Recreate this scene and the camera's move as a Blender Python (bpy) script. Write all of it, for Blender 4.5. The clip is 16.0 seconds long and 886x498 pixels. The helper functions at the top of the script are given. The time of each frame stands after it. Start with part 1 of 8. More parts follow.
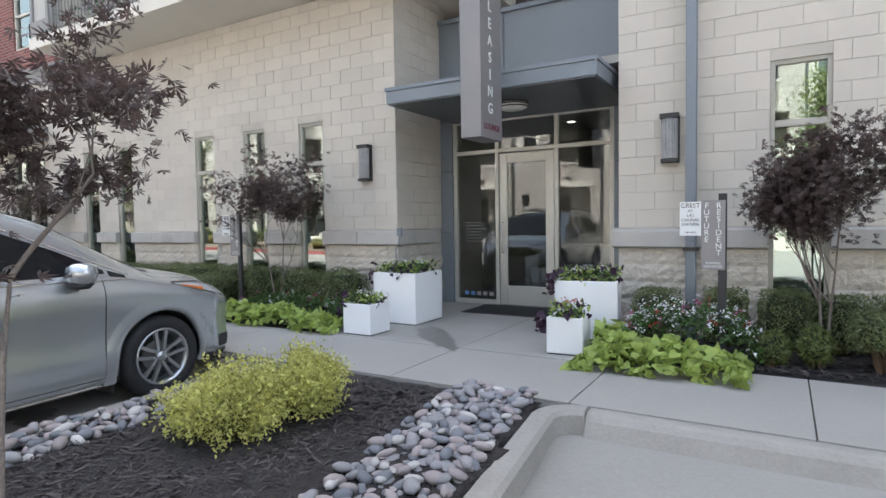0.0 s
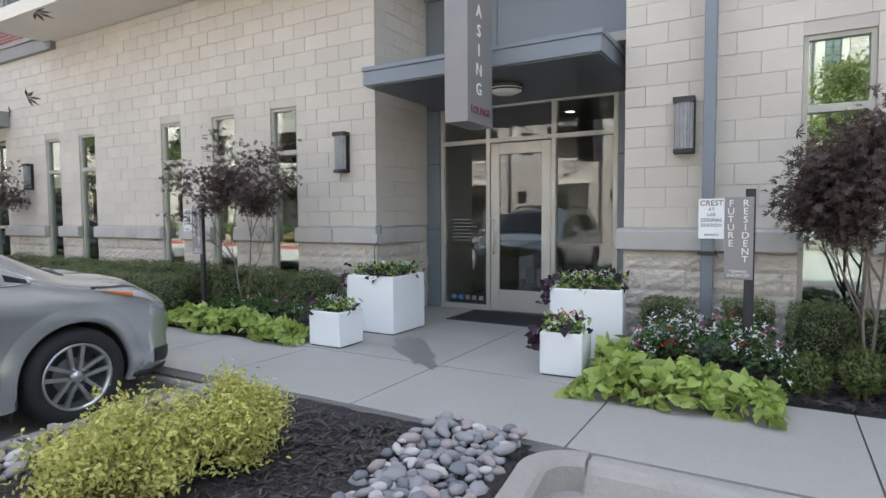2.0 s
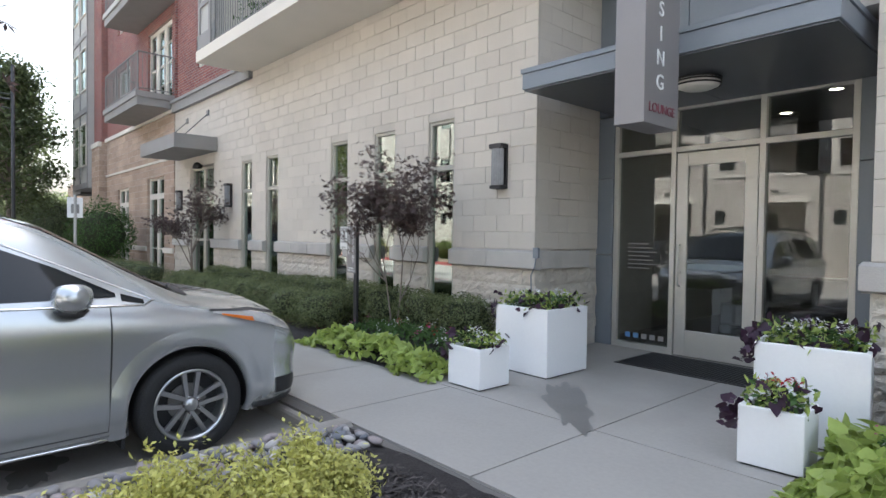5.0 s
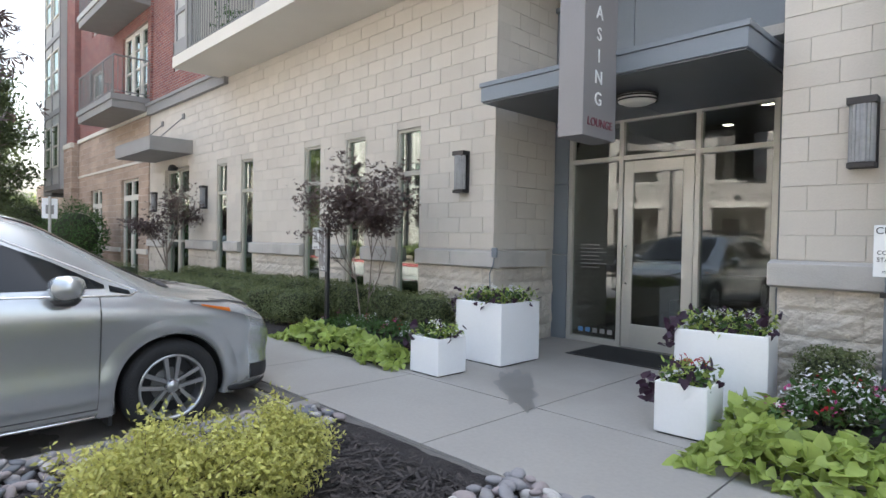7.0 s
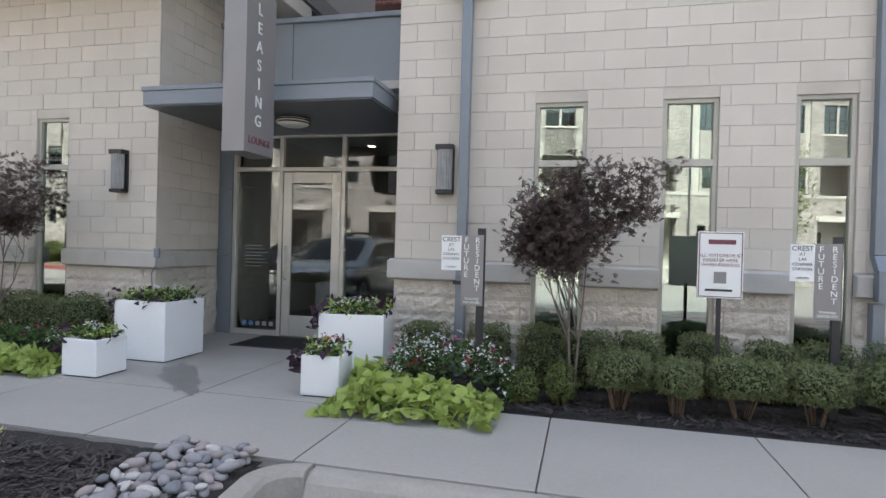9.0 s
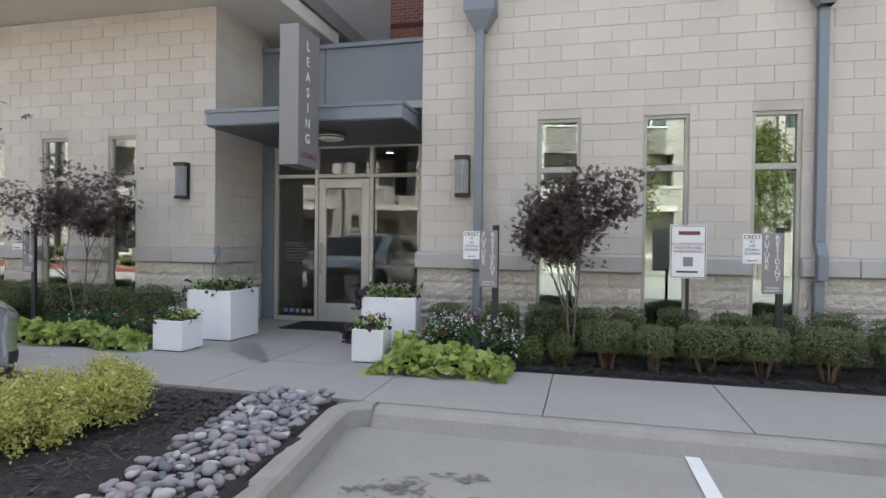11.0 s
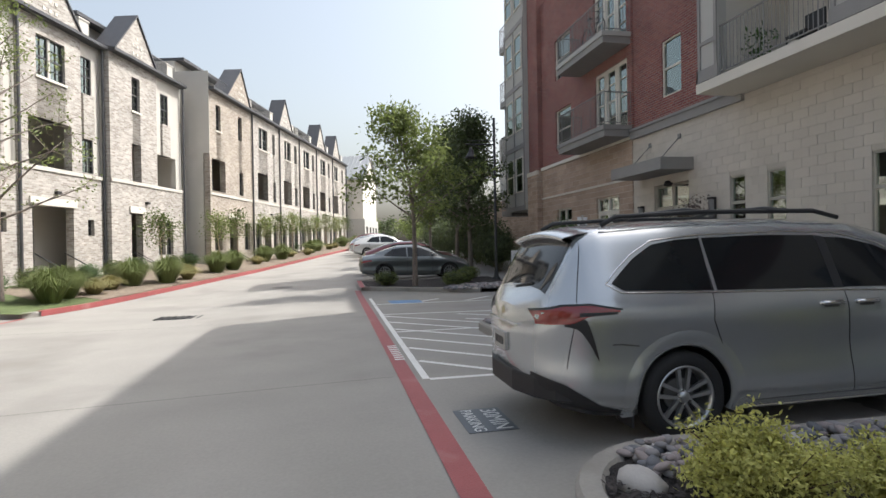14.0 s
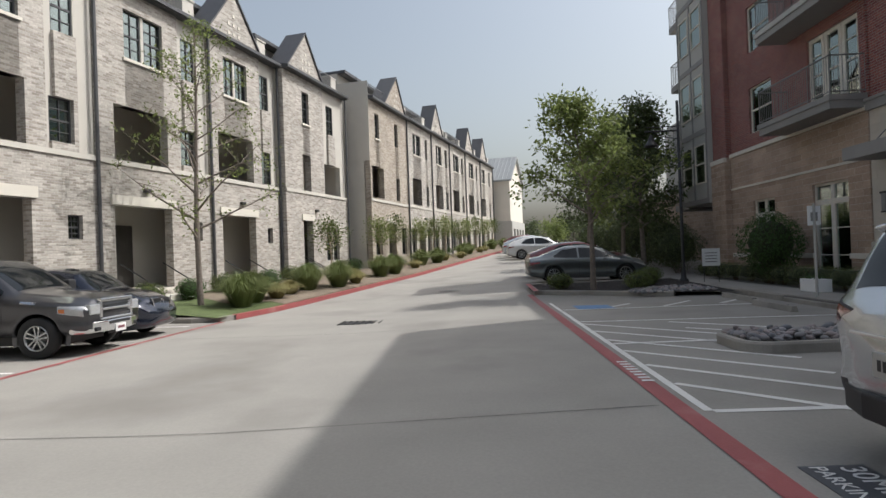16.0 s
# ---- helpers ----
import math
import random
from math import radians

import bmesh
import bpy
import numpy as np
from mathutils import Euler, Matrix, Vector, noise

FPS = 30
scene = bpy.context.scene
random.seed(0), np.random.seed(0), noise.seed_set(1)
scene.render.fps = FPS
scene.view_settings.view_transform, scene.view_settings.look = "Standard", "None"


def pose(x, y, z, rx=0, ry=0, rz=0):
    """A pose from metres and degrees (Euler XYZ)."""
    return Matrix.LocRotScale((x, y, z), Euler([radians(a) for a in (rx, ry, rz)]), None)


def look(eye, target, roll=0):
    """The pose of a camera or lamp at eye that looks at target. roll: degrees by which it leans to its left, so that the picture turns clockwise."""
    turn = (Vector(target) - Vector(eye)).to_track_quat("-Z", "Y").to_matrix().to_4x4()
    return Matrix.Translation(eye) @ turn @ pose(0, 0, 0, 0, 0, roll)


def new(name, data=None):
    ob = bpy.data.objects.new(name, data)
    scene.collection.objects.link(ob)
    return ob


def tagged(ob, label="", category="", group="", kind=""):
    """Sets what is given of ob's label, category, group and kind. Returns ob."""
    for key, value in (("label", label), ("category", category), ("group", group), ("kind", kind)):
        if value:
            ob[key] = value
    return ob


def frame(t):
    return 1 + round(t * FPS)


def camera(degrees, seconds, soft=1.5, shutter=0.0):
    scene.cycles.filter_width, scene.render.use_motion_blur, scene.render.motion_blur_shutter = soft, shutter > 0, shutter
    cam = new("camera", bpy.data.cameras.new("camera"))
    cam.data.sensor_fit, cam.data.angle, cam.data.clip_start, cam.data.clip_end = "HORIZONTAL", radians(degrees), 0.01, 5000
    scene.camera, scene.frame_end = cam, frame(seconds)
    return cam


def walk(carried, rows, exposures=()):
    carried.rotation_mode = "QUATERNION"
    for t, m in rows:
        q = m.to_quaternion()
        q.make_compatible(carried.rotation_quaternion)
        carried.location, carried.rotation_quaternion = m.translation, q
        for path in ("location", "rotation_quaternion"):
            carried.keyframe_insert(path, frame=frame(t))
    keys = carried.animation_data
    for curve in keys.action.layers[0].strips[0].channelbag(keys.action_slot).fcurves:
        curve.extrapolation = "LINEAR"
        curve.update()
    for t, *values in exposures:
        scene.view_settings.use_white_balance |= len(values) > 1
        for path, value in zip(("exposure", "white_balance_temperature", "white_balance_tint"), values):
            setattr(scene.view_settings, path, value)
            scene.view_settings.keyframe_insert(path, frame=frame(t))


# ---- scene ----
cam = camera(75.0, 16.0)
EXPOSURES = [(0.0, 2.27, 6050, 10), (4.5, 2.25, 6050, 10), (7.5, 2.3, 6100, 10), (8.1, 2.28, 6100, 10), (8.7, 2.12, 6100, 11), (11.0, 1.97, 6150, 11), (12.0, 2.15, 6200, 10), (12.5, 2.2, 6250, 10), (13.5, 1.25, 6250, 10), (14.5, 0.47, 6150, 9), (16.0, 0.18, 6150, 9)]
PATH = [
    (0, (0.409, 0.142, 1.484), (-0.605, 1.863, 1.388), -0.9),
    (0.5, (0.408, 0.213, 1.466), (-0.605, 1.935, 1.37), -0.7),
    (1, (0.288, 0.399, 1.468), (-0.726, 2.12, 1.361), -0.5),
    (1.5, (0.174, 0.629, 1.476), (-0.835, 2.352, 1.368), -0.1),
    (2, (0.13, 0.956, 1.493), (-0.875, 2.682, 1.383), -0.3),
    (2.5, (0.101, 1.181, 1.49), (-0.907, 2.905, 1.384), 0.3),
    (3, (-0.002, 1.431, 1.489), (-1.009, 3.156, 1.384), 0.6),
    (3.5, (-0.068, 1.614, 1.511), (-1.073, 3.34, 1.409), 0.8),
    (4, (-0.144, 1.757, 1.535), (-1.194, 3.457, 1.443), 0.8),
    (4.5, (-0.192, 1.84, 1.536), (-1.472, 3.375, 1.462), 0.8),
    (5, (-0.208, 1.845, 1.528), (-1.694, 3.183, 1.48), 0.8),
    (5.2, (-0.212, 1.851, 1.534), (-1.768, 3.106, 1.49), 0.7),
    (7.3, (0.385, 1.565, 1.494), (-0.966, 3.039, 1.465), 1.2),
    (7.5, (0.473, 1.527, 1.5), (-0.771, 3.093, 1.475), 1.4),
    (8, (0.673, 1.309, 1.532), (-0.275, 3.07, 1.514), 1.7),
    (8.5, (0.758, 1.043, 1.557), (0.096, 2.93, 1.54), 2.0),
    (8.7, (0.812, 0.971, 1.551), (0.262, 2.894, 1.536), 1.9),
    (10.8, (0.873, -0.289, 1.514), (0.523, 1.68, 1.498), 1.0),
    (11, (0.925, -0.411, 1.507), (0.439, 1.529, 1.481), 0.7),
    (11.5, (0.944, -0.717, 1.502), (0.105, 1.098, 1.464), 0.3),
    (12, (0.781, -1.151, 1.501), (-0.412, 0.453, 1.459), 0.3),
    (12.5, (0.486, -1.474, 1.474), (-1.115, -0.276, 1.426), -0.1),
    (13, (0.228, -1.822, 1.483), (-1.583, -0.974, 1.45), -0.5),
    (13.5, (0.049, -2.213, 1.512), (-1.858, -1.61, 1.5), -0.7),
    (14, (-0.231, -2.542, 1.503), (-2.193, -2.157, 1.494), -1.0),
    (14.5, (-0.496, -2.868, 1.508), (-2.49, -2.714, 1.506), -1.4),
    (15, (-0.784, -3.171, 1.515), (-2.784, -3.159, 1.526), -1.9),
    (15.5, (-1.197, -3.4, 1.507), (-3.196, -3.459, 1.517), -2.1),
    (16, (-1.566, -3.601, 1.475), (-3.564, -3.69, 1.489), -2.1),
]
walk(cam, [(t, look(eye, target, roll)) for t, eye, target, roll in PATH], EXPOSURES)

# ---- world, sun ----
SUN = Vector((-0.14, 0.585, 0.800)).normalized()
world = bpy.data.worlds.new("world")
scene.world = world
world.use_nodes = True
wn = world.node_tree
sky = wn.nodes.new("ShaderNodeTexSky")
sky.sky_type = "NISHITA"
sky.sun_disc = False
sky.sun_elevation = radians(53)
sky.sun_rotation = math.atan2(SUN.x, SUN.y)
sky.air_density, sky.dust_density, sky.ozone_density = 1.5, 6.0, 0.7
wn.nodes["Background"].inputs["Strength"].default_value = 0.15
haze, grey = wn.nodes.new("ShaderNodeMix"), wn.nodes.new("ShaderNodeRGBToBW")
haze.data_type = "RGBA"
haze.inputs["Factor"].default_value = 0.5
wn.links.new(sky.outputs[0], grey.inputs[0])
wn.links.new(sky.outputs[0], haze.inputs[6])
wn.links.new(grey.outputs[0], haze.inputs[7])
wn.links.new(haze.outputs[2], wn.nodes["Background"].inputs["Color"])
sun_data = bpy.data.lights.new("sun", "SUN")
sun_data.energy, sun_data.angle, sun_data.color = 3.0, radians(0.6), (1.0, 0.95, 0.87)
sun_lamp = new("sun", sun_data)
sun_lamp.matrix_world = look((0, 0, 40), Vector((0, 0, 40)) - SUN)


# ---- materials ----
def material(name, colour, rough=0.8, metal=0.0, vary=0.12, scale=3.0, fine=40.0, bump=0.2, per_object=0.0, per_island=0.0, dark=None, dark_at=0.62, spec=0.5, coat=0.0, translucent=0.0, stretch=None, bump_size=0.02):
    """A surface with stains at two scales, fine relief and a shade of its own for each piece."""
    m = bpy.data.materials.new(name)
    m.use_nodes = True
    n, l = m.node_tree.nodes, m.node_tree.links
    b = n["Principled BSDF"]
    geo = n.new("ShaderNodeNewGeometry")
    src = geo.outputs["Position"]
    if stretch:
        mp = n.new("ShaderNodeMapping")
        mp.inputs["Scale"].default_value = stretch
        l.new(src, mp.inputs["Vector"])
        src = mp.outputs[0]
    big, small = n.new("ShaderNodeTexNoise"), n.new("ShaderNodeTexNoise")
    for t, s, d in ((big, scale, 4), (small, fine, 3)):
        t.inputs["Scale"].default_value, t.inputs["Detail"].default_value = s, d
        l.new(src, t.inputs["Vector"])
    add = n.new("ShaderNodeMath")
    add.operation = "MULTIPLY_ADD"
    l.new(small.outputs["Fac"], add.inputs[0])
    add.inputs[1].default_value = 0.6
    l.new(big.outputs["Fac"], add.inputs[2])
    val = add.outputs[0]
    for amount, what in ((per_object, "o"), (per_island, "i")):
        if amount:
            info = n.new("ShaderNodeObjectInfo") if what == "o" else geo
            mul = n.new("ShaderNodeMath")
            mul.operation = "MULTIPLY_ADD"
            l.new(info.outputs["Random" if what == "o" else "Random Per Island"], mul.inputs[0])
            mul.inputs[1].default_value = amount
            l.new(val, mul.inputs[2])
            val = mul.outputs[0]
    ramp = n.new("ShaderNodeMapRange")
    ramp.inputs["From Min"].default_value = 0.5
    ramp.inputs["From Max"].default_value = 1.1 + per_object + per_island
    ramp.inputs["To Min"].default_value = 1 - vary
    ramp.inputs["To Max"].default_value = 1 + vary
    l.new(val, ramp.inputs["Value"])
    mix = n.new("ShaderNodeMix")
    mix.data_type, mix.blend_type = "RGBA", "MULTIPLY"
    mix.inputs["Factor"].default_value = 1.0
    mix.inputs[6].default_value = (*colour, 1)
    l.new(ramp.outputs[0], mix.inputs[7])
    out = mix.outputs[2]
    if dark:
        st = n.new("ShaderNodeMapRange")
        st.inputs["From Min"].default_value, st.inputs["From Max"].default_value = dark_at, dark_at + 0.16
        sp = n.new("ShaderNodeTexNoise")
        sp.inputs["Scale"].default_value, sp.inputs["Detail"].default_value = scale * 0.45, 6
        l.new(src, sp.inputs["Vector"])
        l.new(sp.outputs["Fac"], st.inputs["Value"])
        m2 = n.new("ShaderNodeMix")
        m2.data_type = "RGBA"
        l.new(st.outputs[0], m2.inputs["Factor"])
        l.new(out, m2.inputs[6])
        m2.inputs[7].default_value = (*dark, 1)
        out = m2.outputs[2]
    l.new(out, b.inputs["Base Color"])
    b.inputs["Roughness"].default_value, b.inputs["Metallic"].default_value = rough, metal
    b.inputs["Specular IOR Level"].default_value = spec
    b.inputs["Coat Weight"].default_value = coat
    b.inputs["Coat Roughness"].default_value = 0.04
    if bump:
        bp = n.new("ShaderNodeBump")
        bp.inputs["Strength"].default_value, bp.inputs["Distance"].default_value = bump, bump_size
        l.new(small.outputs["Fac"], bp.inputs["Height"])
        l.new(bp.outputs[0], b.inputs["Normal"])
    if translucent:
        tr = n.new("ShaderNodeBsdfTranslucent")
        l.new(out, tr.inputs["Color"])
        ms = n.new("ShaderNodeMixShader")
        ms.inputs[0].default_value = translucent
        l.new(b.outputs[0], ms.inputs[1])
        l.new(tr.outputs[0], ms.inputs[2])
        l.new(ms.outputs[0], n["Material Output"].inputs["Surface"])
    return m


def glass(name, tint=(0.8, 0.86, 0.84), ior=1.6, rough=0.01, wavy=0.0, shine=(1, 1, 1)):
    """Thin pane: clear with its reflection, stronger at a slant."""
    m = bpy.data.materials.new(name)
    m.use_nodes = True
    n, l = m.node_tree.nodes, m.node_tree.links
    tr, gl, fr, ms = n.new("ShaderNodeBsdfTransparent"), n.new("ShaderNodeBsdfGlossy"), n.new("ShaderNodeFresnel"), n.new("ShaderNodeMixShader")
    tr.inputs[0].default_value = (*tint, 1)
    gl.inputs["Roughness"].default_value = rough
    gl.inputs["Color"].default_value = (*shine, 1)
    fr.inputs[0].default_value = ior
    if wavy:
        geo, no, bp = n.new("ShaderNodeNewGeometry"), n.new("ShaderNodeTexNoise"), n.new("ShaderNodeBump")
        no.inputs["Scale"].default_value = 1.3
        l.new(geo.outputs["Position"], no.inputs["Vector"])
        bp.inputs["Strength"].default_value, bp.inputs["Distance"].default_value = wavy, 0.05
        l.new(no.outputs["Fac"], bp.inputs["Height"])
        l.new(bp.outputs[0], gl.inputs["Normal"])
    l.new(fr.outputs[0], ms.inputs[0])
    l.new(tr.outputs[0], ms.inputs[1])
    l.new(gl.outputs[0], ms.inputs[2])
    l.new(ms.outputs[0], n["Material Output"].inputs["Surface"])
    return m


def glow(name, colour, strength):
    m = bpy.data.materials.new(name)
    m.use_nodes = True
    b = m.node_tree.nodes["Principled BSDF"]
    b.inputs["Base Color"].default_value = (*colour, 1)
    b.inputs["Emission Color"].default_value = (*colour, 1)
    b.inputs["Emission Strength"].default_value = strength
    return m


LIME = (0.55, 0.505, 0.44)
M = dict(
    block=material("limestone_block", LIME, 0.9, vary=0.10, scale=1.5, fine=60, bump=0.25, per_object=0.45, bump_size=0.008),
    block_far=material("limestone_block_joined", LIME, 0.9, vary=0.10, scale=1.5, fine=60, bump=0.25, per_island=0.45, bump_size=0.008),
    rock_block=material("split_face_block", (0.57, 0.52, 0.45), 0.95, vary=0.16, scale=6, fine=25, bump=0.9, per_object=0.3, per_island=0.3, bump_size=0.03),
    mortar=material("mortar", (0.50, 0.46, 0.40), 0.95, fine=120),
    sill=material("cast_stone", (0.45, 0.43, 0.40), 0.85, vary=0.08, fine=90, dark=(0.33, 0.31, 0.29), dark_at=0.58),
    grey_panel=material("grey_metal_panel", (0.19, 0.212, 0.24), 0.45, 0.2, vary=0.05, scale=1.2, bump=0.02),
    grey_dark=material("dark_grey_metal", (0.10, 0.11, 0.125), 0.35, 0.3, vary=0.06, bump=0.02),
    sign_grey=material("sign_metal", (0.24, 0.225, 0.225), 0.5, 0.2, vary=0.03, bump=0.02),
    alu=material("clear_aluminium", (0.52, 0.51, 0.47), 0.42, 0.5, vary=0.04, bump=0.02),
    frame=material("tan_window_frame", (0.42, 0.40, 0.345), 0.5, 0.2, vary=0.05, bump=0.02),
    bronze=material("dark_bronze", (0.045, 0.042, 0.042), 0.45, 0.5, vary=0.1, bump=0.05),
    black=material("black_paint", (0.02, 0.02, 0.022), 0.5, vary=0.1, bump=0.05),
    white=material("white_planter", (0.80, 0.80, 0.80), 0.45, vary=0.03, scale=2, bump=0.05, dark=(0.66, 0.65, 0.63), dark_at=0.68),
    concrete=material("concrete_slab", (0.315, 0.297, 0.272), 0.85, vary=0.10, scale=0.9, fine=35, bump=0.12, per_object=0.12, dark=(0.25, 0.23, 0.205), dark_at=0.55, bump_size=0.006),
    road=material("concrete_road", (0.288, 0.272, 0.248), 0.85, vary=0.12, scale=0.7, fine=35, bump=0.12, dark=(0.215, 0.20, 0.182), dark_at=0.54, bump_size=0.006),
    kerb=material("concrete_kerb", (0.30, 0.28, 0.252), 0.85, vary=0.12, scale=2.5, fine=40, bump=0.25, dark=(0.21, 0.195, 0.175), dark_at=0.54),
    joint=material("joint_filler", (0.13, 0.12, 0.11), 0.95, fine=80),
    red_paint=material("red_kerb_paint", (0.30, 0.075, 0.075), 0.6, vary=0.12, scale=3, fine=50, dark=(0.36, 0.17, 0.16), dark_at=0.60),
    white_paint=material("road_paint_white", (0.72, 0.71, 0.69), 0.6, vary=0.08, scale=3, fine=60, dark=(0.5, 0.48, 0.46), dark_at=0.62),
    blue_paint=material("road_paint_blue", (0.10, 0.22, 0.42), 0.6, vary=0.1),
    mulch=material("dark_mulch", (0.030, 0.025, 0.024), 0.95, vary=0.5, scale=8, fine=70, bump=1.0, per_island=0.5, bump_size=0.03),
    grass=material("lawn", (0.095, 0.125, 0.045), 0.9, vary=0.3, scale=3, fine=60, bump=0.6),
    brick_red=material("red_brick", (0.25, 0.075, 0.055), 0.9, vary=0.22, scale=3, fine=30, bump=0.3, per_object=0.35, per_island=0.35, bump_size=0.01),
    stone_tan=material("tan_stone", (0.36, 0.255, 0.185), 0.9, vary=0.15, scale=2, fine=30, bump=0.3, per_object=0.4, per_island=0.4),
    stucco=material("beige_stucco", (0.56, 0.53, 0.48), 0.95, vary=0.05, scale=1, fine=80, bump=0.2, bump_size=0.008),
    stucco_white=material("white_stucco", (0.66, 0.62, 0.55), 0.95, vary=0.05, scale=1, fine=80, bump=0.2, bump_size=0.008),
    panel_light=material("light_fibre_cement", (0.42, 0.41, 0.385), 0.7, vary=0.04, bump=0.05),
    trim_grey=material("grey_trim", (0.26, 0.25, 0.24), 0.7, vary=0.06, bump=0.05),
    rail=material("grey_rail", (0.21, 0.205, 0.20), 0.5, 0.3, vary=0.05, bump=0.02),
    roof=material("dark_metal_roof", (0.09, 0.09, 0.095), 0.5, 0.4, vary=0.1, bump=0.05),
    roof_light=material("standing_seam_roof", (0.33, 0.34, 0.34), 0.4, 0.5, vary=0.06, bump=0.05),
    glass=glass("storefront_glass", (0.66, 0.70, 0.68), 1.8, wavy=0.003),
    glass_win=glass("window_glass", (0.5, 0.60, 0.56), 3.3, wavy=0.008, shine=(0.90, 1.0, 0.95)),
    glass_dark=glass("tinted_glass", (0.05, 0.055, 0.06), 1.6),
    interior=material("interior_wall", (0.45, 0.43, 0.40), 0.9, vary=0.1),
    interior_dark=material("interior_floor", (0.06, 0.055, 0.05), 0.5, vary=0.2),
    blind=material("window_blind", (0.5, 0.5, 0.47), 0.9, vary=0.05),
    lamp_glow=glow("lamp_glow", (1.0, 0.86, 0.66), 5.0),
)


# ---- helpers for shapes ----
class Shape:
    """Collects points and faces for one mesh."""

    def __init__(self):
        self.v, self.f = [], []

    def box(self, x0, y0, z0, x1, y1, z1, m=None):
        i = len(self.v)
        pts = [(x, y, z) for z in (z0, z1) for y in (y0, y1) for x in (x0, x1)]
        self.v += [tuple(m @ Vector(p)) for p in pts] if m else pts
        self.f += [tuple(i + k for k in q) for q in ((0, 2, 3, 1), (4, 5, 7, 6), (0, 1, 5, 4), (2, 6, 7, 3), (0, 4, 6, 2), (1, 3, 7, 5))]
        return self

    def prism(self, outline, a, b, axis="z"):
        """Extrudes a flat outline of (u, v) along an axis from a to b."""
        i, k = len(self.v), len(outline)
        put = {"z": lambda u, v, w: (u, v, w), "y": lambda u, v, w: (u, w, v), "x": lambda u, v, w: (w, u, v)}[axis]
        self.v += [put(u, v, a) for u, v in outline] + [put(u, v, b) for u, v in outline]
        self.f += [tuple(range(i + k - 1, i - 1, -1)), tuple(range(i + k, i + 2 * k))]
        self.f += [(i + j, i + (j + 1) % k, i + k + (j + 1) % k, i + k + j) for j in range(k)]
        return self

    def tube(self, points, radius, sides=8, close=True):
        """A round rod along points; radius is one number or one for each point."""
        pts = [Vector(p) for p in points]
        rad = radius if isinstance(radius, (list, tuple)) else [radius] * len(pts)
        i = len(self.v)
        for k, p in enumerate(pts):
            d = (pts[min(k + 1, len(pts) - 1)] - pts[max(k - 1, 0)]).normalized()
            a = d.cross(Vector((0, 0, 1)) if abs(d.z) < 0.95 else Vector((1, 0, 0))).normalized()
            b = d.cross(a)
            for s in range(sides):
                w = 2 * math.pi * s / sides
                self.v.append(tuple(p + rad[k] * (math.cos(w) * a + math.sin(w) * b)))
        for k in range(len(pts) - 1):
            for s in range(sides):
                q, r = i + k * sides, s, 
                r = s
                self.f.append((q + r, q + (r + 1) % sides, q + sides + (r + 1) % sides, q + sides + r))
        if close:
            self.f += [tuple(range(i + sides - 1, i - 1, -1)), tuple(i + (len(pts) - 1) * sides + s for s in range(sides))]
        return self

    def lathe(self, profile, steps=24, m=None):
        """Turns (radius, z) points about z."""
        i, k = len(self.v), len(profile)
        for s in range(steps):
            w = 2 * math.pi * s / steps
            for r, z in profile:
                p = Vector((r * math.cos(w), r * math.sin(w), z))
                self.v.append(tuple(m @ p) if m else tuple(p))
        for s in range(steps):
            for j in range(k - 1):
                a, b = i + s * k + j, i + ((s + 1) % steps) * k + j
                self.f.append((a, b, b + 1, a + 1))
        return self

    def grid(self, rows):
        """A sheet through rows of points."""
        i, w = len(self.v), len(rows[0])
        for r in rows:
            self.v += [tuple(p) for p in r]
        for a in range(len(rows) - 1):
            for b in range(w - 1):
                q = i + a * w + b
                self.f.append((q, q + 1, q + w + 1, q + w))
        return self

    def mesh(self, name, mat, smooth=False):
        me = bpy.data.meshes.new(name)
        me.from_pydata(self.v, [], self.f)
        me.materials.append(mat)
        if smooth:
            me.polygons.foreach_set("use_smooth", [True] * len(me.polygons))
        return me

    def ob(self, name, mat, parent=None, label="", smooth=False, bevel=0.0, segments=2, at=None):
        o = new(name, self.mesh(name, mat, smooth))
        if parent:
            o.parent = parent
        if at:
            o.matrix_basis = at
        if bevel:
            mod = o.modifiers.new("bevel", "BEVEL")
            mod.width, mod.segments, mod.limit_method, mod.angle_limit = bevel, segments, "ANGLE", radians(40)
        if label:
            o["label"] = label
        return o


def thing(name, m, label, category, group=""):
    """An empty at the foot of a thing, to hold its parts."""
    e = new(name)
    e.matrix_basis = m
    return tagged(e, label, category, group)


def structure(o, label, category=""):
    return tagged(o, label, category, kind="structure")


def slope(x, y):
    """Height of the paving: it falls to the drain in the road and climbs along the street."""
    c = -0.0138 * min(max(4.0 - y, 0), 5.5) - 0.20 * min(max((-1.5 - y) / 5.0, 0), 1)
    r = 0.037 * (-20.5 - x) if x < -22 else 0.037 * (min(max(-19 - x, 0), 3) ** 2) / 6
    if x < -75:
        r = 0.037 * 54.5 + 0.5 * (1 - math.exp((x + 75) / 25))
    return c + r


# ---- ground ----
def ground_sheet():
    xs = sorted(set([-400, -300, -220, -160, -130] + [-110 + 4 * i for i in range(20)] + [-30 + i for i in range(45)] + [16, 20, 30, 45, 80, 160, 300]))
    ys = sorted(set([-300, -200, -120, -80, -50, -30, -24, -20, -16, -13, -11] + [-9 + 0.5 * i for i in range(27)] + [6, 12, 30, 80, 200, 300]))
    s = Shape()
    s.grid([[(x, y, slope(x, y) - 0.001) for x in xs] for y in ys])
    return structure(s.ob("road", M["road"], smooth=True), "light grey concrete drive and parking bays with stains", "road")


ground_sheet()


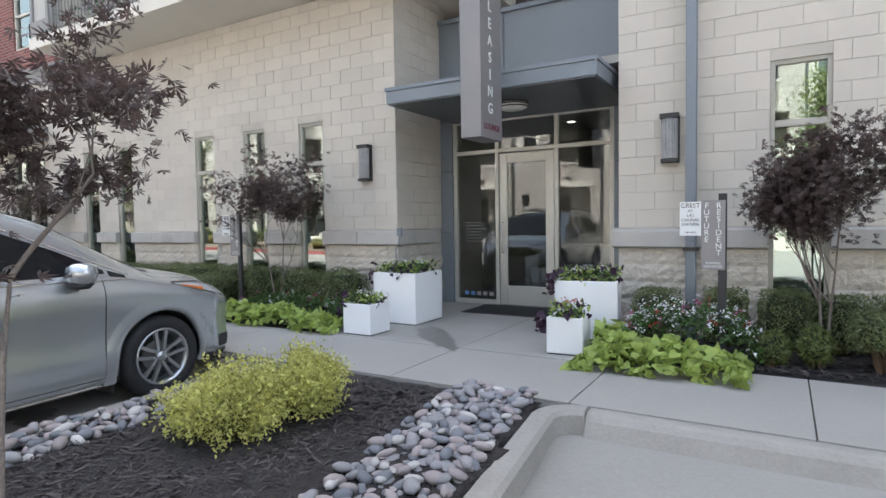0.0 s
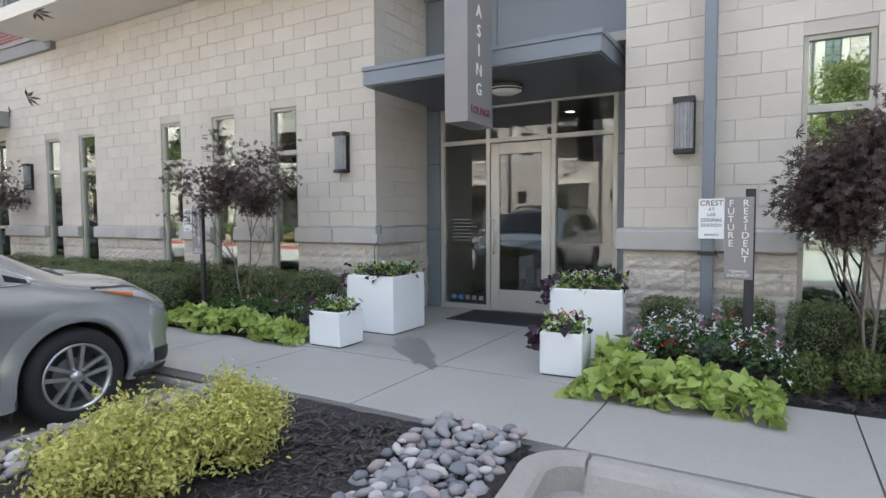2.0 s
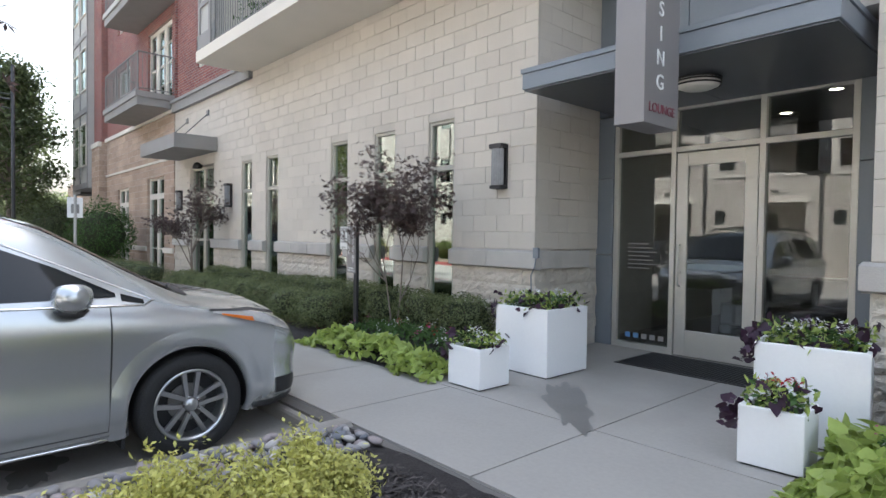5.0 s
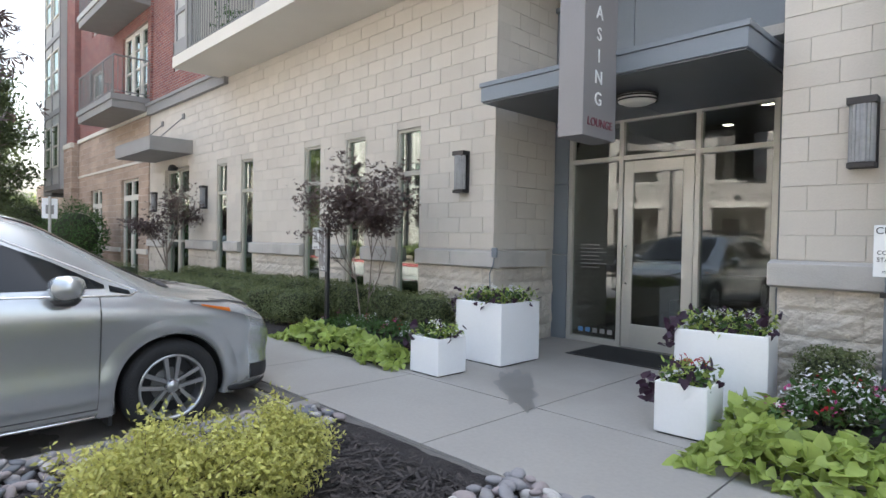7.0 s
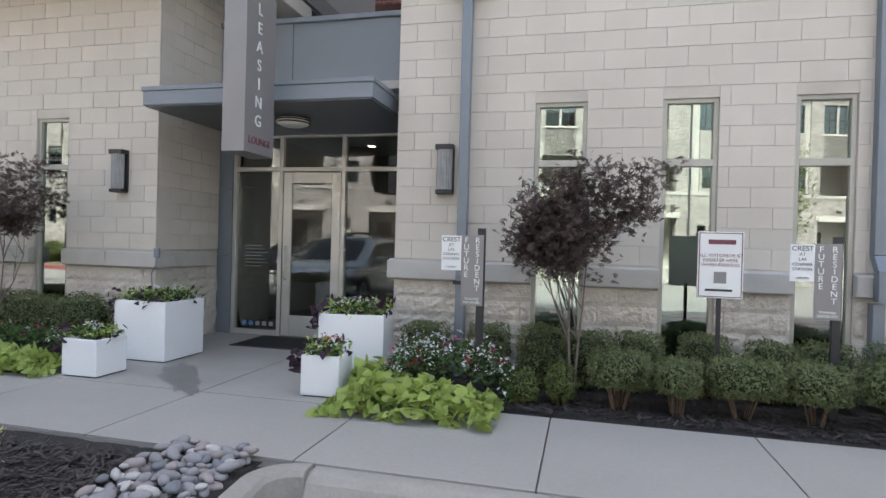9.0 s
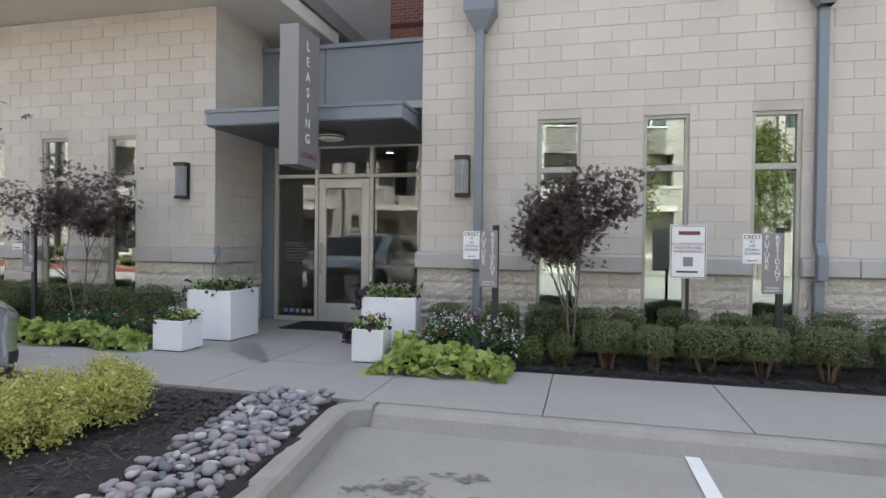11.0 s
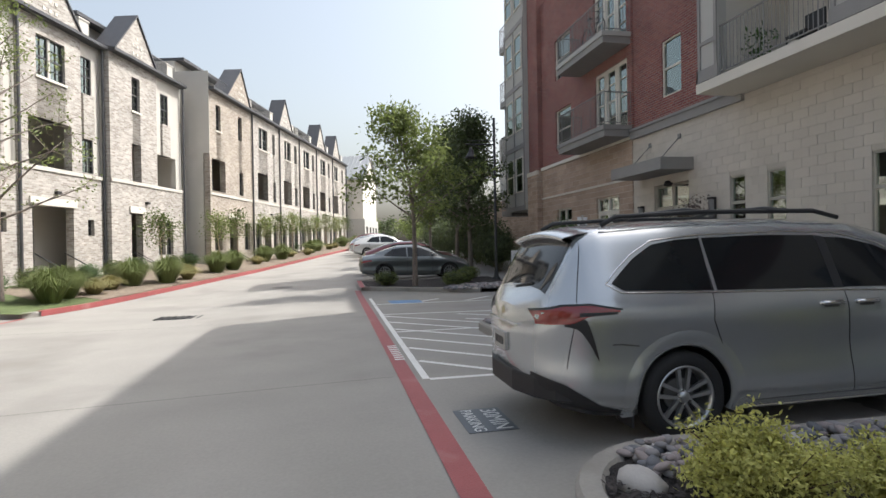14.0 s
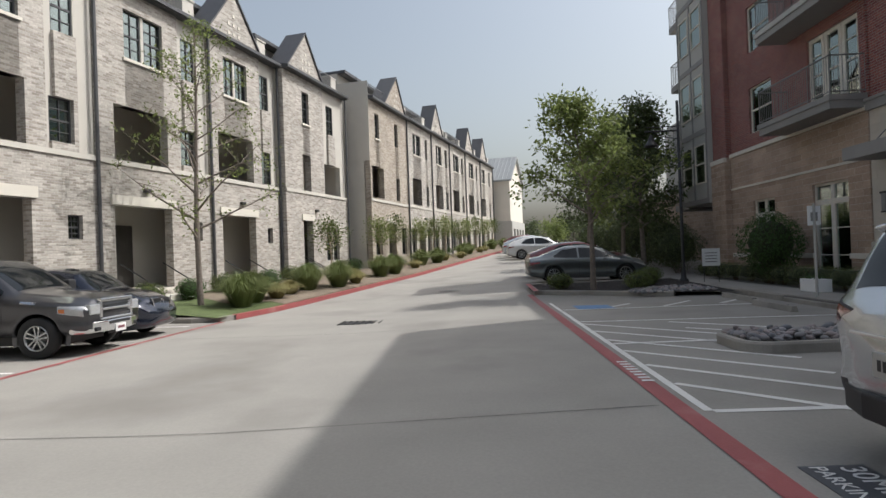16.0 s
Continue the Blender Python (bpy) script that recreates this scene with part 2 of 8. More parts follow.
def laid(name, outline, mat, lift=0.004, parent=None, label="", category="", step=0.6):
    """A thin flat shape painted on or set in the paving, following its fall."""
    s = Shape()
    s.v = [(x, y, slope(x, y) + lift) for x, y in outline]
    s.f = [tuple(range(len(outline)))]
    o = s.ob(name, mat, parent)
    return structure(o, label, category) if label else o


def strip(name, a, b, width, mat, label="", category="", lift=0.004, parent=None, height=0.0):
    """A painted line or a low kerb from a to b."""
    a, b = Vector(a), Vector(b)
    n = max(1, int((b - a).length / 1.0))
    side = (b - a).normalized()
    side = Vector((-side.y, side.x)) * width / 2
    s = Shape()
    row = [[], [], [], []]
    for i in range(n + 1):
        p = a.lerp(b, i / n)
        for r, (q, dz) in enumerate(((p - side, -0.05), (p - side, height), (p + side, height), (p + side, -0.05))):
            row[r].append((q.x, q.y, slope(p.x, p.y) + (lift if dz != -0.05 or height else lift) + (dz if height else 0)))
    s.grid(row if height else row[1:3])
    o = s.ob(name, mat, parent)
    return structure(o, label, category) if label else o


# pavement slabs in front of the building, with open joints between them
def pavement():
    base = Shape().box(-44, 4.05, -0.3, 14.5, 7.1, 0.132).box(-4.47, 7.1, -0.3, -1.29, 8.5, 0.132)
    base = base.ob("pavement", M["joint"])
    structure(base, "pale concrete pavement slabs with dark joints", "pavement")
    cuts = [-43.5 + 1.53 * i for i in range(28)]
    xs = [x for x in cuts if x < -4.3] + [-4.04, -2.52, -0.92, 0.60, 2.12, 3.64, 5.16, 6.68, 8.2, 9.72, 11.24, 12.76]
    rows = [(4.02, 5.395, xs[0], xs[-1])]
    for i in range(len(xs) - 1):
        s = Shape().box(xs[i] + 0.006, 4.165, 0.02, xs[i + 1] - 0.006, 5.64 if xs[i] > -1 else 5.395, 0.15)
        s.ob("slab", M["concrete"], base)
    for a, b in ((-4.46, -2.526), (-2.514, -1.29)):
        Shape().box(a, 5.408, 0.02, b, 8.44, 0.15).ob("slab", M["concrete"], base)
    k = structure(Shape().box(-43, 4.0, -0.2, -16.0, 4.16, 0.146).ob("kerb", M["kerb"], bevel=0.02), "worn concrete kerb along the pavement", "kerb")
    structure(Shape().prism([(3.94, -0.2), (3.94, -0.01), (3.99, 0.10), (4.04, 0.147), (4.16, 0.147), (4.16, -0.2)], -0.76, 14, "x").ob("kerb", M["kerb"], bevel=0.02), "worn concrete kerb with rounded edge", "kerb")
    structure(Shape().box(-16, 4.0, -0.2, -3.86, 4.16, 0.11).ob("kerb", M["kerb"], bevel=0.03), "low concrete kerb ahead of the parking bays", "kerb")


pavement()


def holed(s, x0, x1, z0, z1, y0, y1, holes):
    """A wall slab between y0 and y1 with rectangular holes (x0, x1, z0, z1), cut into boxes."""
    xs = sorted({x0, x1, *[min(max(v, x0), x1) for h in holes for v in h[:2]]})
    for a, b in zip(xs[:-1], xs[1:]):
        if b - a < 1e-5:
            continue
        hs = sorted((h[2], h[3]) for h in holes if h[0] <= a + 1e-6 and h[1] >= b - 1e-6)
        cur = z0
        for p, q in hs + [(z1, z1)]:
            if p - cur > 1e-5:
                s.box(a, y0, cur, b, y1, p)
            cur = max(cur, q)
    return s


# ---- the leasing building ----
WALL = 7.10
WINDOWS = [(-12.75, -12.22), (-11.52, -10.98), (-8.98, -8.45), (-7.68, -7.15), (-6.38, -5.85), (0.28, 0.82), (1.57, 2.10), (2.79, 3.32), (8.0, 8.53)]
BANDS = [(-17.3, -4.46), (-1.27, 14.0)]
DOORWAY = (-16.1, -14.4, 3.2)


def openings(a, b):
    o = [(w[0], w[1], 0.32, 3.09) for w in WINDOWS if a < w[0] < b]
    if a < -15 < b:
        o.append((DOORWAY[0], DOORWAY[1], 0.1, DOORWAY[2]))
    return sorted(o)


walls = []
for k, (a, b) in enumerate(BANDS):
    s = Shape()
    holed(s, a, b, -0.3, (4.965, 6.4)[k], WALL + 0.006, WALL + 0.33, openings(a, b))
    if k == 0:
        s.box(-4.79, WALL + 0.33, -0.3, -4.49, 8.6, 4.965)
    else:
        s.box(-1.24, WALL + 0.33, -0.3, -0.94, 8.6, 6.4)
    walls.append(structure(s.ob("wall_south_%d" % (k + 1), M["mortar"]), "pale limestone block wall with split-face base and grey band", "wall"))


def window(w, z0, z1, cut, y=WALL + 0.03, mat="frame"):
    """A narrow fixed window with a transom pane."""
    e = thing("window_1", pose((w[0] + w[1]) / 2, y, z0), "narrow fixed window in tan metal frame reflecting the street", "window")
    e["kind"] = "structure"
    h, hw, t = z1 - z0, (w[1] - w[0]) / 2, 0.045
    f = Shape().box(-hw, 0, 0, -hw + t, 0.09, h).box(hw - t, 0, 0, hw, 0.09, h).box(-hw + t, 0, h - t, hw - t, 0.09, h).box(-hw + t, 0, 0, hw - t, 0.09, t)
    f.box(-hw + t, -0.004, cut - z0 - 0.035, hw - t, 0.09, cut - z0 + 0.035)
    f.ob("window_frame", M[mat], e, bevel=0.004)
    for a, b in ((t, cut - z0 - 0.035), (cut - z0 + 0.035, h - t)):
        p = Shape().box(-hw + t, 0.04, a, hw - t, 0.048, b).ob("pane", M["glass_win"], e)
        p.visible_shadow = False
    Shape().box(-hw, -0.04, -0.04, hw, 0.0, 0.0).ob("window_sill", M["sill"], e, bevel=0.006)
    return e


for w in WINDOWS:
    window(w, 0.36, 3.09, 2.44)

# ledge band
led = Shape()
for a, b in BANDS:
    cur = a
    for o in openings(a, b) + [(b, b, 0, 9)]:
        x = cur - (0.0 if cur != -1.27 else 0.0)
        led_a, led_b = cur, o[0]
        if led_b - led_a > 0.1:
            n = max(1, round((led_b - led_a) / 0.62))
            for i in range(n):
                p, q = led_a + (led_b - led_a) * i / n, led_a + (led_b - led_a) * (i + 1) / n
                Shape().prism([(WALL - 0.085, 1.155), (WALL + 0.03, 1.13), (WALL + 0.03, 1.375), (WALL - 0.085, 1.345)], p + (0.004 if i else -0.06 if cur == -1.27 else 0.0), q - (0.004 if i < n - 1 else -0.075 if abs(q + 4.46) < 0.01 else 0.0), "x").ob("sill_stone", M["sill"], walls[0 if b < 0 else 1], bevel=0.008)
        cur = o[1]
Shape().box(-4.46, WALL + 0.03, 1.15, -4.385, 8.1, 1.36).ob("sill_stone", M["sill"], walls[0], bevel=0.008)

# storefront
sf = thing("storefront", pose(0, 8.45, 0.15), "glazed aluminium storefront with single door and transoms", "storefront")
sf["kind"] = "structure"
X0, X1, HEAD, TR = -4.22, -1.68, 2.93, 2.42
xs = [X0, -3.47, -2.50, X1]
fr = Shape()
for x in xs:
    fr.box(x - 0.03, -0.03, 0, x + 0.03, 0.09, HEAD)
for i in range(3):
    a, b = xs[i] + 0.03, xs[i + 1] - 0.03
    fr.box(a, -0.03, HEAD - 0.05, b, 0.09, HEAD).box(a, -0.03, TR - 0.03, b, 0.09, TR + 0.03)
    if i != 1:
        fr.box(a, -0.03, 0, b, 0.09, 0.07)
fr.ob("frame", M["alu"], sf, bevel=0.004)
for i in range(3):
    a, b = xs[i] + 0.03, xs[i + 1] - 0.03
    for z0, z1 in ((0.07, TR - 0.03), (TR + 0.03, HEAD - 0.05)):
        if i == 1 and z0 < 1:
            continue
        Shape().box(a, 0.02, z0, b, 0.028, z1).ob("pane", M["glass"], sf).visible_shadow = False
door = new("door")
door.parent = sf
tagged(door, "narrow-stile aluminium glass door")
a, b = -3.43, -2.54
dfr = Shape().box(a, -0.02, 0.01, a + 0.13, 0.03, TR - 0.045).box(b - 0.13, -0.02, 0.01, b, 0.03, TR - 0.045).box(a + 0.13, -0.02, 0.01, b - 0.13, 0.03, 0.31).box(a + 0.13, -0.02, TR - 0.20, b - 0.13, 0.03, TR - 0.045)
dfr.ob("door_frame", M["alu"], door, bevel=0.006)
Shape().box(a + 0.13, 0.0, 0.31, b - 0.13, 0.008, TR - 0.20).ob("pane", M["glass"], door).visible_shadow = False
Shape().box(a + 0.13, 0.012, 1.02, b - 0.13, 0.03, 1.09).ob("push_bar", M["alu"], door, bevel=0.004)
Shape().tube([(a + 0.052, -0.02, 0.82), (a + 0.052, -0.075, 0.84), (a + 0.052, -0.075, 1.28), (a + 0.052, -0.02, 1.30)], 0.013).ob("pull_handle", M["alu"], door, smooth=True)
Shape().lathe([(0.0, 0.0), (0.022, 0.0), (0.022, 0.014), (0.0, 0.018)], 16, pose(a + 0.052, -0.02, 0.98, 90)).ob("lock", M["alu"], door)
for z in (0.35, 1.2, 2.05):
    Shape().tube([(b + 0.012, -0.03, z), (b + 0.012, -0.03, z + 0.11)], 0.011).ob("hinge", M["alu"], door)
# small printed notices on the glass: plain bars
for i in range(5):
    Shape().box(-4.08 + 0.11 * i, 0.012, 0.13, -4.01 + 0.11 * i, 0.016, 0.19).ob("sticker", M["blue_paint"] if i < 2 else M["trim_grey"], sf)
for i in range(7):
    Shape().box(-4.06, 0.012, 1.30 - 0.05 * i, -3.78 + 0.05 * (i % 3), 0.016, 1.31 - 0.05 * i).ob("text_bar", M["trim_grey"], sf)

# grey panels round the recess, and the box over the canopy
gp = new("recess_panel")
structure(gp, "blue-grey metal panels lining the entrance recess", "panel")
for x0, x1 in ((-4.49, X0 - 0.034), (X1 + 0.034, -1.24)):
    for z0, z1 in ((0.15, 1.3), (1.308, 2.28), (2.288, 3.06)):
        Shape().box(x0, 8.40, z0, x1, 8.5, z1).ob("panel", M["grey_panel"], gp, bevel=0.004)
Shape().box(-4.49, 8.42, 3.08, -1.24, 8.6, 3.3).ob("panel", M["grey_panel"], gp)
PY = 8.36
top = new("parapet_box")
structure(top, "blue-grey metal clad box over the entrance canopy", "panel")
for x0, x1 in ((-4.45, -3.305), (-3.295, -1.505), (-1.495, -1.25)):
    Shape().box(x0, PY, 3.20, x1, PY + 0.06, 3.62).ob("panel", M["grey_panel"], top, bevel=0.003)
    Shape().box(x0, PY, 3.628, x1, PY + 0.06, 4.64).ob("panel", M["grey_panel"], top, bevel=0.003)
Shape().box(-4.45, PY - 0.05, 4.64, -1.24, 8.9, 4.71).ob("coping", M["grey_panel"], top, bevel=0.006)
Shape().box(-4.45, PY + 0.06, 3.3, -1.25, 8.9, 4.64).ob("core", M["grey_dark"], top)

# canopy
can = thing("canopy", pose(0, 0, 0), "flat blue-grey metal entrance canopy with dark soffit", "canopy")
Shape().box(-4.22, 6.55, 3.07, -1.37, 8.35, 3.235).ob("fascia", M["grey_panel"], can, bevel=0.006)
Shape().box(-4.235, 6.535, 3.235, -1.355, 8.35, 3.285).ob("cap", M["grey_panel"], can, bevel=0.004)
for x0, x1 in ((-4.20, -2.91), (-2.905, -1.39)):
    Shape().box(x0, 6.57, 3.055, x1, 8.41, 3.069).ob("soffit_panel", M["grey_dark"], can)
cl = thing("ceiling_light", pose(-2.72, 7.35, 3.05), "round flush ceiling lamp with two metal bands", "ceiling lamp")
Shape().lathe([(0.0, -0.10), (0.13, -0.095), (0.19, -0.07), (0.20, 0.0)], 32).ob("diffuser", material("opal_glass", (0.75, 0.72, 0.66), 0.3, vary=0.02, bump=0), cl, smooth=True)
for z in (-0.028, -0.062):
    Shape().lathe([(0.203, z - 0.008), (0.21, z - 0.008), (0.21, z + 0.008), (0.203, z + 0.008)], 32).ob("band", M["bronze"], cl)
Shape().lathe([(0.0, 0.0), (0.215, 0.0), (0.215, -0.014), (0.0, -0.014)], 32).ob("base_plate", M["bronze"], cl)


# lettering as meshes from the built-in font
def lettering(body, size, m, mat, name="letters", parent=None, gap=1.0, depth=0.004):
    c = bpy.data.curves.new("text", "FONT")
    c.body, c.size, c.align_x, c.align_y, c.extrude, c.space_line = body, size, "CENTER", "CENTER", depth, gap
    tmp = bpy.data.objects.new("text", c)
    scene.collection.objects.link(tmp)
    bpy.context.view_layer.update()
    me = bpy.data.meshes.new_from_object(tmp.evaluated_get(bpy.context.evaluated_depsgraph_get()))
    bpy.data.objects.remove(tmp)
    me.materials.clear()
    me.materials.append(mat)
    o = new(name, me)
    o.parent = parent
    o.matrix_basis = m
    return o


white_letter = material("white_letter", (0.75, 0.75, 0.74), 0.5, vary=0.02, bump=0)
maroon = material("maroon_paint", (0.16, 0.045, 0.06), 0.5, vary=0.04, bump=0.02)
bl = thing("blade_sign", pose(-2.78, 6.0, 2.43), "tall grey metal blade sign with white letters", "sign")
Shape().box(0, 0, 0, 0.26, 0.56, 1.72).ob("sign_box", M["sign_grey"], bl, bevel=0.006)
for i, ch in enumerate("LEASING"):
    lettering(ch, 0.17, pose(0.263, 0.24, 1.50 - 0.193 * i, 90, 0, 90), white_letter, "letter", bl)
lettering("LOUNGE", 0.105, pose(0.263, 0.28, 0.13, 90, 0, 90), maroon, "letter", bl)


# rear wing seen over the entrance box, and the floor above that oversails the wall
def brick_texture(name, c1, c2, mortar, width, height, swap=True, rough=0.9, gap=0.012):
    m = bpy.data.materials.new(name)
    m.use_nodes = True
    n, l = m.node_tree.nodes, m.node_tree.links
    tc, sep, com, bt, bp = n.new("ShaderNodeTexCoord"), n.new("ShaderNodeSeparateXYZ"), n.new("ShaderNodeCombineXYZ"), n.new("ShaderNodeTexBrick"), n.new("ShaderNodeBump")
    l.new(tc.outputs["Object"], sep.inputs[0])
    su = n.new("ShaderNodeMath")
    l.new(sep.outputs[0], su.inputs[0])
    l.new(sep.outputs[1], su.inputs[1])
    l.new(su.outputs[0], com.inputs[0])
    l.new(sep.outputs[2], com.inputs[1])
    l.new(com.outputs[0], bt.inputs["Vector"])
    bt.inputs["Color1"].default_value, bt.inputs["Color2"].default_value, bt.inputs["Mortar"].default_value = (*c1, 1), (*c2, 1), (*mortar, 1)
    bt.inputs["Scale"].default_value = 1.0
    bt.inputs["Brick Width"].default_value, bt.inputs["Row Height"].default_value, bt.inputs["Mortar Size"].default_value = width, height, gap
    bt.inputs["Mortar Smooth"].default_value, bt.inputs["Bias"].default_value = 0.3, 0.0
    no, no2, mx = n.new("ShaderNodeTexNoise"), n.new("ShaderNodeTexNoise"), n.new("ShaderNodeMix")
    no.inputs["Scale"].default_value, no2.inputs["Scale"].default_value = 0.9, 14
    no.inputs["Detail"].default_value = no2.inputs["Detail"].default_value = 5
    l.new(tc.outputs["Object"], no.inputs["Vector"])
    l.new(tc.outputs["Object"], no2.inputs["Vector"])
    ad, rg = n.new("ShaderNodeMath"), n.new("ShaderNodeMapRange")
    l.new(no.outputs["Fac"], ad.inputs[0])
    l.new(no2.outputs["Fac"], ad.inputs[1])
    l.new(ad.outputs[0], rg.inputs["Value"])
    rg.inputs["From Min"].default_value, rg.inputs["From Max"].default_value, rg.inputs["To Min"].default_value, rg.inputs["To Max"].default_value = 0.6, 1.4, 0.72, 1.25
    mx.data_type, mx.blend_type = "RGBA", "MULTIPLY"
    mx.inputs["Factor"].default_value = 1
    l.new(bt.outputs["Color"], mx.inputs[6])
    l.new(rg.outputs[0], mx.inputs[7])
    b = n["Principled BSDF"]
    l.new(mx.outputs[2], b.inputs["Base Color"])
    b.inputs["Roughness"].default_value = rough
    bp.inputs["Distance"].default_value, bp.inputs["Strength"].default_value = 0.012, 0.8
    bp.invert = True
    l.new(bt.outputs["Fac"], bp.inputs["Height"])
    l.new(bp.outputs[0], b.inputs["Normal"])
    return m


M["brick"] = brick_texture("red_brick_wall", (0.30, 0.10, 0.08), (0.19, 0.052, 0.055), (0.28, 0.22, 0.19), 0.21, 0.071)
M["stone"] = brick_texture("tan_stone_wall", (0.45, 0.34, 0.265), (0.34, 0.25, 0.19), (0.47, 0.39, 0.32), 0.62, 0.2)
M["th_brick"] = brick_texture("whitewashed_brick", (0.54, 0.505, 0.46), (0.29, 0.255, 0.22), (0.46, 0.43, 0.395), 0.24, 0.075, gap=0.010)
M["th_brick_tan"] = brick_texture("brown_stone_brick", (0.47, 0.41, 0.345), (0.28, 0.235, 0.19), (0.43, 0.385, 0.335), 0.24, 0.075, gap=0.010)


def railing(parent, pts, z0, h=1.05, gap=0.11, mat="rail", name="railing"):
    """A metal railing along points (x, y): rails, posts and bars in one part for each run."""
    for p, q in zip(pts[:-1], pts[1:]):
        p, q = Vector(p), Vector(q)
        s = Shape()
        s.tube([(p.x, p.y, z0 + h), (q.x, q.y, z0 + h)], 0.022, 6)
        s.tube([(p.x, p.y, z0 + 0.09), (q.x, q.y, z0 + 0.09)], 0.016, 6)
        n = max(2, int((q - p).length / gap))
        for i in range(n + 1):
            c = p.lerp(q, i / n)
            s.tube([(c.x, c.y, z0 if i % 12 == 0 else z0 + 0.09), (c.x, c.y, z0 + h)], 0.018 if i % 12 == 0 else 0.009, 4, False)
        s.ob(name, M[mat], parent)


def sash(parent, x0, x1, z0, z1, y, face=-1, mat="panel_light", grid=(1, 2), glass_m="glass_win", trim=0.05, name="window"):
    """A framed window with glazing bars, facing -y (or +y) of its parent."""
    e = new(name)
    e.parent = parent
    f = Shape()
    ya, yb = (y - 0.05, y + 0.05)
    f.box(x0, ya, z0, x0 + trim, yb, z1).box(x1 - trim, ya, z0, x1, yb, z1).box(x0 + trim, ya, z0, x1 - trim, yb, z0 + trim).box(x0 + trim, ya, z1 - trim, x1 - trim, yb, z1)
    for i in range(1, grid[0]):
        x = x0 + (x1 - x0) * i / grid[0]
        f.box(x - 0.012, ya + 0.01, z0 + trim, x + 0.012, yb, z1 - trim)
    for j in range(1, grid[1]):
        z = z0 + (z1 - z0) * j / grid[1]
        t = 0.03 if j * 2 == grid[1] else 0.012
        f.box(x0 + trim, ya + 0.012, z - t, x1 - trim, yb, z + t)
    f.ob("window_frame", M[mat], e)
    p = Shape().box(x0 + trim, y - 0.004, z0 + trim, x1 - trim, y + 0.004, z1 - trim).ob("pane", M[glass_m], e)
    Shape().box(x0 + trim, y + 0.12, z0 + trim, x1 - trim, y + 0.125, z1 - trim).ob("blind", M["blind"] if (int(x0 * 7 + z0 * 3) % 3) else M["interior"], e)
    return e


ov = thing("upper_storeys", pose(0, 0, 0), "panelled upper storeys oversailing the stone ground floor", "building")
ov["kind"] = "structure"
Shape().box(-12.45, 6.0, 4.97, -3.45, 9.2, 5.20).ob("soffit_slab", M["stucco_white"], ov, bevel=0.01)
s = Shape()
holed(s, -12.40, -3.47, 5.46, 13.0, 6.06, 6.3, [(-11.75, -8.75, 5.2, 8.0), (-6.6, -5.2, 6.2, 8.0), (-11.75, -8.75, 8.6, 11.2), (-6.6, -5.2, 9.2, 11)])
holed(s, -12.40, -11.75, 5.21, 5.46, 6.06, 6.3, [])
holed(s, -8.75, -3.47, 5.21, 5.46, 6.06, 6.3, [])
s.box(-12.40, 6.3, 5.21, -12.2, 7.2, 13.0).box(-3.67, 6.3, 5.21, -3.47, 12.0, 13.0)
s.ob("wall", M["panel_light"], ov)
s = Shape()
for a, b in ((-12.46, -11.72), (-8.78, -3.41)):
    s.box(a, 6.02, 5.22, b, 6.057, 5.50)
s.box(-3.466, 6.02, 5.22, -3.41, 12.0, 5.50).box(-12.46, 6.02, 5.22, -12.405, 7.1, 5.5)
for a in (-12.41, -11.83, -8.75, -7.6, -6.72, -5.18, -4.2, -3.52):
    s.box(a, 6.025, 5.50, a + 0.09, 6.057, 13)
for z in (6.05, 8.0, 8.5, 11.2):
    s.box(-8.66, 6.028, z, -3.55, 6.056, z + 0.09).box(-12.32, 6.028, z, -11.83, 6.056, z + 0.09)
s.ob("trim", M["trim_grey"], ov)
s = Shape().box(-11.75, 7.9, 5.2, -8.75, 8.0, 13).box(-11.85, 6.3, 5.2, -11.75, 7.9, 13).box(-8.75, 6.3, 5.2, -8.65, 7.9, 13).box(-11.75, 6.3, 8.0, -8.75, 7.9, 8.5)
s.ob("balcony_wall", M["stucco"], ov)
railing(ov, [(-11.74, 6.12), (-8.76, 6.12)], 5.22, 1.1)
hl = thing("hood_lamp", pose(-15.2, WALL, 3.12), "small black half-round lamp over the side door", "wall lamp")
Shape().lathe([(0.0, 0.16), (0.07, 0.14), (0.11, 0.06), (0.11, 0.0), (0.0, 0.0)], 18, pose(0, -0.12, 0)).ob("hood", M["black"], hl, smooth=True)
Shape().box(-0.05, -0.12, 0.04, 0.05, 0.0, 0.10).ob("bracket", M["black"], hl)
sash(ov, -6.55, -5.25, 6.2, 8.0, 6.2)

# brick wing further along the street
bw = thing("brick_wing", pose(0, 0, 0), "red brick apartment wing on a tan stone base", "building")
bw["kind"] = "structure"
XB0, XB1 = -25.3, -17.31
bwin = [(-23.7, -22.1, 5.5, 7.2), (-23.7, -22.1, 8.5, 10.2)]
bdoors = [(-19.95, -17.6, 5.3, 7.6), (-19.95, -17.6, 8.3, 10.6)]
s = holed(Shape(), XB0, XB1, 5.0, 12.4, WALL, WALL + 0.3, bwin + bdoors)
holed(s, XB1, -12.2, 5.14, 12.4, WALL + 0.06, WALL + 0.3, [(-15.7, -14.75, 5.75, 7.4)])
s.box(XB0, WALL + 0.3, 0, XB0 + 0.3, 16, 12.4)
s.ob("brick_wall", M["brick"], bw)
low = [(-19.9, -18.2, 0.2, 3.15), (-23.6, -22.1, 0.2, 3.0)]
s = holed(Shape(), XB0, XB1, -0.2, 4.86, WALL - 0.03, WALL + 0.3, low)
s.ob("stone_wall", M["stone"], bw)
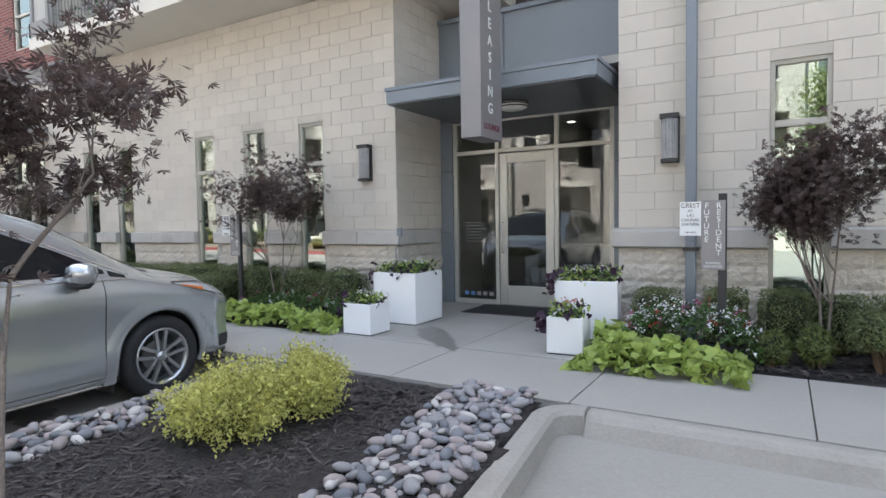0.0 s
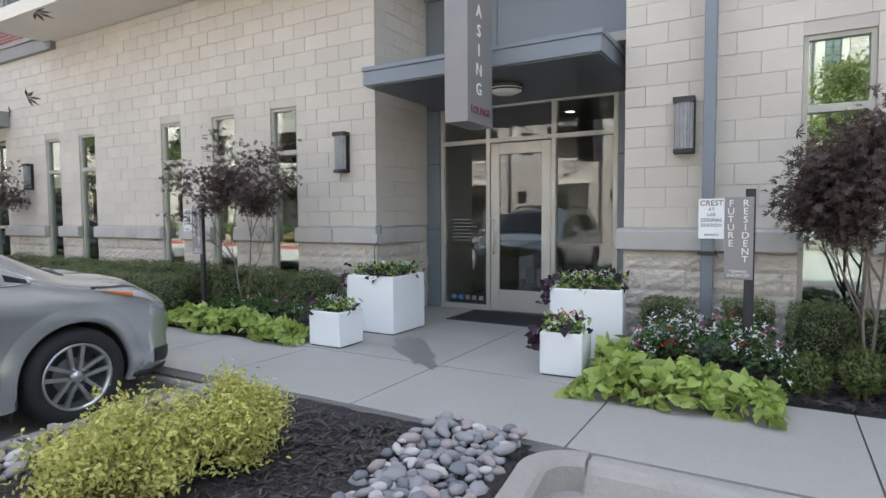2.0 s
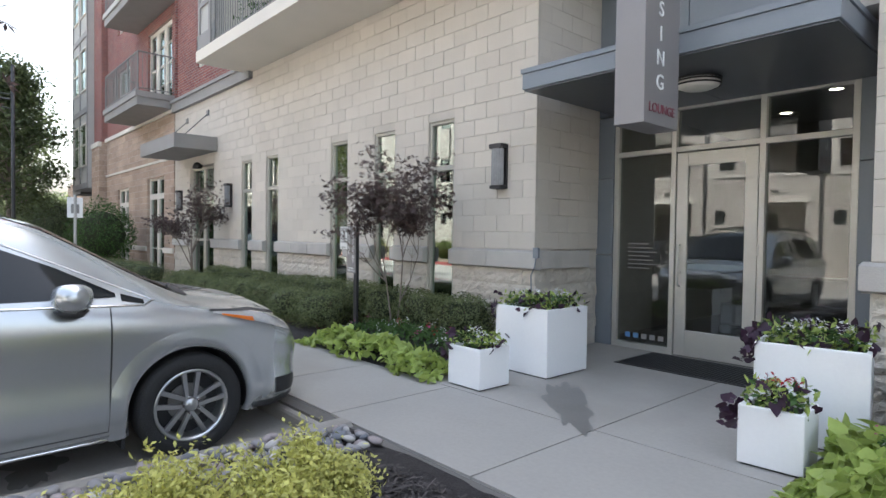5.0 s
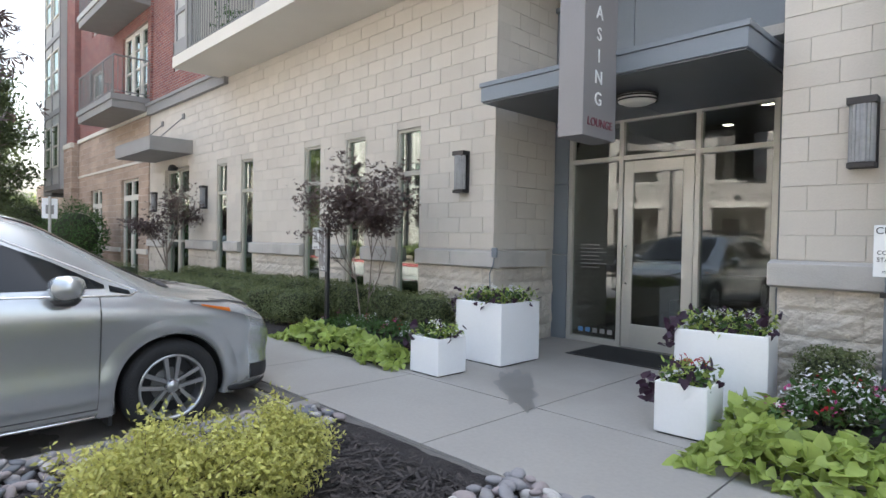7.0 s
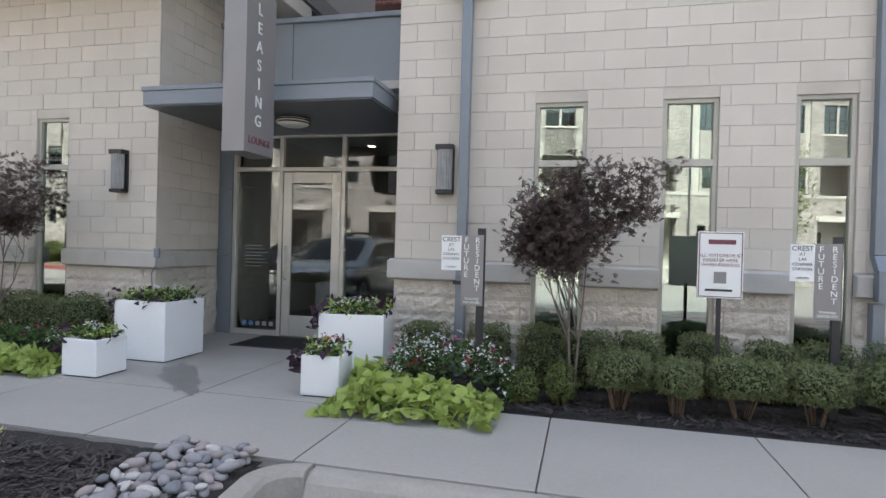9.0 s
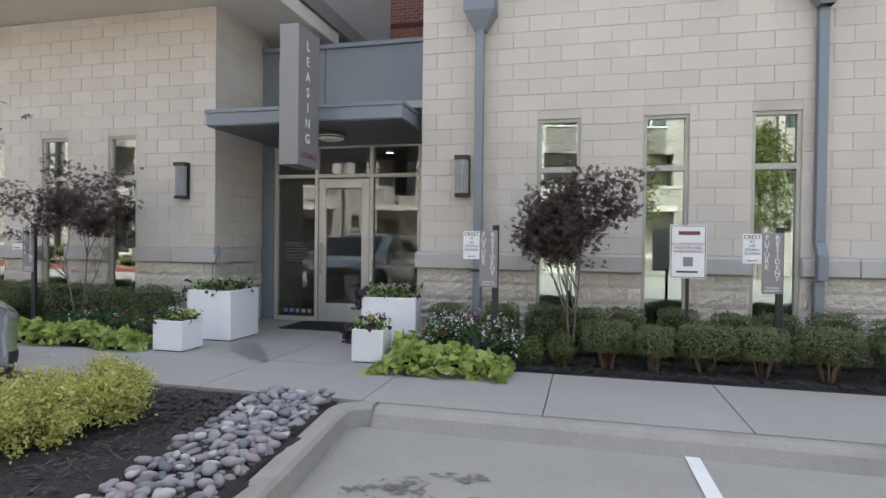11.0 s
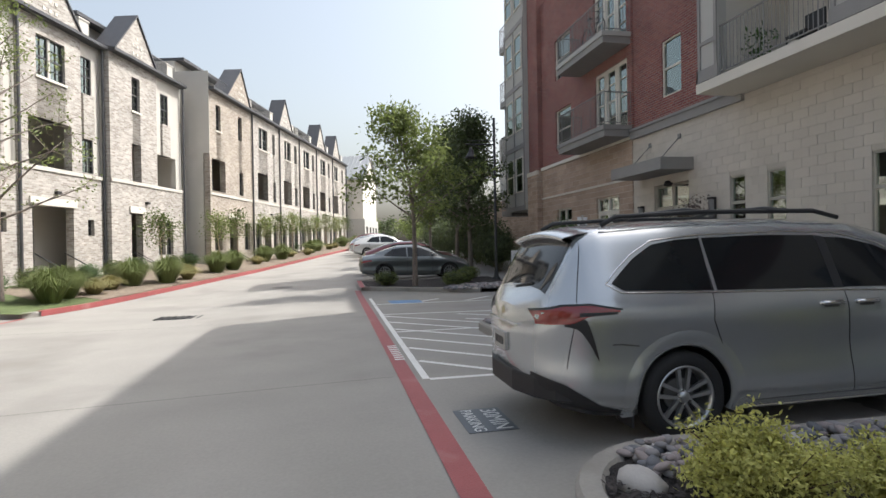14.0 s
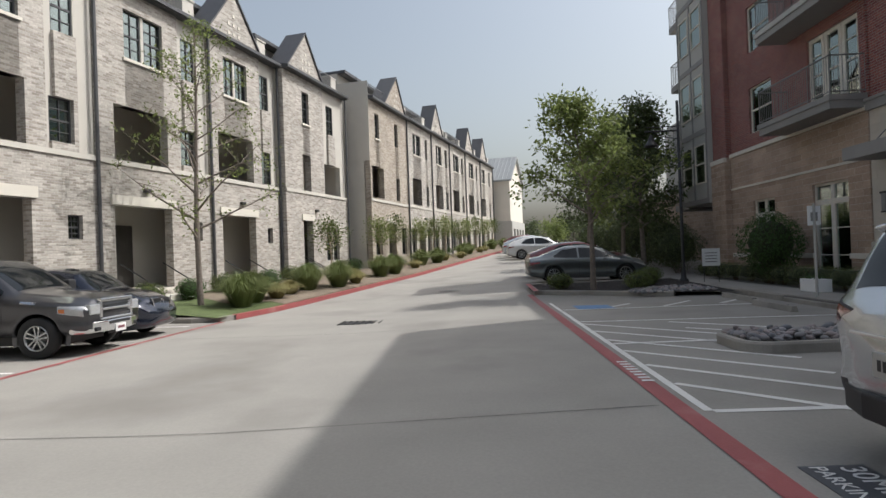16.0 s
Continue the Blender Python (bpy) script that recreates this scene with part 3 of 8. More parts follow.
Shape().box(XB0 - 0.03, WALL - 0.09, 4.86, XB1 + 0.0, WALL + 0.2, 5.0).box(XB0 - 0.02, WALL - 0.06, 3.55, XB1, WALL - 0.031, 3.63).box(XB0 - 0.02, WALL - 0.08, 0.9, -23.6, WALL - 0.031, 1.05).box(-22.1, WALL - 0.08, 0.9, -19.9, WALL - 0.031, 1.05).box(-18.2, WALL - 0.08, 0.9, XB1, WALL - 0.031, 1.05).ob("stone_band", M["stucco_white"], bw, bevel=0.01)
Shape().box(XB1, WALL - 0.10, 4.82, -12.2, WALL + 0.2, 5.06).box(XB1, WALL - 0.14, 5.06, -12.2, WALL + 0.2, 5.14).ob("metal_band", M["trim_grey"], bw)
for w in bwin:
    sash(bw, *w, WALL + 0.12, mat="stucco_white", grid=(1, 2))
for w in [(-15.7, -14.75, 5.75, 7.4)]:
    sash(bw, *w, WALL + 0.15, mat="stucco_white", grid=(1, 2))
for w in bdoors:
    for i in range(3):
        x = w[0] + (w[1] - w[0]) * i / 3
        sash(bw, x, x + 0.75, w[2], w[3], WALL + 0.12, mat="stucco_white", grid=(1, 4), trim=0.12, name="balcony_door")
for w in low:
    x = (w[0] + w[1]) / 2
    for a, b in ((w[0], x), (x, w[1])):
        sash(bw, a, b, 0.2, w[3] - 0.55, WALL + 0.1, mat="stucco_white", grid=(1, 3), trim=0.09, name="shop_window")
        sash(bw, a, b, w[3] - 0.55, w[3], WALL + 0.1, mat="stucco_white", grid=(1, 1), trim=0.07, name="transom_window")
for z in (5.3, 8.3):
    bal = new("balcony")
    bal.parent = bw
    Shape().box(-21.1, WALL - 0.97, z - 0.36, -17.35, WALL, z + 0.0).ob("slab", M["trim_grey"], bal, bevel=0.01)
    Shape().box(-21.14, WALL - 1.01, z - 0.14, -17.31, WALL - 0.01, z + 0.015).ob("edge", M["panel_light"] if z > 8 else M["trim_grey"], bal)
    railing(bal, [(-21.08, WALL - 0.02), (-21.08, WALL - 0.94), (-17.37, WALL - 0.94), (-17.37, WALL - 0.02)], z + 0.01, 1.06)
Shape().box(XB0, WALL + 0.3, 12.0, -12.2, 18, 12.4).ob("roof", M["roof"], bw)

# taller rear mass that shades the drive
ms = thing("main_block", pose(0, 0, 0), "tall rear apartment block with red brick walls", "building")
ms["kind"] = "structure"
s = holed(Shape(), -12.2, 16.0, 6.4, 13.0, 12.0, 12.3, [(-2.5, -1.3, 7.6, 9.4), (1.0, 2.2, 7.6, 9.4), (-8, -7, 7.6, 9.4)])
s.ob("rear_wall", M["brick"], ms)
for x in (-2.5, 1.0, -8.0):
    sash(ms, x, x + 1.2, 7.6, 9.4, 12.1, mat="stucco_white")
Shape().box(-17.0, 7.3, 12.9, -3.4, 16, 16.8).box(-3.4, 8.0, 12.9, 16, 20, 16.6).ob("top_storey", M["stucco"], ms)
Shape().box(-1.27, WALL + 0.34, 6.2, 14, 12, 6.4).box(-4.8, 8.9, 4.3, -1.27, 12, 4.5).ob("flat_roof", M["roof"], ms)
Shape().box(14.0, 7.2, -0.2, 14.3, 20, 16).box(-25, 20, -0.2, 14.3, 20.3, 16).ob("rear_walls", M["brick"], ms)
rb = new("balcony")
rb.parent = ms
Shape().box(-0.9, 10.9, 6.9, 1.2, 12, 7.1).ob("slab", M["trim_grey"], rb)
railing(rb, [(-0.9, 12), (-0.9, 10.92), (1.2, 10.92)], 7.1, 1.05)

# farther grey and brick bays of the same building
fb = thing("far_wing", pose(0, 0, 0), "grey panelled and brick bays of the building further on", "building")
fb["kind"] = "structure"
Shape().box(-26.55, 6.9, 4.9, -25.31, 16, 15.2).ob("brick_wall", M["brick"], fb)
Shape().box(-26.6, 6.82, -0.3, -25.31, 16, 4.9).box(-48, 9.4, -0.3, -26.6, 16, 4.6).ob("stone_wall", M["stone"], fb)
Shape().box(-26.64, 6.78, 4.72, -25.3, 6.898, 4.9).ob("stone_band", M["stucco_white"], fb)
Shape().box(-29.5, 6.7, 3.2, -26.6, 14, 17.0).box(-40, 9.5, 4.6, -29.5, 16, 9.0).ob("wall", M["panel_light"], fb)
s = Shape()
for z in (3.2, 6.2, 9.2, 12.2):
    s.box(-29.56, 6.66, z, -26.57, 6.697, z + 0.22)
for x in (-29.54, -28.1, -26.7):
    s.box(x, 6.66, 3.42, x + 0.1, 6.697, 6.2).box(x, 6.66, 6.42, x + 0.1, 6.697, 9.2).box(x, 6.66, 9.42, x + 0.1, 6.697, 12.2)
s.ob("trim", M["trim_grey"], fb)
for i, z in enumerate((3.4, 6.4, 9.4, 12.4)):
    for x in (-29.3, -27.9):
        sash(fb, x, x + 1.1, z + 0.7, z + 2.4, 6.7, mat="stucco_white")
    b2 = new("balcony")
    b2.parent = fb
    Shape().box(-31.3, 6.95, z - 0.3, -29.5, 9.5, z).ob("slab", M["trim_grey"], b2)
    railing(b2, [(-31.28, 9.4), (-31.28, 6.97), (-29.5, 6.97)], z, 1.05)
# interior behind the shop windows
it = thing("interior", pose(0, 0, 0), "dim lounge seen through the windows", "room")
it["kind"] = "structure"
Shape().box(-17, 7.44, 0.0, 13.9, 14, 0.14).ob("floor", M["interior_dark"], it)
Shape().box(-17, 13.9, 0.14, 13.9, 14, 3.4).ob("rear_wall", M["interior"], it)
Shape().box(-17, 7.44, 3.4, 13.9, 14, 3.5).ob("ceiling", M["interior"], it)
for x in (-4.8, -1.2, 6.0, -10.0):
    Shape().box(x, 8.7 if -5 < x < -1 else 9.5, 0.14, x + 0.12, 13.9, 3.4).ob("partition", M["interior"], it)
chandelier = thing("chandelier", pose(-7.0, 9.6, 2.35), "lit ring chandelier in the lounge", "chandelier")
Shape().lathe([(0.36, 0), (0.42, 0), (0.42, 0.16), (0.36, 0.16)], 24).ob("ring", M["lamp_glow"], chandelier)
Shape().tube([(0, 0, 0.16), (0, 0, 1.05)], 0.01).tube([(-0.39, 0, 0.15), (0, 0, 0.35), (0.39, 0, 0.15)], 0.008).ob("rod", M["bronze"], chandelier)
for x, y in ((-2.3, 10.2), (-3.2, 11.3), (-1.9, 10.8)):
    d = thing("downlight", pose(x, y, 3.398), "small lit round downlight in ceiling", "downlight", "lounge downlights")
    Shape().lathe([(0.0, -0.004), (0.08, -0.004), (0.08, 0.0), (0.0, 0.0)], 20).ob("lens", M["lamp_glow"], d)
    Shape().lathe([(0.081, -0.008), (0.10, -0.008), (0.10, 0.0), (0.081, 0.0)], 20).ob("ring", M["alu"], d)
sofa = thing("sofa", pose(-2.9, 11.0, 0.142), "dark upholstered lounge sofa on the floor", "sofa")
Shape().box(-0.9, -0.4, 0.12, 0.9, 0.4, 0.45).ob("seat", M["interior_dark"], sofa, bevel=0.05)
Shape().box(-0.9, 0.4, 0.12, 0.9, 0.6, 0.85).ob("backrest", M["interior_dark"], sofa, bevel=0.05)
Shape().box(-0.9, -0.4, 0, 0.9, 0.6, 0.12).ob("plinth", M["black"], sofa)

# side door with its suspended awning
sd = thing("side_door", pose(-15.25, WALL + 0.14, 0.15), "glazed side door in pale frame", "door")
sd["kind"] = "structure"
for i in range(2):
    sash(sd, -0.85 + 0.85 * i, 0.85 * i, 0.0, 2.35, 0, mat="frame", grid=(1, 2), trim=0.08, name="leaf")
    sash(sd, -0.85 + 0.85 * i, 0.85 * i, 2.35, 3.03, 0, mat="frame", grid=(1, 1), trim=0.06, name="transom")
aw = thing("awning", pose(-15.52, WALL, 3.46), "flat grey metal awning hung on two rods", "awning")
Shape().box(-1.37, -1.0, 0.0, 1.37, -0.01, 0.33).ob("panel", M["trim_grey"], aw, bevel=0.008)
for x in (-0.75, 0.75):
    r = Shape().tube([(x, -0.65, 0.32), (x, 0.0, 1.0)], 0.014, 6).ob("rod", M["rail"], aw)
    Shape().box(x - 0.06, -0.035, 0.93, x + 0.06, 0.0, 1.07).ob("bracket", M["rail"], aw)


# ---- vehicles ----
paint_silver = material("silver_car_paint", (0.52, 0.54, 0.555), 0.24, 0.7, vary=0.02, bump=0.0, coat=0.8)
paint_grey = material("grey_car_paint", (0.13, 0.145, 0.15), 0.32, 0.6, vary=0.02, bump=0.0, coat=0.8)
paint_char = material("charcoal_car_paint", (0.055, 0.055, 0.062), 0.30, 0.6, vary=0.02, bump=0.0, coat=0.9)
paint_navy = material("navy_car_paint", (0.015, 0.02, 0.038), 0.25, 0.5, vary=0.02, bump=0.0, coat=1.0)
paint_red = material("dark_red_car_paint", (0.12, 0.012, 0.016), 0.3, 0.4, vary=0.02, bump=0.0, coat=0.8)
paint_white = material("white_car_paint", (0.6, 0.6, 0.6), 0.3, 0.1, vary=0.02, bump=0.0, coat=0.8)
chrome = material("chrome", (0.75, 0.75, 0.76), 0.12, 1.0, vary=0.02, bump=0.0)
rubber = material("tyre_rubber", (0.018, 0.018, 0.019), 0.8, vary=0.1, fine=80, bump=0.3)
plastic = material("black_plastic", (0.02, 0.02, 0.022), 0.55, vary=0.05, bump=0.05)
alloy = material("silver_alloy", (0.50, 0.51, 0.52), 0.28, 0.85, vary=0.03, bump=0.0)
lens_red = material("red_lens", (0.20, 0.010, 0.013), 0.12, vary=0.05, bump=0.0, coat=1.0)
lens_clear = material("clear_lens", (0.42, 0.43, 0.44), 0.12, 0.3, vary=0.15, scale=12, bump=0.0, coat=1.0)
amber = material("amber_lens", (0.5, 0.13, 0.02), 0.15, vary=0.05, bump=0.0, coat=1.0)
car_glass = material("tinted_car_glass", (0.010, 0.012, 0.014), 0.06, vary=0.03, bump=0.0, coat=0.0, spec=0.38)


class Hull:
    """A car body from cross-sections along its length; x runs from tail to nose."""

    def __init__(self, stations, width_bulge=1.0):
        st = np.array(stations, float)
        n = 120
        u = np.linspace(0, 1, n)
        x = st[0, 0] + (st[-1, 0] - st[0, 0]) * (0.45 * u + 0.55 * (0.5 - 0.5 * np.cos(math.pi * u)))
        cols = [np.interp(x, st[:, 0], st[:, i]) for i in range(st.shape[1])]
        ker = np.array([0.2, 0.6, 0.2])
        for i in range(1, len(cols)):
            c = np.convolve(np.pad(cols[i], 1, "edge"), ker, "valid")
            cols[i] = np.convolve(np.pad(c, 1, "edge"), ker, "valid")
        self.x, self.sec = x, []
        for k in range(n):
            zb, wl, wm, zbelt, wb, ztop, wt = (c[k] for c in cols[1:])
            zm = zb + 0.55 * (zbelt - zb)
            p = [(0, zb), (wl - 0.12, zb), (wl, zb + 0.05), (wm - 0.008, zb + 0.24 * (zbelt - zb)), (wm - 0.034, zb + 0.50 * (zbelt - zb)), (wm + 0.006, zb + 0.80 * (zbelt - zb)), (wm, zb + 0.90 * (zbelt - zb)), (wb, zbelt), (wb + 0.5 * (wt - wb), zbelt + 0.5 * (ztop - 0.06 - zbelt)), (wt, ztop - 0.06), (wt - 0.10, ztop - 0.012), (wt * 0.45, ztop + 0.012), (0, ztop + 0.02)]
            for _ in range(2):
                q = [p[0]]
                for a, b in zip(p[:-1], p[1:]):
                    q += [(a[0] * 0.75 + b[0] * 0.25, a[1] * 0.75 + b[1] * 0.25), (a[0] * 0.25 + b[0] * 0.75, a[1] * 0.25 + b[1] * 0.75)]
                p = q + [p[-1]]
            self.sec.append(np.array(p))

    def shell(self, hubs, radius):
        rows, s = [], Shape()
        for x, p in zip(self.x, self.sec):
            half = [(x, y, z) for y, z in p]
            rows.append([(x, -y, z) for x, y, z in half[::-1]] + half[1:-1])
        w = len(rows[0])
        for r in rows:
            for v in r:
                v = list(v)
                for hx, hz in hubs:
                    d = math.hypot(v[0] - hx, v[2] - hz)
                    if abs(v[1]) > 0.6 and radius - 0.035 < d < radius + 0.03:
                        v[0], v[2] = hx + (v[0] - hx) * radius / d, hz + (v[2] - hz) * radius / d
                s.v.append(tuple(v))
        for a in range(len(rows) - 1):
            for b in range(w):
                q = (a * w + b, a * w + (b + 1) % w, (a + 1) * w + (b + 1) % w, (a + 1) * w + b)
                c = np.mean([s.v[i] for i in q], axis=0)
                if any(math.hypot(c[0] - hx, c[2] - hz) < radius and abs(c[1]) > 0.55 for hx, hz in hubs):
                    continue
                s.f.append(q)
        for a, push in ((0, -0.05), (len(rows) - 1, 0.03)):
            ring = s.v[a * w:(a + 1) * w]
            zs = [p[2] for p in ring]
            s.v.append((ring[0][0] + push, 0.0, (min(zs) + max(zs)) / 2))
            c = len(s.v) - 1
            s.f += [(a * w + i, a * w + (i + 1) % w, c) if a else (a * w + (i + 1) % w, a * w + i, c) for i in range(w)]
        return s

    def half(self, x, z):
        """Half width of the side at length x and height z."""
        k = int(np.clip(np.searchsorted(self.x, x), 1, len(self.x) - 1))
        f = (x - self.x[k - 1]) / (self.x[k] - self.x[k - 1])
        out = []
        for p in (self.sec[k - 1], self.sec[k]):
            i = int(np.argmax(p[:, 1] > p[0, 1] + 0.01))
            out.append(np.interp(z, p[i:, 1], p[i:, 0]))
        return out[0] * (1 - f) + out[1] * f

    def top(self, x, y):
        """Height of the upper skin at length x and distance y from the middle."""
        k = int(np.clip(np.searchsorted(self.x, x), 1, len(self.x) - 1))
        f = (x - self.x[k - 1]) / (self.x[k] - self.x[k - 1])
        out = []
        for p in (self.sec[k - 1], self.sec[k]):
            j = int(np.argmax(p[:, 0]))
            q = p[j:][::-1]
            out.append(np.interp(abs(y), q[:, 0], q[:, 1]))
        return out[0] * (1 - f) + out[1] * f

    def side_patch(self, upper, lower, sign, lift=0.004, rows=8, step=0.03):
        """A panel on one flank between two lines of (x, z)."""
        x0, x1 = max(upper[0][0], lower[0][0]), min(upper[-1][0], lower[-1][0])
        n = max(2, int((x1 - x0) / step))
        g = []
        for i in range(n + 1):
            x = x0 + (x1 - x0) * i / n
            a, b = np.interp(x, *zip(*lower)), np.interp(x, *zip(*upper))
            g.append([(x, sign * (self.half(x, a + (b - a) * j / rows) + lift), a + (b - a) * j / rows) for j in range(rows + 1)])
        return Shape().grid(g if sign > 0 else g[::-1])

    def top_patch(self, xs, widths, lift=0.005, cols=14, step=0.03):
        """A panel on the upper skin: half widths along xs."""
        n = max(2, int((xs[-1] - xs[0]) / step))
        g = []
        for i in range(n + 1):
            x = xs[0] + (xs[-1] - xs[0]) * i / n
            w = np.interp(x, xs, widths)
            g.append([(x, -w + 2 * w * j / cols, self.top(x, -w + 2 * w * j / cols) + lift) for j in range(cols + 1)])
        return Shape().grid(g)

    def seam(self, pts, sign, r=0.004):
        fine = []
        for (x0, z0), (x1, z1) in zip(pts[:-1], pts[1:]):
            n = max(1, int(math.hypot(x1 - x0, z1 - z0) / 0.05))
            fine += [(x0 + (x1 - x0) * i / n, z0 + (z1 - z0) * i / n) for i in range(n)]
        fine.append(pts[-1])
        return Shape().tube([(x, sign * (self.half(x, z) + 0.001), z) for x, z in fine], r, 5)


def wheel(parent, x, y, r, sign, spokes=10, rim_r=0.235, width=0.22, rim_mat=None):
    """Tyre, rim with split spokes, disc and nuts; its outer face looks to sign * y."""
    e = new("wheel")
    e.parent = parent
    e.matrix_basis = pose(x, y, r, 90 if sign < 0 else -90, 0, 0)
    w = width
    k = rim_r + 0.012
    Shape().lathe([(k, 0.0), (k + 0.02, 0.012), (r - 0.03, 0.012), (r - 0.006, -0.02), (r, -0.05), (r, -w + 0.05), (r - 0.03, -w), (k, -w)], 40).ob("tyre", rubber, e, smooth=True)
    rm = rim_mat or alloy
    Shape().lathe([(k, -0.01), (k - 0.004, 0.006), (k - 0.02, 0.002), (k - 0.028, -0.05), (k - 0.03, -w + 0.03)], 40).ob("rim", rm, e, smooth=True)
    for i in range(spokes):
        w0 = 2 * math.pi * i / spokes + (0.20 if i % 2 else -0.20)
        w1 = 2 * math.pi * i / spokes + (-0.10 if i % 2 else 0.10)
        c0, s0, c1, s1 = math.cos(w0), math.sin(w0), math.cos(w1), math.sin(w1)
        a, b = Vector((0.05 * c0, 0.05 * s0, -0.02)), Vector(((k - 0.012) * c1, (k - 0.012) * s1, -0.008))
        d = (b - a).normalized()
        n = Vector((-d.y, d.x, 0))
        p = Shape()
        t0, t1 = 0.012, 0.016
        p.v = [tuple(a + n * t0), tuple(a - n * t0), tuple(b - n * t1), tuple(b + n * t1)]
        p.v += [(v[0], v[1], v[2] - 0.03) for v in p.v]
        p.f = [(3, 2, 1, 0), (4, 5, 6, 7), (0, 1, 5, 4), (1, 2, 6, 5), (2, 3, 7, 6), (3, 0, 4, 7)]
        p.ob("spoke", rm, e)
    Shape().lathe([(0.0, 0.0), (0.028, -0.002), (0.045, -0.012), (0.05, -0.04)], 20).ob("hub_cap", rm, e, smooth=True)
    Shape().lathe([(0.0, -0.10), (0.13, -0.10), (0.13, -0.12), (0.0, -0.12)], 28).ob("brake_disc", M["rail"], e)
    Shape().lathe([(0.0, -0.13), (k - 0.03, -0.13), (k - 0.03, -0.14), (0, -0.14)], 28).ob("backing", plastic, e)
    for i in range(5):
        w0 = 2 * math.pi * (i + 0.5) / 5
        Shape().lathe([(0.0, -0.008), (0.009, -0.008), (0.009, -0.03)], 8, pose(0.055 * math.cos(w0), 0.055 * math.sin(w0), 0)).ob("nut", chrome, e)
    return e


def car_base(name, m, label, category, stations, hubs, r, paint, group="", half_width=0.97, arch=None):
    e = thing(name, m, label, category, group)
    h = Hull(stations)
    arch = arch or r + 0.055
    h.shell([(x, r) for x in hubs], arch + 0.05).ob("body", paint, e, smooth=True)
    for x in hubs:
        for s in (-1, 1):
            g = []
            for i in range(21):
                w = math.pi * (-0.08 + 1.16 * i / 20)
                cx, cz = x + arch * math.cos(w), r + arch * math.sin(w)
                yo = h.half(cx, max(cz, 0.3))
                g.append([(cx, s * (yo + 0.001), cz), (x + (arch + 0.012) * math.cos(w), s * (yo - 0.03), r + (arch + 0.012) * math.sin(w)), (x + (arch + 0.012) * math.cos(w), s * 0.5, r + (arch + 0.012) * math.sin(w))])
            Shape().grid(g).ob("wheel_well", plastic, e, smooth=True)
            lip = []
            for i in range(41):
                w = math.pi * (-0.10 + 1.20 * i / 40)
                lip.append([])
                for q, out in ((arch - 0.012, -0.03), (arch, 0.008), (arch + 0.03, 0.010), (arch + 0.07, 0.008), (arch + 0.115, 0.002)):
                    cx, cz = x + q * math.cos(w), r + q * math.sin(w)
                    cz = max(cz, 0.215 + 0.03 * (r - 0.33))
                    lip[-1].append((cx, s * (h.half(cx, max(cz, 0.24)) + out), cz))
            Shape().grid(lip).ob("arch_lip", paint, e, smooth=True)
            wheel(e, x, s * (half_width - 0.025), r, s)
    Shape().box(0.5, -0.6, 0.22, hubs[1] + 0.3, 0.6, 0.4).ob("underbody", plastic, e)
    return e, h


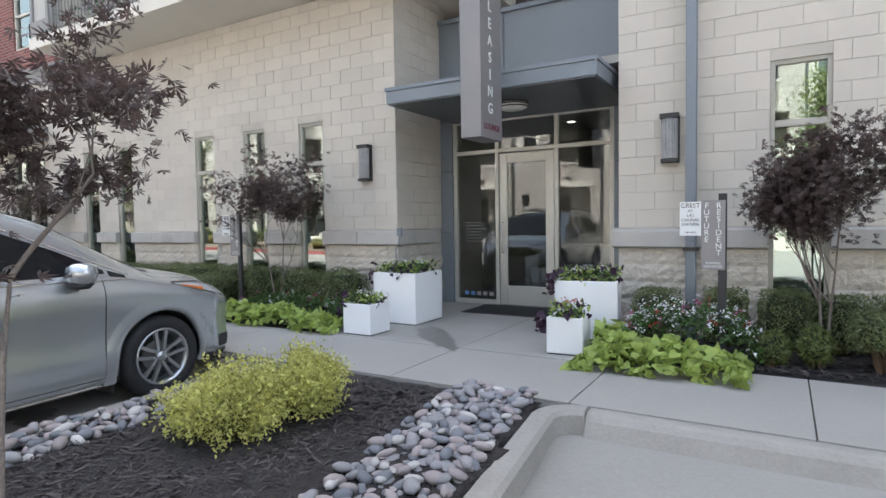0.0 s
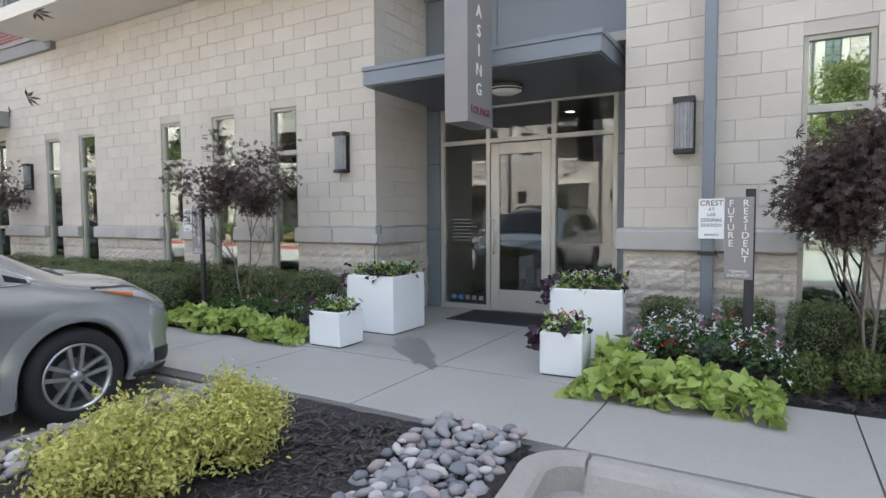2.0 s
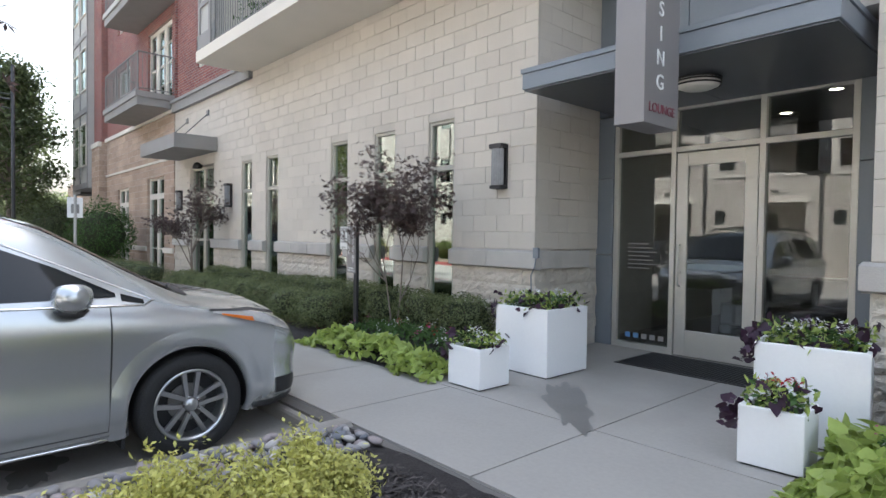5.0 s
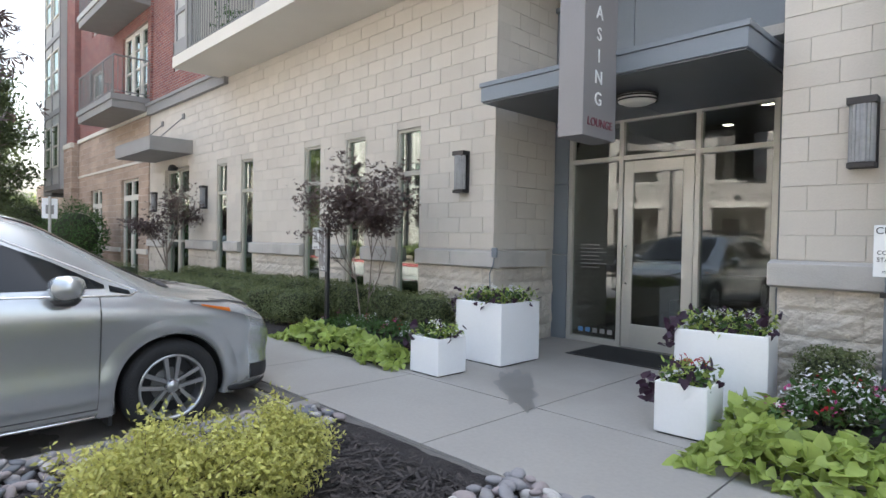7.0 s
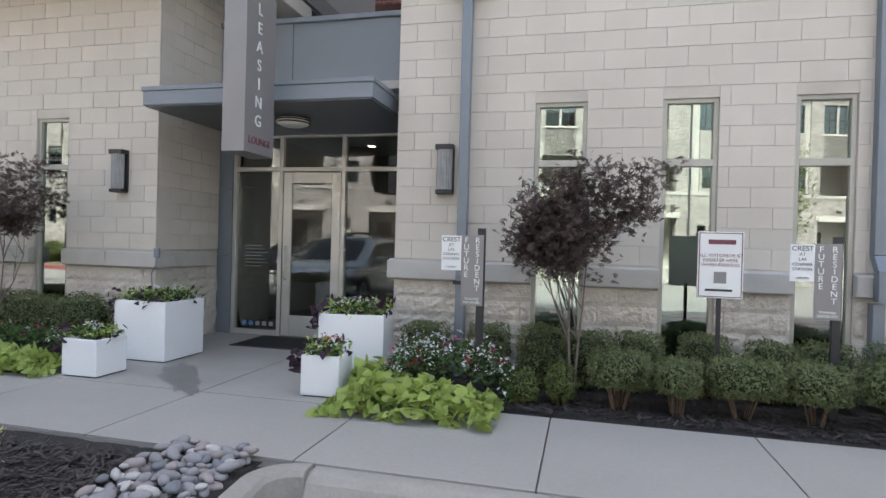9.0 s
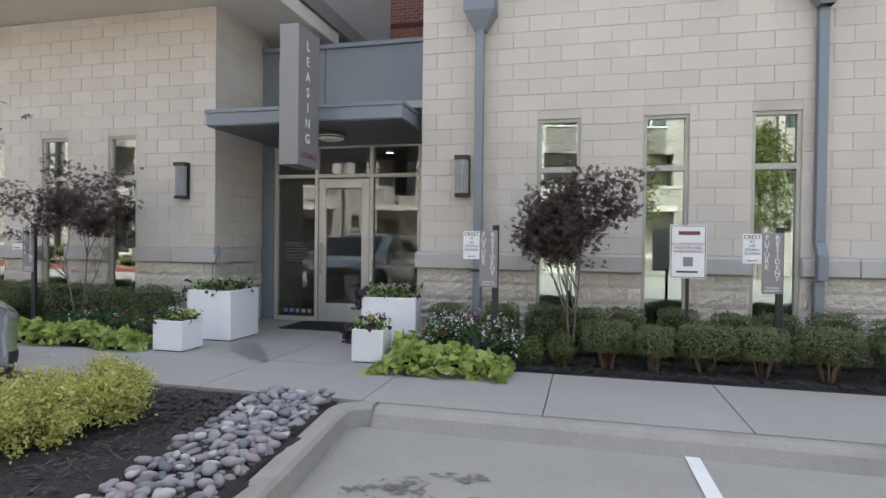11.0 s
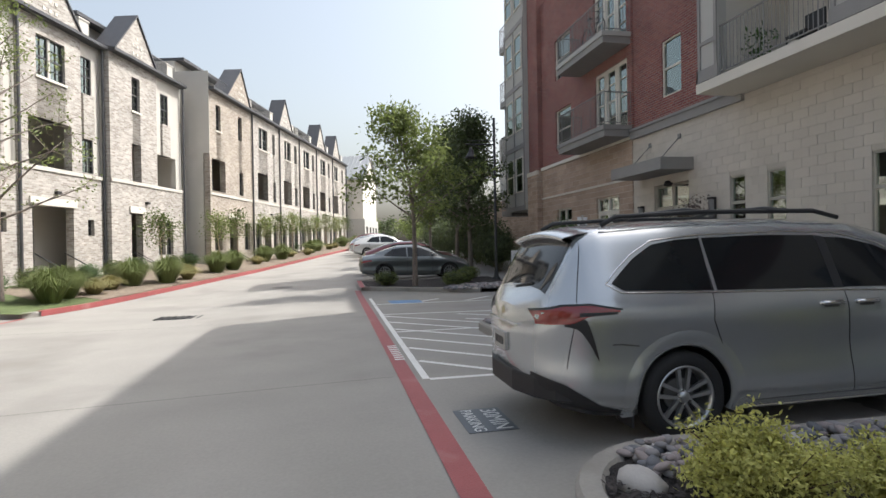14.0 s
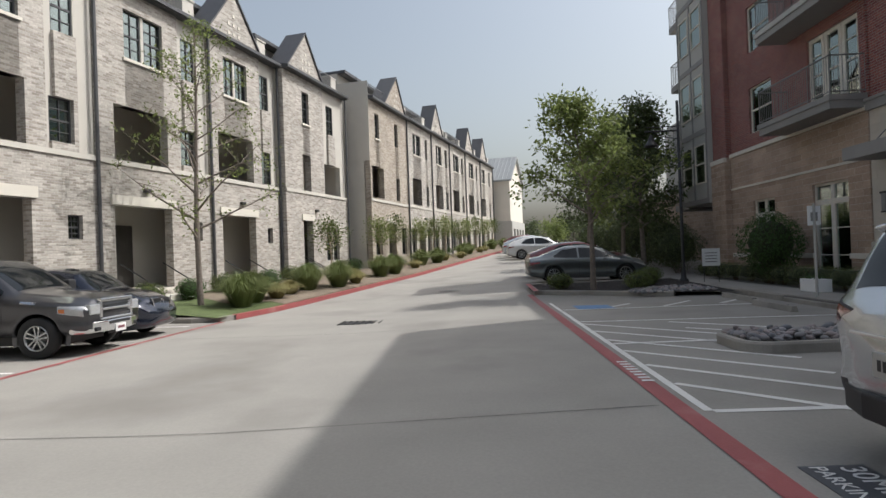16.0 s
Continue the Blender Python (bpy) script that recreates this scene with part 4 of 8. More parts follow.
def minivan():
    # x, bottom, low half width, mid half width, belt height, belt half width, top height, top half width
    st = [(0.0, 0.45, 0.35, 0.42, 0.94, 0.40, 1.03, 0.35), (0.04, 0.40, 0.55, 0.62, 0.98, 0.60, 1.08, 0.50), (0.10, 0.36, 0.70, 0.76, 1.04, 0.74, 1.14, 0.62), (0.18, 0.33, 0.78, 0.84, 1.10, 0.81, 1.24, 0.68), (0.28, 0.30, 0.86, 0.91, 1.14, 0.87, 1.42, 0.70), (0.40, 0.27, 0.91, 0.955, 1.16, 0.92, 1.62, 0.70), (0.55, 0.25, 0.93, 0.975, 1.17, 0.945, 1.70, 0.70),
          (1.2, 0.20, 0.945, 0.995, 1.16, 0.965, 1.735, 0.72), (2.2, 0.19, 0.945, 0.99, 1.14, 0.965, 1.745, 0.73), (3.0, 0.19, 0.945, 0.99, 1.12, 0.965, 1.70, 0.72), (3.4, 0.19, 0.945, 0.99, 1.10, 0.962, 1.58, 0.72), (3.95, 0.20, 0.945, 0.99, 1.06, 0.95, 1.25, 0.78), (4.2, 0.20, 0.945, 0.985, 1.02, 0.93, 1.12, 0.80),
          (4.5, 0.20, 0.93, 0.97, 0.98, 0.90, 1.07, 0.74), (4.8, 0.20, 0.87, 0.91, 0.92, 0.83, 1.0, 0.68), (5.02, 0.20, 0.75, 0.79, 0.82, 0.72, 0.90, 0.55), (5.13, 0.21, 0.60, 0.66, 0.70, 0.58, 0.78, 0.42), (5.175, 0.26, 0.46, 0.50, 0.52, 0.46, 0.62, 0.32)]
    e, h = car_base("minivan", pose(-5.20, -1.0, -0.069, 0, -0.79, 90), "silver minivan parked nose to the pavement", "minivan", st, (1.15, 4.21), 0.355, paint_silver)
    for s in (-1, 1):
        up = [(0.58, 1.265), (0.66, 1.33), (0.80, 1.44), (0.99, 1.545), (1.2, 1.575), (1.41, 1.585)]
        lo = [(0.58, 1.255), (0.66, 1.20), (1.41, 1.175)]
        h.side_patch(up, lo, s).ob("quarter_window", car_glass, e, smooth=True)
        h.side_patch([(1.44, 1.585), (2.0, 1.595), (2.50, 1.58), (2.62, 1.18)], [(1.44, 1.175), (2.62, 1.145)], s).ob("sliding_door_window", car_glass, e, smooth=True)
        h.side_patch([(2.60, 1.56), (2.8, 1.55), (3.1, 1.475), (3.45, 1.32), (3.76, 1.15)], [(2.60, 1.15), (3.76, 1.125)], s).ob("front_door_window", car_glass, e, smooth=True)
        h.side_patch([(3.79, 1.145), (3.92, 1.10)], [(3.79, 1.10), (3.92, 1.075)], s).ob("corner_window", car_glass, e, smooth=True)
        h.seam([(0.53, 1.255), (0.63, 1.35), (0.79, 1.47), (0.99, 1.575), (1.42, 1.61), (2.2, 1.62), (2.7, 1.60), (3.12, 1.50), (3.5, 1.32), (3.98, 1.09), (3.92, 1.065), (2.65, 1.125), (1.42, 1.16), (0.64, 1.185), (0.53, 1.255)], s, 0.008).ob("chrome_trim", chrome, e, smooth=True)
        h.side_patch([(2.51, 1.58), (2.60, 1.565)], [(2.51, 1.15), (2.60, 1.15)], s, 0.006).ob("pillar", plastic, e)
        for seam in ([(1.42, 1.63), (1.40, 1.25), (1.38, 0.95), (1.46, 0.76), (1.58, 0.5), (1.66, 0.33), (1.74, 0.29)], [(2.60, 1.12), (2.64, 0.7), (2.68, 0.29)], [(3.72, 1.08), (3.72, 0.7), (3.70, 0.29)], [(1.74, 0.29), (3.70, 0.29)], [(0.55, 0.80), (0.62, 0.80), (0.76, 0.78)]):
            h.seam(seam, s, 0.0045).ob("door_seam", plastic, e)
        h.seam([(1.58, 0.225), (3.74, 0.225)], s, 0.014).ob("sill_trim", chrome, e, smooth=True)
        for x in (2.45, 2.79):
            y = s * (h.half(x, 1.03) + 0.012)
            Shape().tube([(x - 0.11, y - s * 0.012, 1.03), (x - 0.08, y + s * 0.02, 1.035), (x + 0.08, y + s * 0.02, 1.035), (x + 0.11, y - s * 0.012, 1.03)], 0.017, 8).ob("door_handle", chrome, e, smooth=True)
            h.side_patch([(x - 0.07, 1.015), (x + 0.07, 1.015)], [(x - 0.07, 0.995), (x + 0.07, 0.995)], s, 0.003).ob("handle_recess", plastic, e)
        # tail lamp: long upper blade, falling tail
        h.side_patch([(0.05, 1.04), (0.2, 1.095), (0.38, 1.105), (0.60, 1.07)], [(0.05, 0.95), (0.25, 0.965), (0.36, 1.02), (0.60, 1.05)], s, 0.010).ob("tail_lamp", lens_red, e, smooth=True)
        h.side_patch([(0.20, 0.965), (0.34, 1.015), (0.40, 0.86), (0.44, 0.70)], [(0.20, 0.95), (0.30, 0.92), (0.38, 0.80), (0.44, 0.68)], s, 0.009).ob("tail_lamp_tail", plastic, e, smooth=True)
        h.side_patch([(0.05, 1.055), (0.2, 1.11), (0.38, 1.12), (0.62, 1.075)], [(0.05, 1.04), (0.2, 1.095), (0.38, 1.105), (0.62, 1.06)], s, 0.011).ob("tail_lamp_edge", plastic, e)
        h.side_patch([(0.30, 1.05), (0.58, 1.052)], [(0.30, 1.02), (0.58, 1.035)], s, 0.012).ob("reverse_lamp", plastic, e, smooth=True)
        # rear bumper valance
        h.side_patch([(0.03, 0.56), (0.20, 0.50), (0.45, 0.34), (0.66, 0.27)], [(0.03, 0.40), (0.2, 0.30), (0.45, 0.25), (0.66, 0.235)], s, 0.008).ob("lower_valance", plastic, e, smooth=True)
        # head lamp
        h.side_patch([(4.36, 0.985), (4.7, 0.95), (5.03, 0.86)], [(4.36, 0.975), (4.72, 0.87), (5.03, 0.76)], s, 0.008).ob("head_lamp", lens_clear, e, smooth=True)
        h.side_patch([(4.42, 0.965), (4.66, 0.915)], [(4.42, 0.955), (4.66, 0.885)], s, 0.012).ob("side_marker", amber, e, smooth=True)
        h.side_patch([(4.34, 1.0), (4.7, 0.965), (5.05, 0.88)], [(4.34, 0.985), (4.7, 0.95), (5.05, 0.86)], s, 0.009).ob("lamp_edge", plastic, e)
        h.side_patch([(4.86, 0.42), (5.08, 0.40)], [(4.86, 0.30), (5.08, 0.28)], s, 0.008).ob("fog_recess", plastic, e)
        h.seam([(4.66, 0.26), (4.85, 0.23), (5.06, 0.235), (5.15, 0.25)], s, 0.028).ob("chin_lip", plastic, e, smooth=True)
        # roof rail
        Shape().tube([(0.62, s * 0.66, 1.71), (0.75, s * 0.66, 1.775), (1.5, s * 0.67, 1.80), (2.6, s * 0.67, 1.79), (2.85, s * 0.665, 1.73)], 0.02, 8).ob("roof_rail", plastic, e, smooth=True)
        # mirror
        mx, mz = 3.50, 1.13
        y = s * (h.half(mx, mz))
        mm = new("mirror")
        mm.parent = e
        Shape().lathe([(0.0, -0.10), (0.05, -0.095), (0.085, -0.05), (0.095, 0.0), (0.085, 0.045), (0.05, 0.07), (0.0, 0.075)], 18, pose(mx, y + s * 0.15, mz + 0.03) @ Matrix.Diagonal((1.15, 1.2, 1.0, 1))).ob("housing", paint_silver, mm, smooth=True)
        Shape().lathe([(0.0, -0.05), (0.06, -0.045), (0.09, -0.01), (0.0, 0.0)], 16, pose(mx, y + s * 0.12, mz - 0.045) @ Matrix.Diagonal((1.0, 1.3, 1.0, 1))).ob("foot", plastic, mm, smooth=True)
        for x in (0.74, 3.80):
            Shape().box(x - 0.012, s * 0.76 - 0.11, 0.13, x + 0.012, s * 0.76 + 0.14, 0.42).ob("mudflap", plastic, e, bevel=0.005)
    h.top_patch([0.15, 0.28, 0.40], [0.60, 0.62, 0.60], 0.006).ob("rear_window", car_glass, e, smooth=True)
    h.top_patch([3.14, 3.5, 4.16], [0.60, 0.66, 0.72], 0.005).ob("windscreen", car_glass, e, smooth=True)
    h.top_patch([4.17, 4.26], [0.72, 0.72], 0.006).ob("cowl", plastic, e, smooth=True)
    for s in (0.25, -0.35):
        Shape().tube([(4.24, s, h.top(4.24, s) + 0.02), (4.14, s - 0.3, h.top(4.14, s - 0.3) + 0.015)], 0.008, 5).ob("wiper", plastic, e)
    # hatch spoiler, badge, number plate as plain shapes
    sp = Shape()
    sp.grid([[(x_, y, z_ - 0.05 * (y / 0.62) ** 2) for y in np.linspace(-w_, w_, 13)] for x_, z_, w_ in ((0.60, 1.715, 0.64), (0.44, 1.70, 0.64), (0.33, 1.67, 0.61), (0.305, 1.65, 0.60), (0.36, 1.615, 0.60), (0.43, 1.62, 0.6))])
    sp.ob("spoiler", paint_silver, e, smooth=True)
    Shape().box(-0.058, -0.16, 0.66, -0.02, 0.16, 0.82).ob("number_plate", M["panel_light"], e, bevel=0.006)
    for i in range(5):
        Shape().box(-0.061, -0.12 + 0.05 * i, 0.705, -0.057, -0.09 + 0.05 * i, 0.775).ob("plate_bar", plastic, e)
    Shape().box(-0.035, -0.40, 0.905, 0.03, 0.40, 0.925).ob("hatch_trim", chrome, e, bevel=0.004)
    Shape().lathe([(0.0, 0.0), (0.05, 0.0), (0.05, 0.012), (0.0, 0.012)], 24, pose(0.0, 0, 1.0, 0, -80, 0) @ Matrix.Diagonal((0.75, 1.1, 1, 1))).ob("badge", chrome, e)
    b = Shape().prism([(-0.85, 0.26), (-0.78, 0.15), (-0.6, 0.04), (-0.3, -0.045), (0.3, -0.045), (0.6, 0.04), (0.78, 0.15), (0.85, 0.26), (0.6, 0.32), (-0.6, 0.32)], 0.35, 0.53)
    b.v = [(y, x, z) for x, y, z in b.v]
    b.ob("rear_bumper_bar", plastic, e, bevel=0.02)
    for s in (-1, 1):
        h.seam([(0.42, 1.58), (0.30, 1.14), (0.26, 0.90), (0.22, 0.62)], s, 0.004).ob("hatch_seam", plastic, e)
    Shape().tube([(0.13, 0.05, 1.20), (0.16, -0.30, 1.25)], 0.012, 6).ob("rear_wiper", plastic, e)
    for x in (1.55, 2.35):
        Shape().tube([(x, -0.66, 1.80), (x, -0.4, 1.835), (x, 0.4, 1.835), (x, 0.66, 1.80)], 0.018, 6).ob("cross_bar", plastic, e, smooth=True)
    return e


minivan()


def saloon(name, m, label, paint, group="", suv=0.0, front=False):
    k = suv
    st = [(0.0, 0.38, 0.62, 0.74, 0.72, 0.70, 0.86, 0.60), (0.08, 0.30, 0.76, 0.84, 0.86 + k * 0.15, 0.80, 1.0 + k * 0.2, 0.66), (0.5, 0.22, 0.84, 0.905, 0.93 + k * 0.15, 0.87, 1.06 + k * 0.45, 0.68), (1.0, 0.20, 0.86, 0.92, 0.95 + k * 0.15, 0.88, 1.25 + k * 0.42, 0.62), (1.6, 0.18, 0.87, 0.92, 0.95 + k * 0.13, 0.88, 1.43 + k * 0.26, 0.60), (2.3, 0.18, 0.87, 0.92, 0.93 + k * 0.12, 0.88, 1.46 + k * 0.24, 0.60), (2.9, 0.18, 0.87, 0.92, 0.92 + k * 0.12, 0.88, 1.36 + k * 0.24, 0.60),
          (3.5, 0.18, 0.87, 0.92, 0.90 + k * 0.12, 0.87, 1.02 + k * 0.14, 0.72), (4.1, 0.20, 0.84, 0.89, 0.80 + k * 0.16, 0.82, 0.92 + k * 0.16, 0.64), (4.5, 0.22, 0.74, 0.80, 0.66 + k * 0.16, 0.70, 0.78 + k * 0.16, 0.52), (4.66, 0.28, 0.56, 0.6, 0.52 + k * 0.12, 0.54, 0.62 + k * 0.12, 0.38)]
    e, h = car_base(name, m, label, "car", st, (0.98, 3.72), 0.33 + 0.03 * k, paint, group, half_width=0.91)
    zb, zt = 0.97 + k * 0.14, 1.36 + k * 0.24
    for s in (-1, 1):
        h.side_patch([(0.98, zb + 0.10), (1.35, zt - 0.06), (1.9, zt)], [(0.98, zb + 0.04), (1.9, zb)], s).ob("rear_side_window", car_glass, e, smooth=True)
        h.side_patch([(1.96, zt), (2.5, zt - 0.02), (3.2, zb + 0.08)], [(1.96, zb), (3.2, zb)], s).ob("front_side_window", car_glass, e, smooth=True)
        h.side_patch([(0.02, 0.84 + k * 0.1), (0.45, 0.86 + k * 0.12)], [(0.02, 0.72 + k * 0.1), (0.45, 0.80 + k * 0.12)], s, 0.007).ob("tail_lamp", lens_red, e)
        h.side_patch([(4.05, 0.77 + k * 0.16), (4.5, 0.66 + k * 0.14)], [(4.05, 0.73 + k * 0.16), (4.5, 0.56 + k * 0.14)], s, 0.007).ob("head_lamp", lens_clear, e)
        for seam in ([(1.93, zb - 0.02), (1.93, 0.3)], [(3.02, zb - 0.02), (2.98, 0.3)], [(1.2, 0.62), (1.12, zb - 0.03)]):
            h.seam(seam, s, 0.004).ob("door_seam", plastic, e)
        for x in (1.75, 2.75):
            y = s * (h.half(x, 0.86) + 0.012)
            Shape().tube([(x - 0.09, y, 0.86 + k * 0.1), (x + 0.09, y, 0.86 + k * 0.1)], 0.013, 6).ob("door_handle", paint, e)
        Shape().lathe([(0.0, -0.06), (0.07, -0.03), (0.08, 0.02), (0.0, 0.06)], 12, pose(2.98, s * 0.98, zb + 0.06) @ Matrix.Diagonal((1, 1.2, 0.9, 1))).ob("mirror", paint, e, smooth=True)
    h.top_patch([0.62, 1.5], [0.58, 0.52]).ob("rear_window", car_glass, e, smooth=True)
    h.top_patch([2.55, 3.46], [0.54, 0.66]).ob("windscreen", car_glass, e, smooth=True)
    if front:
        g = new("grille")
        g.parent = e
        Shape().prism([(-0.42, 0.66), (0.42, 0.66), (0.34, 0.92), (-0.34, 0.92)], 4.50, 4.60, "x").ob("backing", plastic, g)
        for i in range(5):
            Shape().box(4.60, -0.40, 0.68 + 0.05 * i, 4.615, 0.40, 0.695 + 0.05 * i).ob("slat", plastic, g)
        Shape().tube([(4.61, -0.44, 0.94), (4.62, -0.30, 0.66), (4.62, 0.30, 0.66), (4.61, 0.44, 0.94)], 0.016, 6).ob("surround", chrome, g)
        Shape().lathe([(0.06, 0), (0.075, 0), (0.075, 0.012), (0.06, 0.012)], 20, pose(4.615, 0, 0.83, 0, 90, 0)).ob("badge", chrome, g)
        Shape().box(4.50, -0.35, 0.34, 4.62, 0.35, 0.46).ob("lower_grille", plastic, e, bevel=0.01)
    return e


def pickup():
    st = [(0.0, 0.55, 0.80, 0.95, 1.15, 0.95, 1.30, 0.90), (0.1, 0.5, 0.90, 0.99, 1.22, 0.98, 1.36, 0.93), (1.7, 0.45, 0.92, 1.0, 1.22, 0.99, 1.36, 0.93), (1.85, 0.42, 0.92, 1.0, 1.24, 0.98, 1.86, 0.74), (2.2, 0.42, 0.92, 1.0, 1.24, 0.98, 1.93, 0.72), (3.4, 0.42, 0.92, 1.0, 1.22, 0.98, 1.92, 0.72), (3.8, 0.42, 0.92, 1.0, 1.20, 0.97, 1.74, 0.74), (4.4, 0.42, 0.92, 1.0, 1.16, 0.96, 1.30, 0.82), (4.8, 0.42, 0.92, 0.99, 1.10, 0.93, 1.25, 0.80), (5.5, 0.42, 0.90, 0.96, 1.04, 0.89, 1.17, 0.74), (5.74, 0.45, 0.84, 0.90, 0.98, 0.84, 1.10, 0.66), (5.8, 0.5, 0.78, 0.84, 0.9, 0.8, 1.0, 0.6)]
    e, h = car_base("pickup_truck", pose(-13.2, -16.75, slope(-12, -12), 0, 0, 90), "charcoal pickup truck with chrome grille and bumper", "pickup truck", st, (1.1, 4.85), 0.40, paint_char, half_width=1.0, arch=0.47)
    for s in (-1, 1):
        h.side_patch([(2.0, 1.78), (2.95, 1.80)], [(2.0, 1.27), (2.95, 1.26)], s).ob("rear_side_window", car_glass, e, smooth=True)
        h.side_patch([(3.02, 1.80), (3.5, 1.76), (4.15, 1.32)], [(3.02, 1.26), (4.15, 1.24)], s).ob("front_side_window", car_glass, e, smooth=True)
        h.side_patch([(5.28, 1.00), (5.74, 0.98)], [(5.28, 0.86), (5.74, 0.78)], s, 0.008).ob("head_lamp", lens_clear, e, smooth=True)
        h.side_patch([(5.3, 0.94), (5.42, 0.94)], [(5.3, 0.87), (5.42, 0.86)], s, 0.012).ob("side_marker", amber, e)
        Shape().box(5.66, s * 0.62 - 0.20, 0.80, 5.83, s * 0.62 + 0.18, 1.0).ob("lamp_front", lens_clear, e, bevel=0.02)
        h.side_patch([(4.55, 1.12), (4.85, 1.09)], [(4.55, 1.07), (4.85, 1.04)], s, 0.008).ob("badge", chrome, e)
        for seam in ([(2.98, 1.22), (2.98, 0.5)], [(4.2, 1.2), (4.15, 0.5)]):
            h.seam(seam, s, 0.005).ob("door_seam", plastic, e)
        Shape().box(3.95, s * 1.0, 1.22, 4.12, s * 1.25, 1.46).ob("mirror", plastic, e, bevel=0.03)
    h.top_patch([3.45, 4.36], [0.66, 0.76]).ob("windscreen", car_glass, e, smooth=True)
    g = new("grille")
    g.parent = e
    Shape().box(5.70, -0.47, 0.72, 5.80, 0.47, 1.03).ob("backing", plastic, g)
    s = Shape().box(5.74, -0.52, 1.03, 5.86, 0.52, 1.10).box(5.74, -0.52, 0.67, 5.86, 0.52, 0.72).box(5.74, -0.53, 0.72, 5.85, -0.47, 1.03).box(5.74, 0.47, 0.72, 5.85, 0.53, 1.03)
    s.ob("surround", chrome, g, bevel=0.015)
    for z in (0.79, 0.96):
        Shape().box(5.80, -0.46, z - 0.012, 5.83, 0.46, z + 0.012).ob("slat", plastic, g)
    Shape().box(5.80, -0.46, 0.86, 5.85, 0.46, 0.91).ob("centre_bar", chrome, g, bevel=0.008)
    b = Shape().prism([(-0.94, 5.50), (-0.80, 5.78), (-0.4, 5.90), (0.4, 5.90), (0.80, 5.78), (0.94, 5.50), (0.9, 5.40), (-0.9, 5.40)], 0.44, 0.66)
    b.v = [(y, x, z) for x, y, z in b.v]
    b.ob("bumper", chrome, e, bevel=0.03)
    for y in (-0.55, 0.55):
        Shape().box(5.70, y - 0.13, 0.47, 5.875 - 0.02, y + 0.13, 0.55).ob("fog_recess", plastic, e, bevel=0.01)
    Shape().box(5.84, -0.34, 0.58, 5.912, 0.34, 0.64).ob("intake", plastic, e)
    Shape().box(5.90, -0.17, 0.40, 5.92, 0.17, 0.56).ob("front_plate", white_letter, e, bevel=0.006)
    Shape().box(5.921, -0.11, 0.46, 5.924, 0.11, 0.51).ob("plate_bar", maroon, e)
    return e


pickup()
saloon("dark_suv", pose(-15.35, -15.75, slope(-14, -12), 0, 0, 90), "dark navy compact SUV parked facing the drive", paint_navy, suv=1.0, front=True)
saloon("grey_saloon", pose(-25.0, -1.3, slope(-25, 0) + 0.02, 0, 0, 90), "grey four-door saloon car parked in a bay", paint_grey)
saloon("red_car", pose(-27.9, -1.0, slope(-28, 0) + 0.02, 0, 0, 90), "dark red car parked behind the grey saloon", paint_red, suv=0.3)
for x, y, p, lab in ((-44, 1.2, paint_white, "white car parked far along the street"), (-47, 1.0, paint_silver, "silver car parked far along the street"), (-50, 1.4, paint_white, "white car parked far along the street"), (-56, 1.6, paint_red, "red car parked far along the street")):
    saloon("parked_car", pose(x, y - 2, slope(x, y), 0, 0, 90), lab, p, suv=0.6)


# ---- plants ----
rng = np.random.default_rng(7)


def fast_mesh(name, verts, loops, size, mat, smooth=False):
    """A mesh of equal polygons from arrays."""
    me = bpy.data.meshes.new(name)
    n = len(loops) // size
    me.vertices.add(len(verts))
    me.vertices.foreach_set("co", np.asarray(verts, np.float32).ravel())
    me.loops.add(len(loops))
    me.loops.foreach_set("vertex_index", np.asarray(loops, np.int32))
    me.polygons.add(n)
    me.polygons.foreach_set("loop_start", np.arange(0, n * size, size, dtype=np.int32))
    me.update(calc_edges=True)
    me.materials.append(mat)
    if smooth:
        me.polygons.foreach_set("use_smooth", np.ones(n, bool))
    return me


